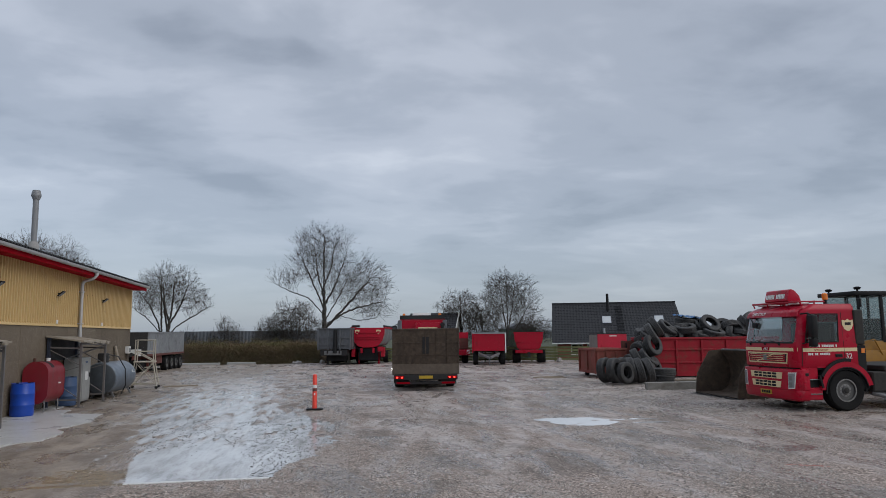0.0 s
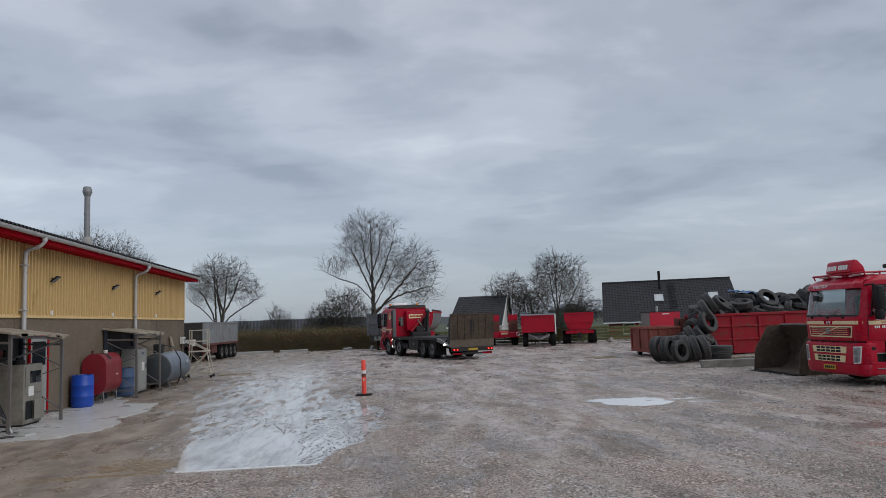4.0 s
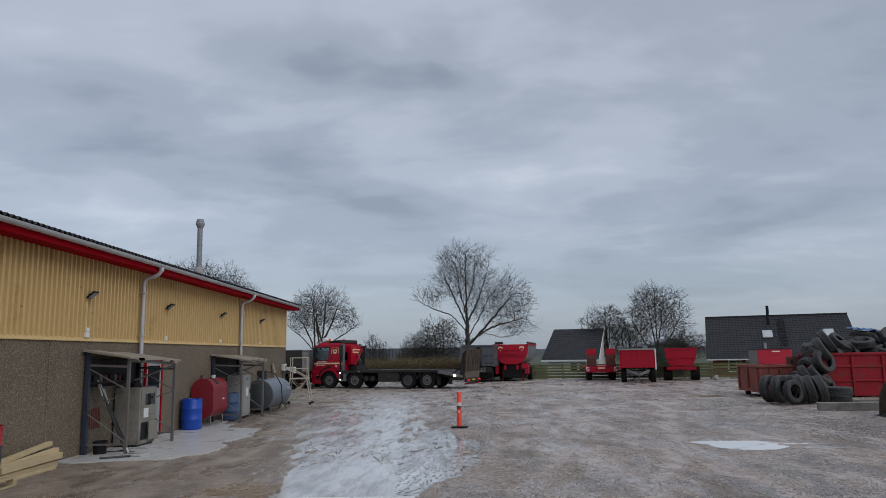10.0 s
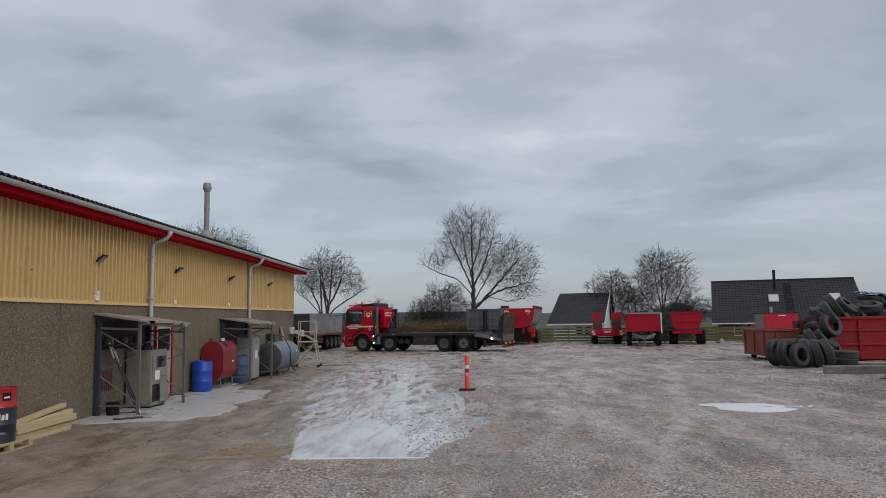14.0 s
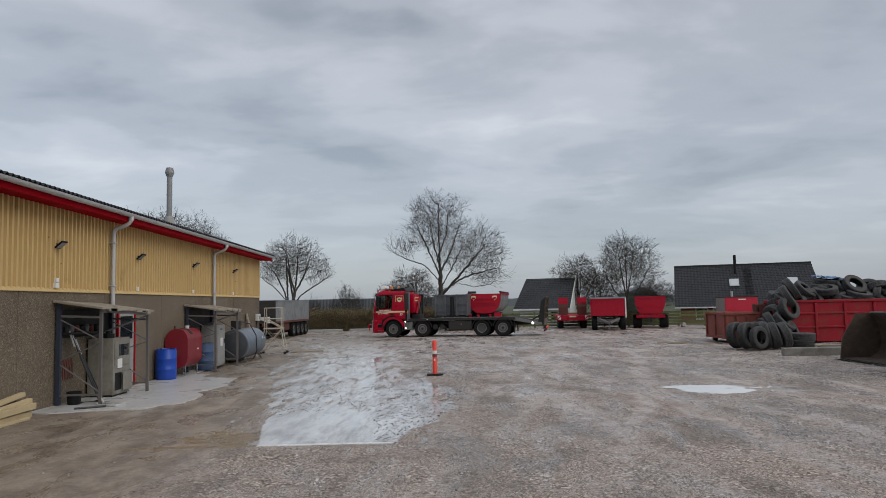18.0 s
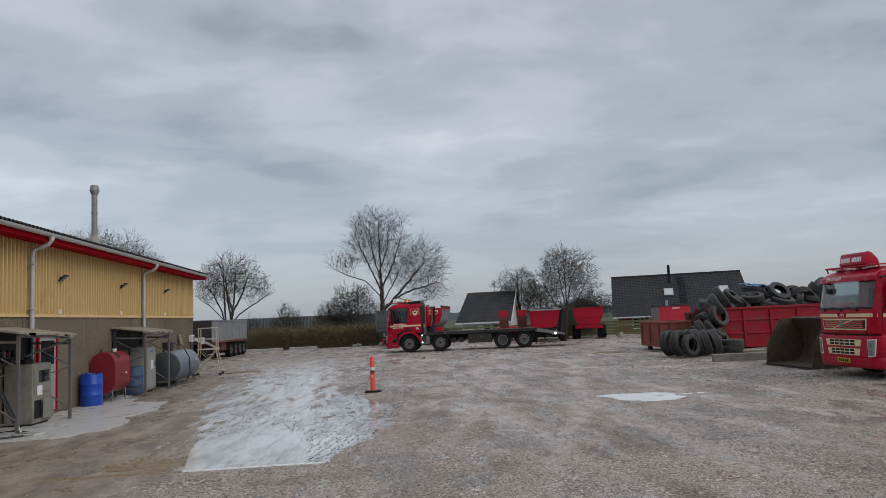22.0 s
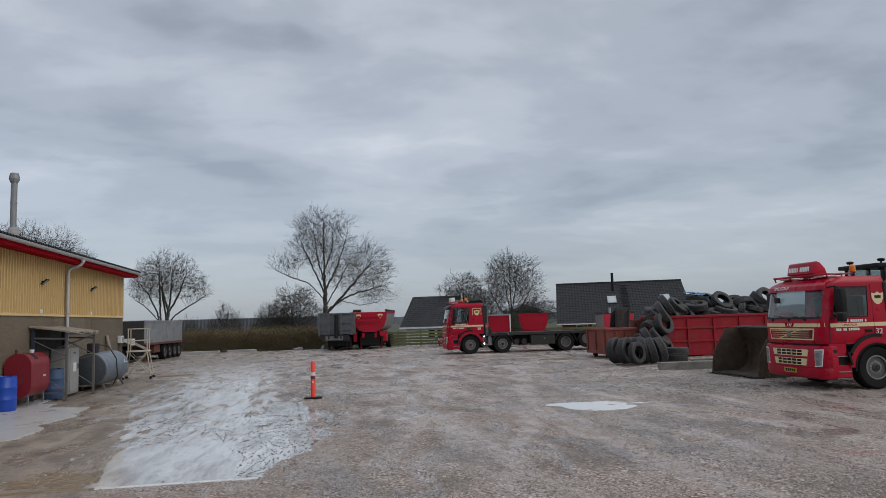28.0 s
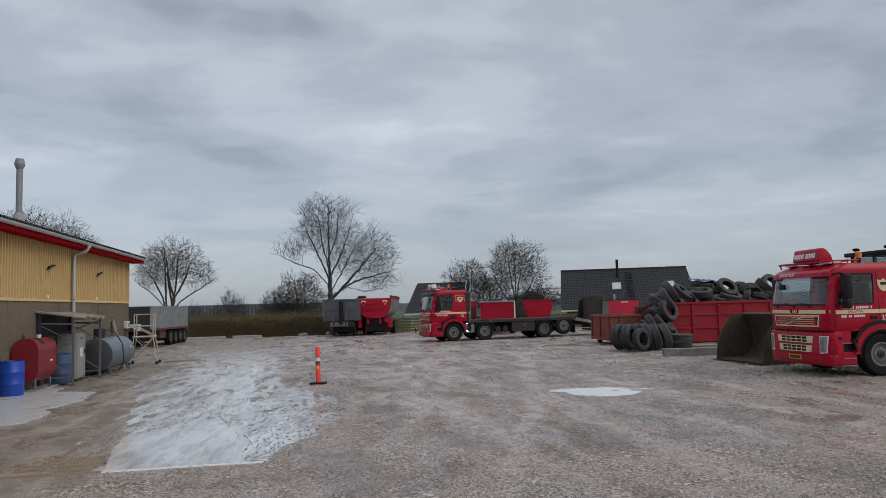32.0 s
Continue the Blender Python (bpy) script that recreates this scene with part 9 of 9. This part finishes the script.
    for k, (x, y) in enumerate(((-3.0, 57.8), (-2.7, 57.9), (-0.9, 57.5), (16.9, 52.8))):
        single("rubble", bevel(box(BM(), -0.2, 0.2, -0.12, 0.12, -0.02, 0.16 + 0.05 * k), 0.04, 1), M_CONCRETE, "pale lump of broken concrete", "rubble", "rubble", m=pose(x, y, 0.0, 8 * k, 12, 30 * k))


build_far()


# ---- standing water, silt and loose stones ----


def silt_mat():
    m = bpy.data.materials.new("silty_water_film")
    m.use_nodes = True
    n, l = m.node_tree.nodes, m.node_tree.links
    b = n["Principled BSDF"]
    tc = n.new("ShaderNodeTexCoord")

    def nz(scale, sx, sy, rot, detail=6, rough=0.65, dist=0.6):
        mp = n.new("ShaderNodeMapping")
        mp.inputs["Scale"].default_value = (sx, sy, 1)
        mp.inputs["Rotation"].default_value = (0, 0, rot)
        l.new(tc.outputs["Object"], mp.inputs[0])
        t = n.new("ShaderNodeTexNoise")
        for k, v in (("Scale", scale), ("Detail", detail), ("Roughness", rough), ("Distortion", dist)):
            t.inputs[k].default_value = v
        l.new(mp.outputs[0], t.inputs["Vector"])
        return t.outputs["Fac"]

    def ramp(src, stops):
        r = n.new("ShaderNodeValToRGB")
        e = r.color_ramp.elements
        e[0].position, e[0].color = stops[0][0], (*stops[0][1], 1)
        e[1].position, e[1].color = stops[-1][0], (*stops[-1][1], 1)
        for p, c in stops[1:-1]:
            e.new(p).color = (*c, 1)
        l.new(src, r.inputs[0])
        return r.outputs[0]

    tracks = nz(2.2, 1.0, 0.22, 0.03)
    spots = nz(16, 1.0, 0.6, 0.0, 4)
    mx = n.new("ShaderNodeMixRGB")
    mx.blend_type = "MULTIPLY"
    mx.inputs[0].default_value = 0.75
    l.new(ramp(tracks, ((0.36, (0.40, 0.39, 0.375)), (0.47, (0.54, 0.54, 0.535)), (0.58, (0.66, 0.665, 0.665)))), mx.inputs[1])
    l.new(ramp(spots, ((0.33, (0.72, 0.70, 0.68)), (0.45, (1.0, 1.0, 1.0)))), mx.inputs[2])
    fine = n.new("ShaderNodeMixRGB")
    fine.blend_type = "MULTIPLY"
    fine.inputs[0].default_value = 0.8
    l.new(mx.outputs[0], fine.inputs[1])
    l.new(ramp(nz(7.0, 1.0, 0.16, 0.05, 7, 0.72), ((0.36, (0.60, 0.585, 0.57)), (0.50, (0.98, 0.98, 0.98)))), fine.inputs[2])
    l.new(fine.outputs[0], b.inputs["Base Color"])
    l.new(ramp(nz(1.3, 1.0, 0.3, 0.2), ((0.40, (0.26,) * 3), (0.58, (0.06,) * 3))), b.inputs["Roughness"])
    bp = n.new("ShaderNodeBump")
    bp.inputs["Strength"].default_value, bp.inputs["Distance"].default_value = 0.05, 0.02
    l.new(nz(5.0, 1.0, 0.35, 0.05), bp.inputs["Height"])
    l.new(bp.outputs[0], b.inputs["Normal"])
    return m


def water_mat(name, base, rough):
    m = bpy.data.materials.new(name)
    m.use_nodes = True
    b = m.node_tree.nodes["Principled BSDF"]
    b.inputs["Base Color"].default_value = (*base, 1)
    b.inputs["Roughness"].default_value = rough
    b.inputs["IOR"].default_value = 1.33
    n, l = m.node_tree.nodes, m.node_tree.links
    t = n.new("ShaderNodeTexNoise")
    t.inputs["Scale"].default_value, t.inputs["Detail"].default_value = 7, 3
    tc = n.new("ShaderNodeTexCoord")
    l.new(tc.outputs["Object"], t.inputs["Vector"])
    bp = n.new("ShaderNodeBump")
    bp.inputs["Strength"].default_value, bp.inputs["Distance"].default_value = 0.006, 0.02
    l.new(t.outputs["Fac"], bp.inputs["Height"])
    l.new(bp.outputs[0], b.inputs["Normal"])
    return m


def sheet_of(name, x0, x1, y0, y1, step, inside, z, material, label, category, kind):
    """A thin sheet over all cells whose centres lie inside, with a ragged edge."""
    nx, ny = int((x1 - x0) / step), int((y1 - y0) / step)
    verts, faces, seen = [], [], {}

    def vid(i, j):
        if (i, j) not in seen:
            seen[i, j] = len(verts)
            verts.append((x0 + i * step, y0 + j * step, z))
        return seen[i, j]

    for j in range(ny):
        for i in range(nx):
            if inside(x0 + (i + 0.5) * step, y0 + (j + 0.5) * step):
                faces.append((vid(i, j), vid(i + 1, j), vid(i + 1, j + 1), vid(i, j + 1)))
    me = bpy.data.meshes.new(name)
    me.from_pydata(verts, [], faces)
    me.materials.append(material)
    return tagged(new(name, me), label, category, kind=kind)


def edge_noise(x, y):
    return 0.5 * noise.noise((x * 0.7, y * 0.35, 5.0)) + 0.3 * noise.noise((x * 2.1, y * 1.1, 2.0)) + 0.25 * noise.noise((x * 7.0, y * 2.6, 8.0))


def in_big(x, y):
    d = pad_depth(x, y)
    if y < 11.2 + 0.02 * (x + 2):
        return False
    slack = 0.03 + 0.75 * ease(13.5, 22, y) if x < -2.2 else 0.10 + 0.7 * ease(11.6, 14, y)
    return d + slack * edge_noise(x * 1.4, y * 1.4) > 0.0


def in_side(x, y):
    return in_blob(x, y, SIDE_POOL) + 0.35 * edge_noise(x * 1.5, y * 5.0) > -0.15


def build_water():
    sheet_of("puddle", -7.2, 1.2, 11.1, 34.0, 0.04, in_big, 0.0, silt_mat(), "pale silty film of water over a concrete pad", "puddle", "structure")
    rim = mat("wet_concrete_rim", (0.68, 0.675, 0.66), 0.3, dark=(0.52, 0.51, 0.49), grain=14, blotch=2.0, amount=0.5, bump=0.08)
    single("pad_edge", bevel(box(BM(), 0.0, 2.05, 0.0, 0.10, -0.08, 0.007), 0.006, 1), rim, "pale rim of the concrete pad", "slab", kind="structure", m=pose(-2.98, 11.13, 0, 0, 0, 1.4))
    # the pale silt tone also carries part of the sky's reflected brightness
    sheet_of("puddle", 3.6, 8.6, 15.0, 19.0, 0.03, in_side, -0.001, water_mat("pale_puddle", (0.64, 0.635, 0.63), 0.02), "shallow pale puddle reflecting the sky, with sky brightness in its colour", "puddle", "structure")
    sheet_of("puddle", 0.8, 6.0, 26.0, 42.0, 0.12, lambda x, y: edge_noise(x * 0.8, y * 0.45) > 0.30, -0.002, silt_mat(), "pale silty wet patch in the yard", "puddle", "structure")


def stones(name, n, seed, x0, x1, y0, y1, smin, smax, material, label, keep=None, bias=1.0):
    rng_ = np.random.default_rng(seed)
    x = rng_.uniform(x0, x1, n)
    y = y0 + (y1 - y0) * rng_.random(n) ** bias
    if keep is not None:
        ok = np.array([keep(a, b) for a, b in zip(x, y)])
        x, y = x[ok], y[ok]
        n = len(x)
    s = smin + (smax - smin) * rng_.random(n) ** 2.2
    z = np.array([ground_z(a, b) for a, b in zip(x, y)]) + s * 0.2
    if keep is not None:
        z = np.maximum(z, s * 0.15)
    ring = [(math.cos(k * math.pi / 3), math.sin(k * math.pi / 3)) for k in range(6)]
    base = np.array([(a, b, -0.1) for a, b in ring] + [(a * 0.6, b * 0.6, 0.48) for a, b in ring] + [(0, 0, 0.62)], float)
    tri = np.array([(k, (k + 1) % 6, 6 + (k + 1) % 6) for k in range(6)] + [(k, 6 + (k + 1) % 6, 6 + k) for k in range(6)] + [(6 + k, 6 + (k + 1) % 6, 12) for k in range(6)])
    v = base[None] * rng_.uniform(0.85, 1.15, (n, 13, 1)) * s[:, None, None]
    a = rng_.uniform(0, 6.28, n)
    ca, sa = np.cos(a)[:, None], np.sin(a)[:, None]
    v = np.stack([v[..., 0] * ca - v[..., 1] * sa, v[..., 0] * sa + v[..., 1] * ca, v[..., 2]], -1) + np.stack([x, y, z], 1)[:, None]
    f = (tri[None] + 13 * np.arange(n)[:, None, None]).reshape(-1, 3)
    me = bpy.data.meshes.new(name)
    me.from_pydata(v.reshape(-1, 3).tolist(), [], f.tolist())
    me.materials.append(material)
    return tagged(new(name, me), label, "gravel", kind="stuff")


def build_stones():
    m1 = mat("gravel_stones", (0.36, 0.33, 0.295), 0.5, dark=(0.16, 0.143, 0.125), grain=30, amount=0.5, bump=0.0, island=0.5)
    m2 = mat("dark_grit", (0.06, 0.055, 0.05), 0.6, dark=(0.035, 0.03, 0.028), grain=30, amount=0.5, bump=0.0, island=0.4)
    stones("gravel", 62000, 3, -6.0, 12.5, 7.6, 24.0, 0.005, 0.019, m1, "loose wet grey gravel on the yard", lambda x, y: edge_noise(x * 0.6, y * 0.22 + 3) > -0.18 and (x > -2.9 or edge_noise(x * 2, y * 2) > 0.22) and not in_big(x, y) and not in_side(x, y), 1.8)
    stones("gravel", 9000, 6, 8.0, 19.0, 17.0, 32.0, 0.012, 0.04, m1, "loose grey gravel round the scrap corner", None)
    def gritty(x, y):
        # most grit lies towards the gravel and in the middle, little on the smooth near end
        share = 0.16 + 0.75 * ease(-1.9, -0.7, x) + 0.35 * ease(13.0, 15.0, y) * (1 - ease(18.0, 22.0, y))
        return in_big(x, y) and 0.5 + 0.8 * edge_noise(x * 2.6, y * 2.6 + 9) < share
    stones("grit", 15000, 4, -5.8, 0.6, 11.2, 24.0, 0.004, 0.015, m2, "dark grit scattered over the silty pad", gritty, 1.4)


build_water()
build_stones()


TRUCK_KEYS = [
    (0, 4.49, 36.57, 83.8),
    (1, 4.52, 38.79, 85.5),
    (2, 4.21, 42.04, 90.7),
    (3, 3.22, 44.74, 98.9),
    (3.5, 2.45, 45.43, 104.3),
    (5.5, -1.70, 48.50, 125.7),
    (6, -2.90, 48.75, 131.8),
    (6.5, -4.07, 48.85, 137.8),
    (8, -7.32, 48.60, 151.8),
    (9, -8.72, 48.25, 158.2),
    (10, -9.20, 48.00, 160.4),
    (12, -8.88, 47.85, 160.2),
    (13, -8.25, 47.80, 161.2),
    (14, -7.48, 47.70, 162.6),
    (14.5, -7.00, 47.55, 163.4),
    (17, -4.44, 46.85, 166.2),
    (19, -2.29, 46.30, 170.6),
    (21, 0.08, 45.45, 171.0),
    (23, 2.35, 44.55, 172.2),
    (24, 3.55, 44.20, 173.0),
    (25, 4.64, 43.80, 173.6),
    (27.5, 7.25, 43.10, 176.9),
    (28, 7.81, 43.10, 177.6),
    (29, 8.15, 43.00, 179.0),
    (30, 8.27, 42.85, 181.2),
    (31, 7.66, 42.90, 184.0),
    (32, 6.22, 42.42, 189.6),
]


def motions():
    """The flatbed truck pulls away, swings round, reverses a little and draws forward again."""
    keys = TRUCK_KEYS
    times = [k[0] for k in keys]

    def smooth_at(t):
        # cubic through the neighbouring keys
        i = max(0, min(len(keys) - 2, next((n for n in range(len(times) - 1) if times[n + 1] >= t), len(times) - 2)))
        k0, k1, k2, k3 = keys[max(0, i - 1)], keys[i], keys[i + 1], keys[min(len(keys) - 1, i + 2)]
        h = k2[0] - k1[0]
        u = (t - k1[0]) / h
        out = []
        for c in (1, 2, 3):
            m1 = (k2[c] - k0[c]) / max(1e-6, k2[0] - k0[0])
            m2 = (k3[c] - k1[c]) / max(1e-6, k3[0] - k1[0])
            out.append((2 * u**3 - 3 * u**2 + 1) * k1[c] + (u**3 - 2 * u**2 + u) * h * m1 + (-2 * u**3 + 3 * u**2) * k2[c] + (u**3 - u**2) * h * m2)
        return out

    step = 0.2
    ts = [round(i * step, 2) for i in range(int(32 / step) + 1)]
    path = [smooth_at(t) for t in ts]
    walk(CARRIER, [(t, pose(x, y, 0.0, 0, 0, w)) for t, (x, y, w) in zip(ts, path)])
    for wheel, a, s in CARRIER_WHEELS:
        roll, rows, last = 0.0, [], None
        lift = lambda t: 0.14 * ease(22.0, 24.5, t) if a < -6.5 else 0.0
        for t, (x, y, w) in zip(ts, path):
            h = Vector((math.cos(radians(w)), math.sin(radians(w)), 0))
            here = Vector((x, y, 0)) + h * a
            if last is not None:
                roll += (here - last).dot(h) / 0.52
            last = here
            base = wheel.matrix_basis.translation
            side = 1 if s > 0 else -1
            rows.append((t, Matrix.Translation((a, base.y, 0.52 + lift(t))) @ pose(0, 0, 0, 0, 0, 0 if s > 0 else 180) @ pose(0, 0, 0, 0, side * math.degrees(roll), 0)))
        walk(wheel, rows)


motions()
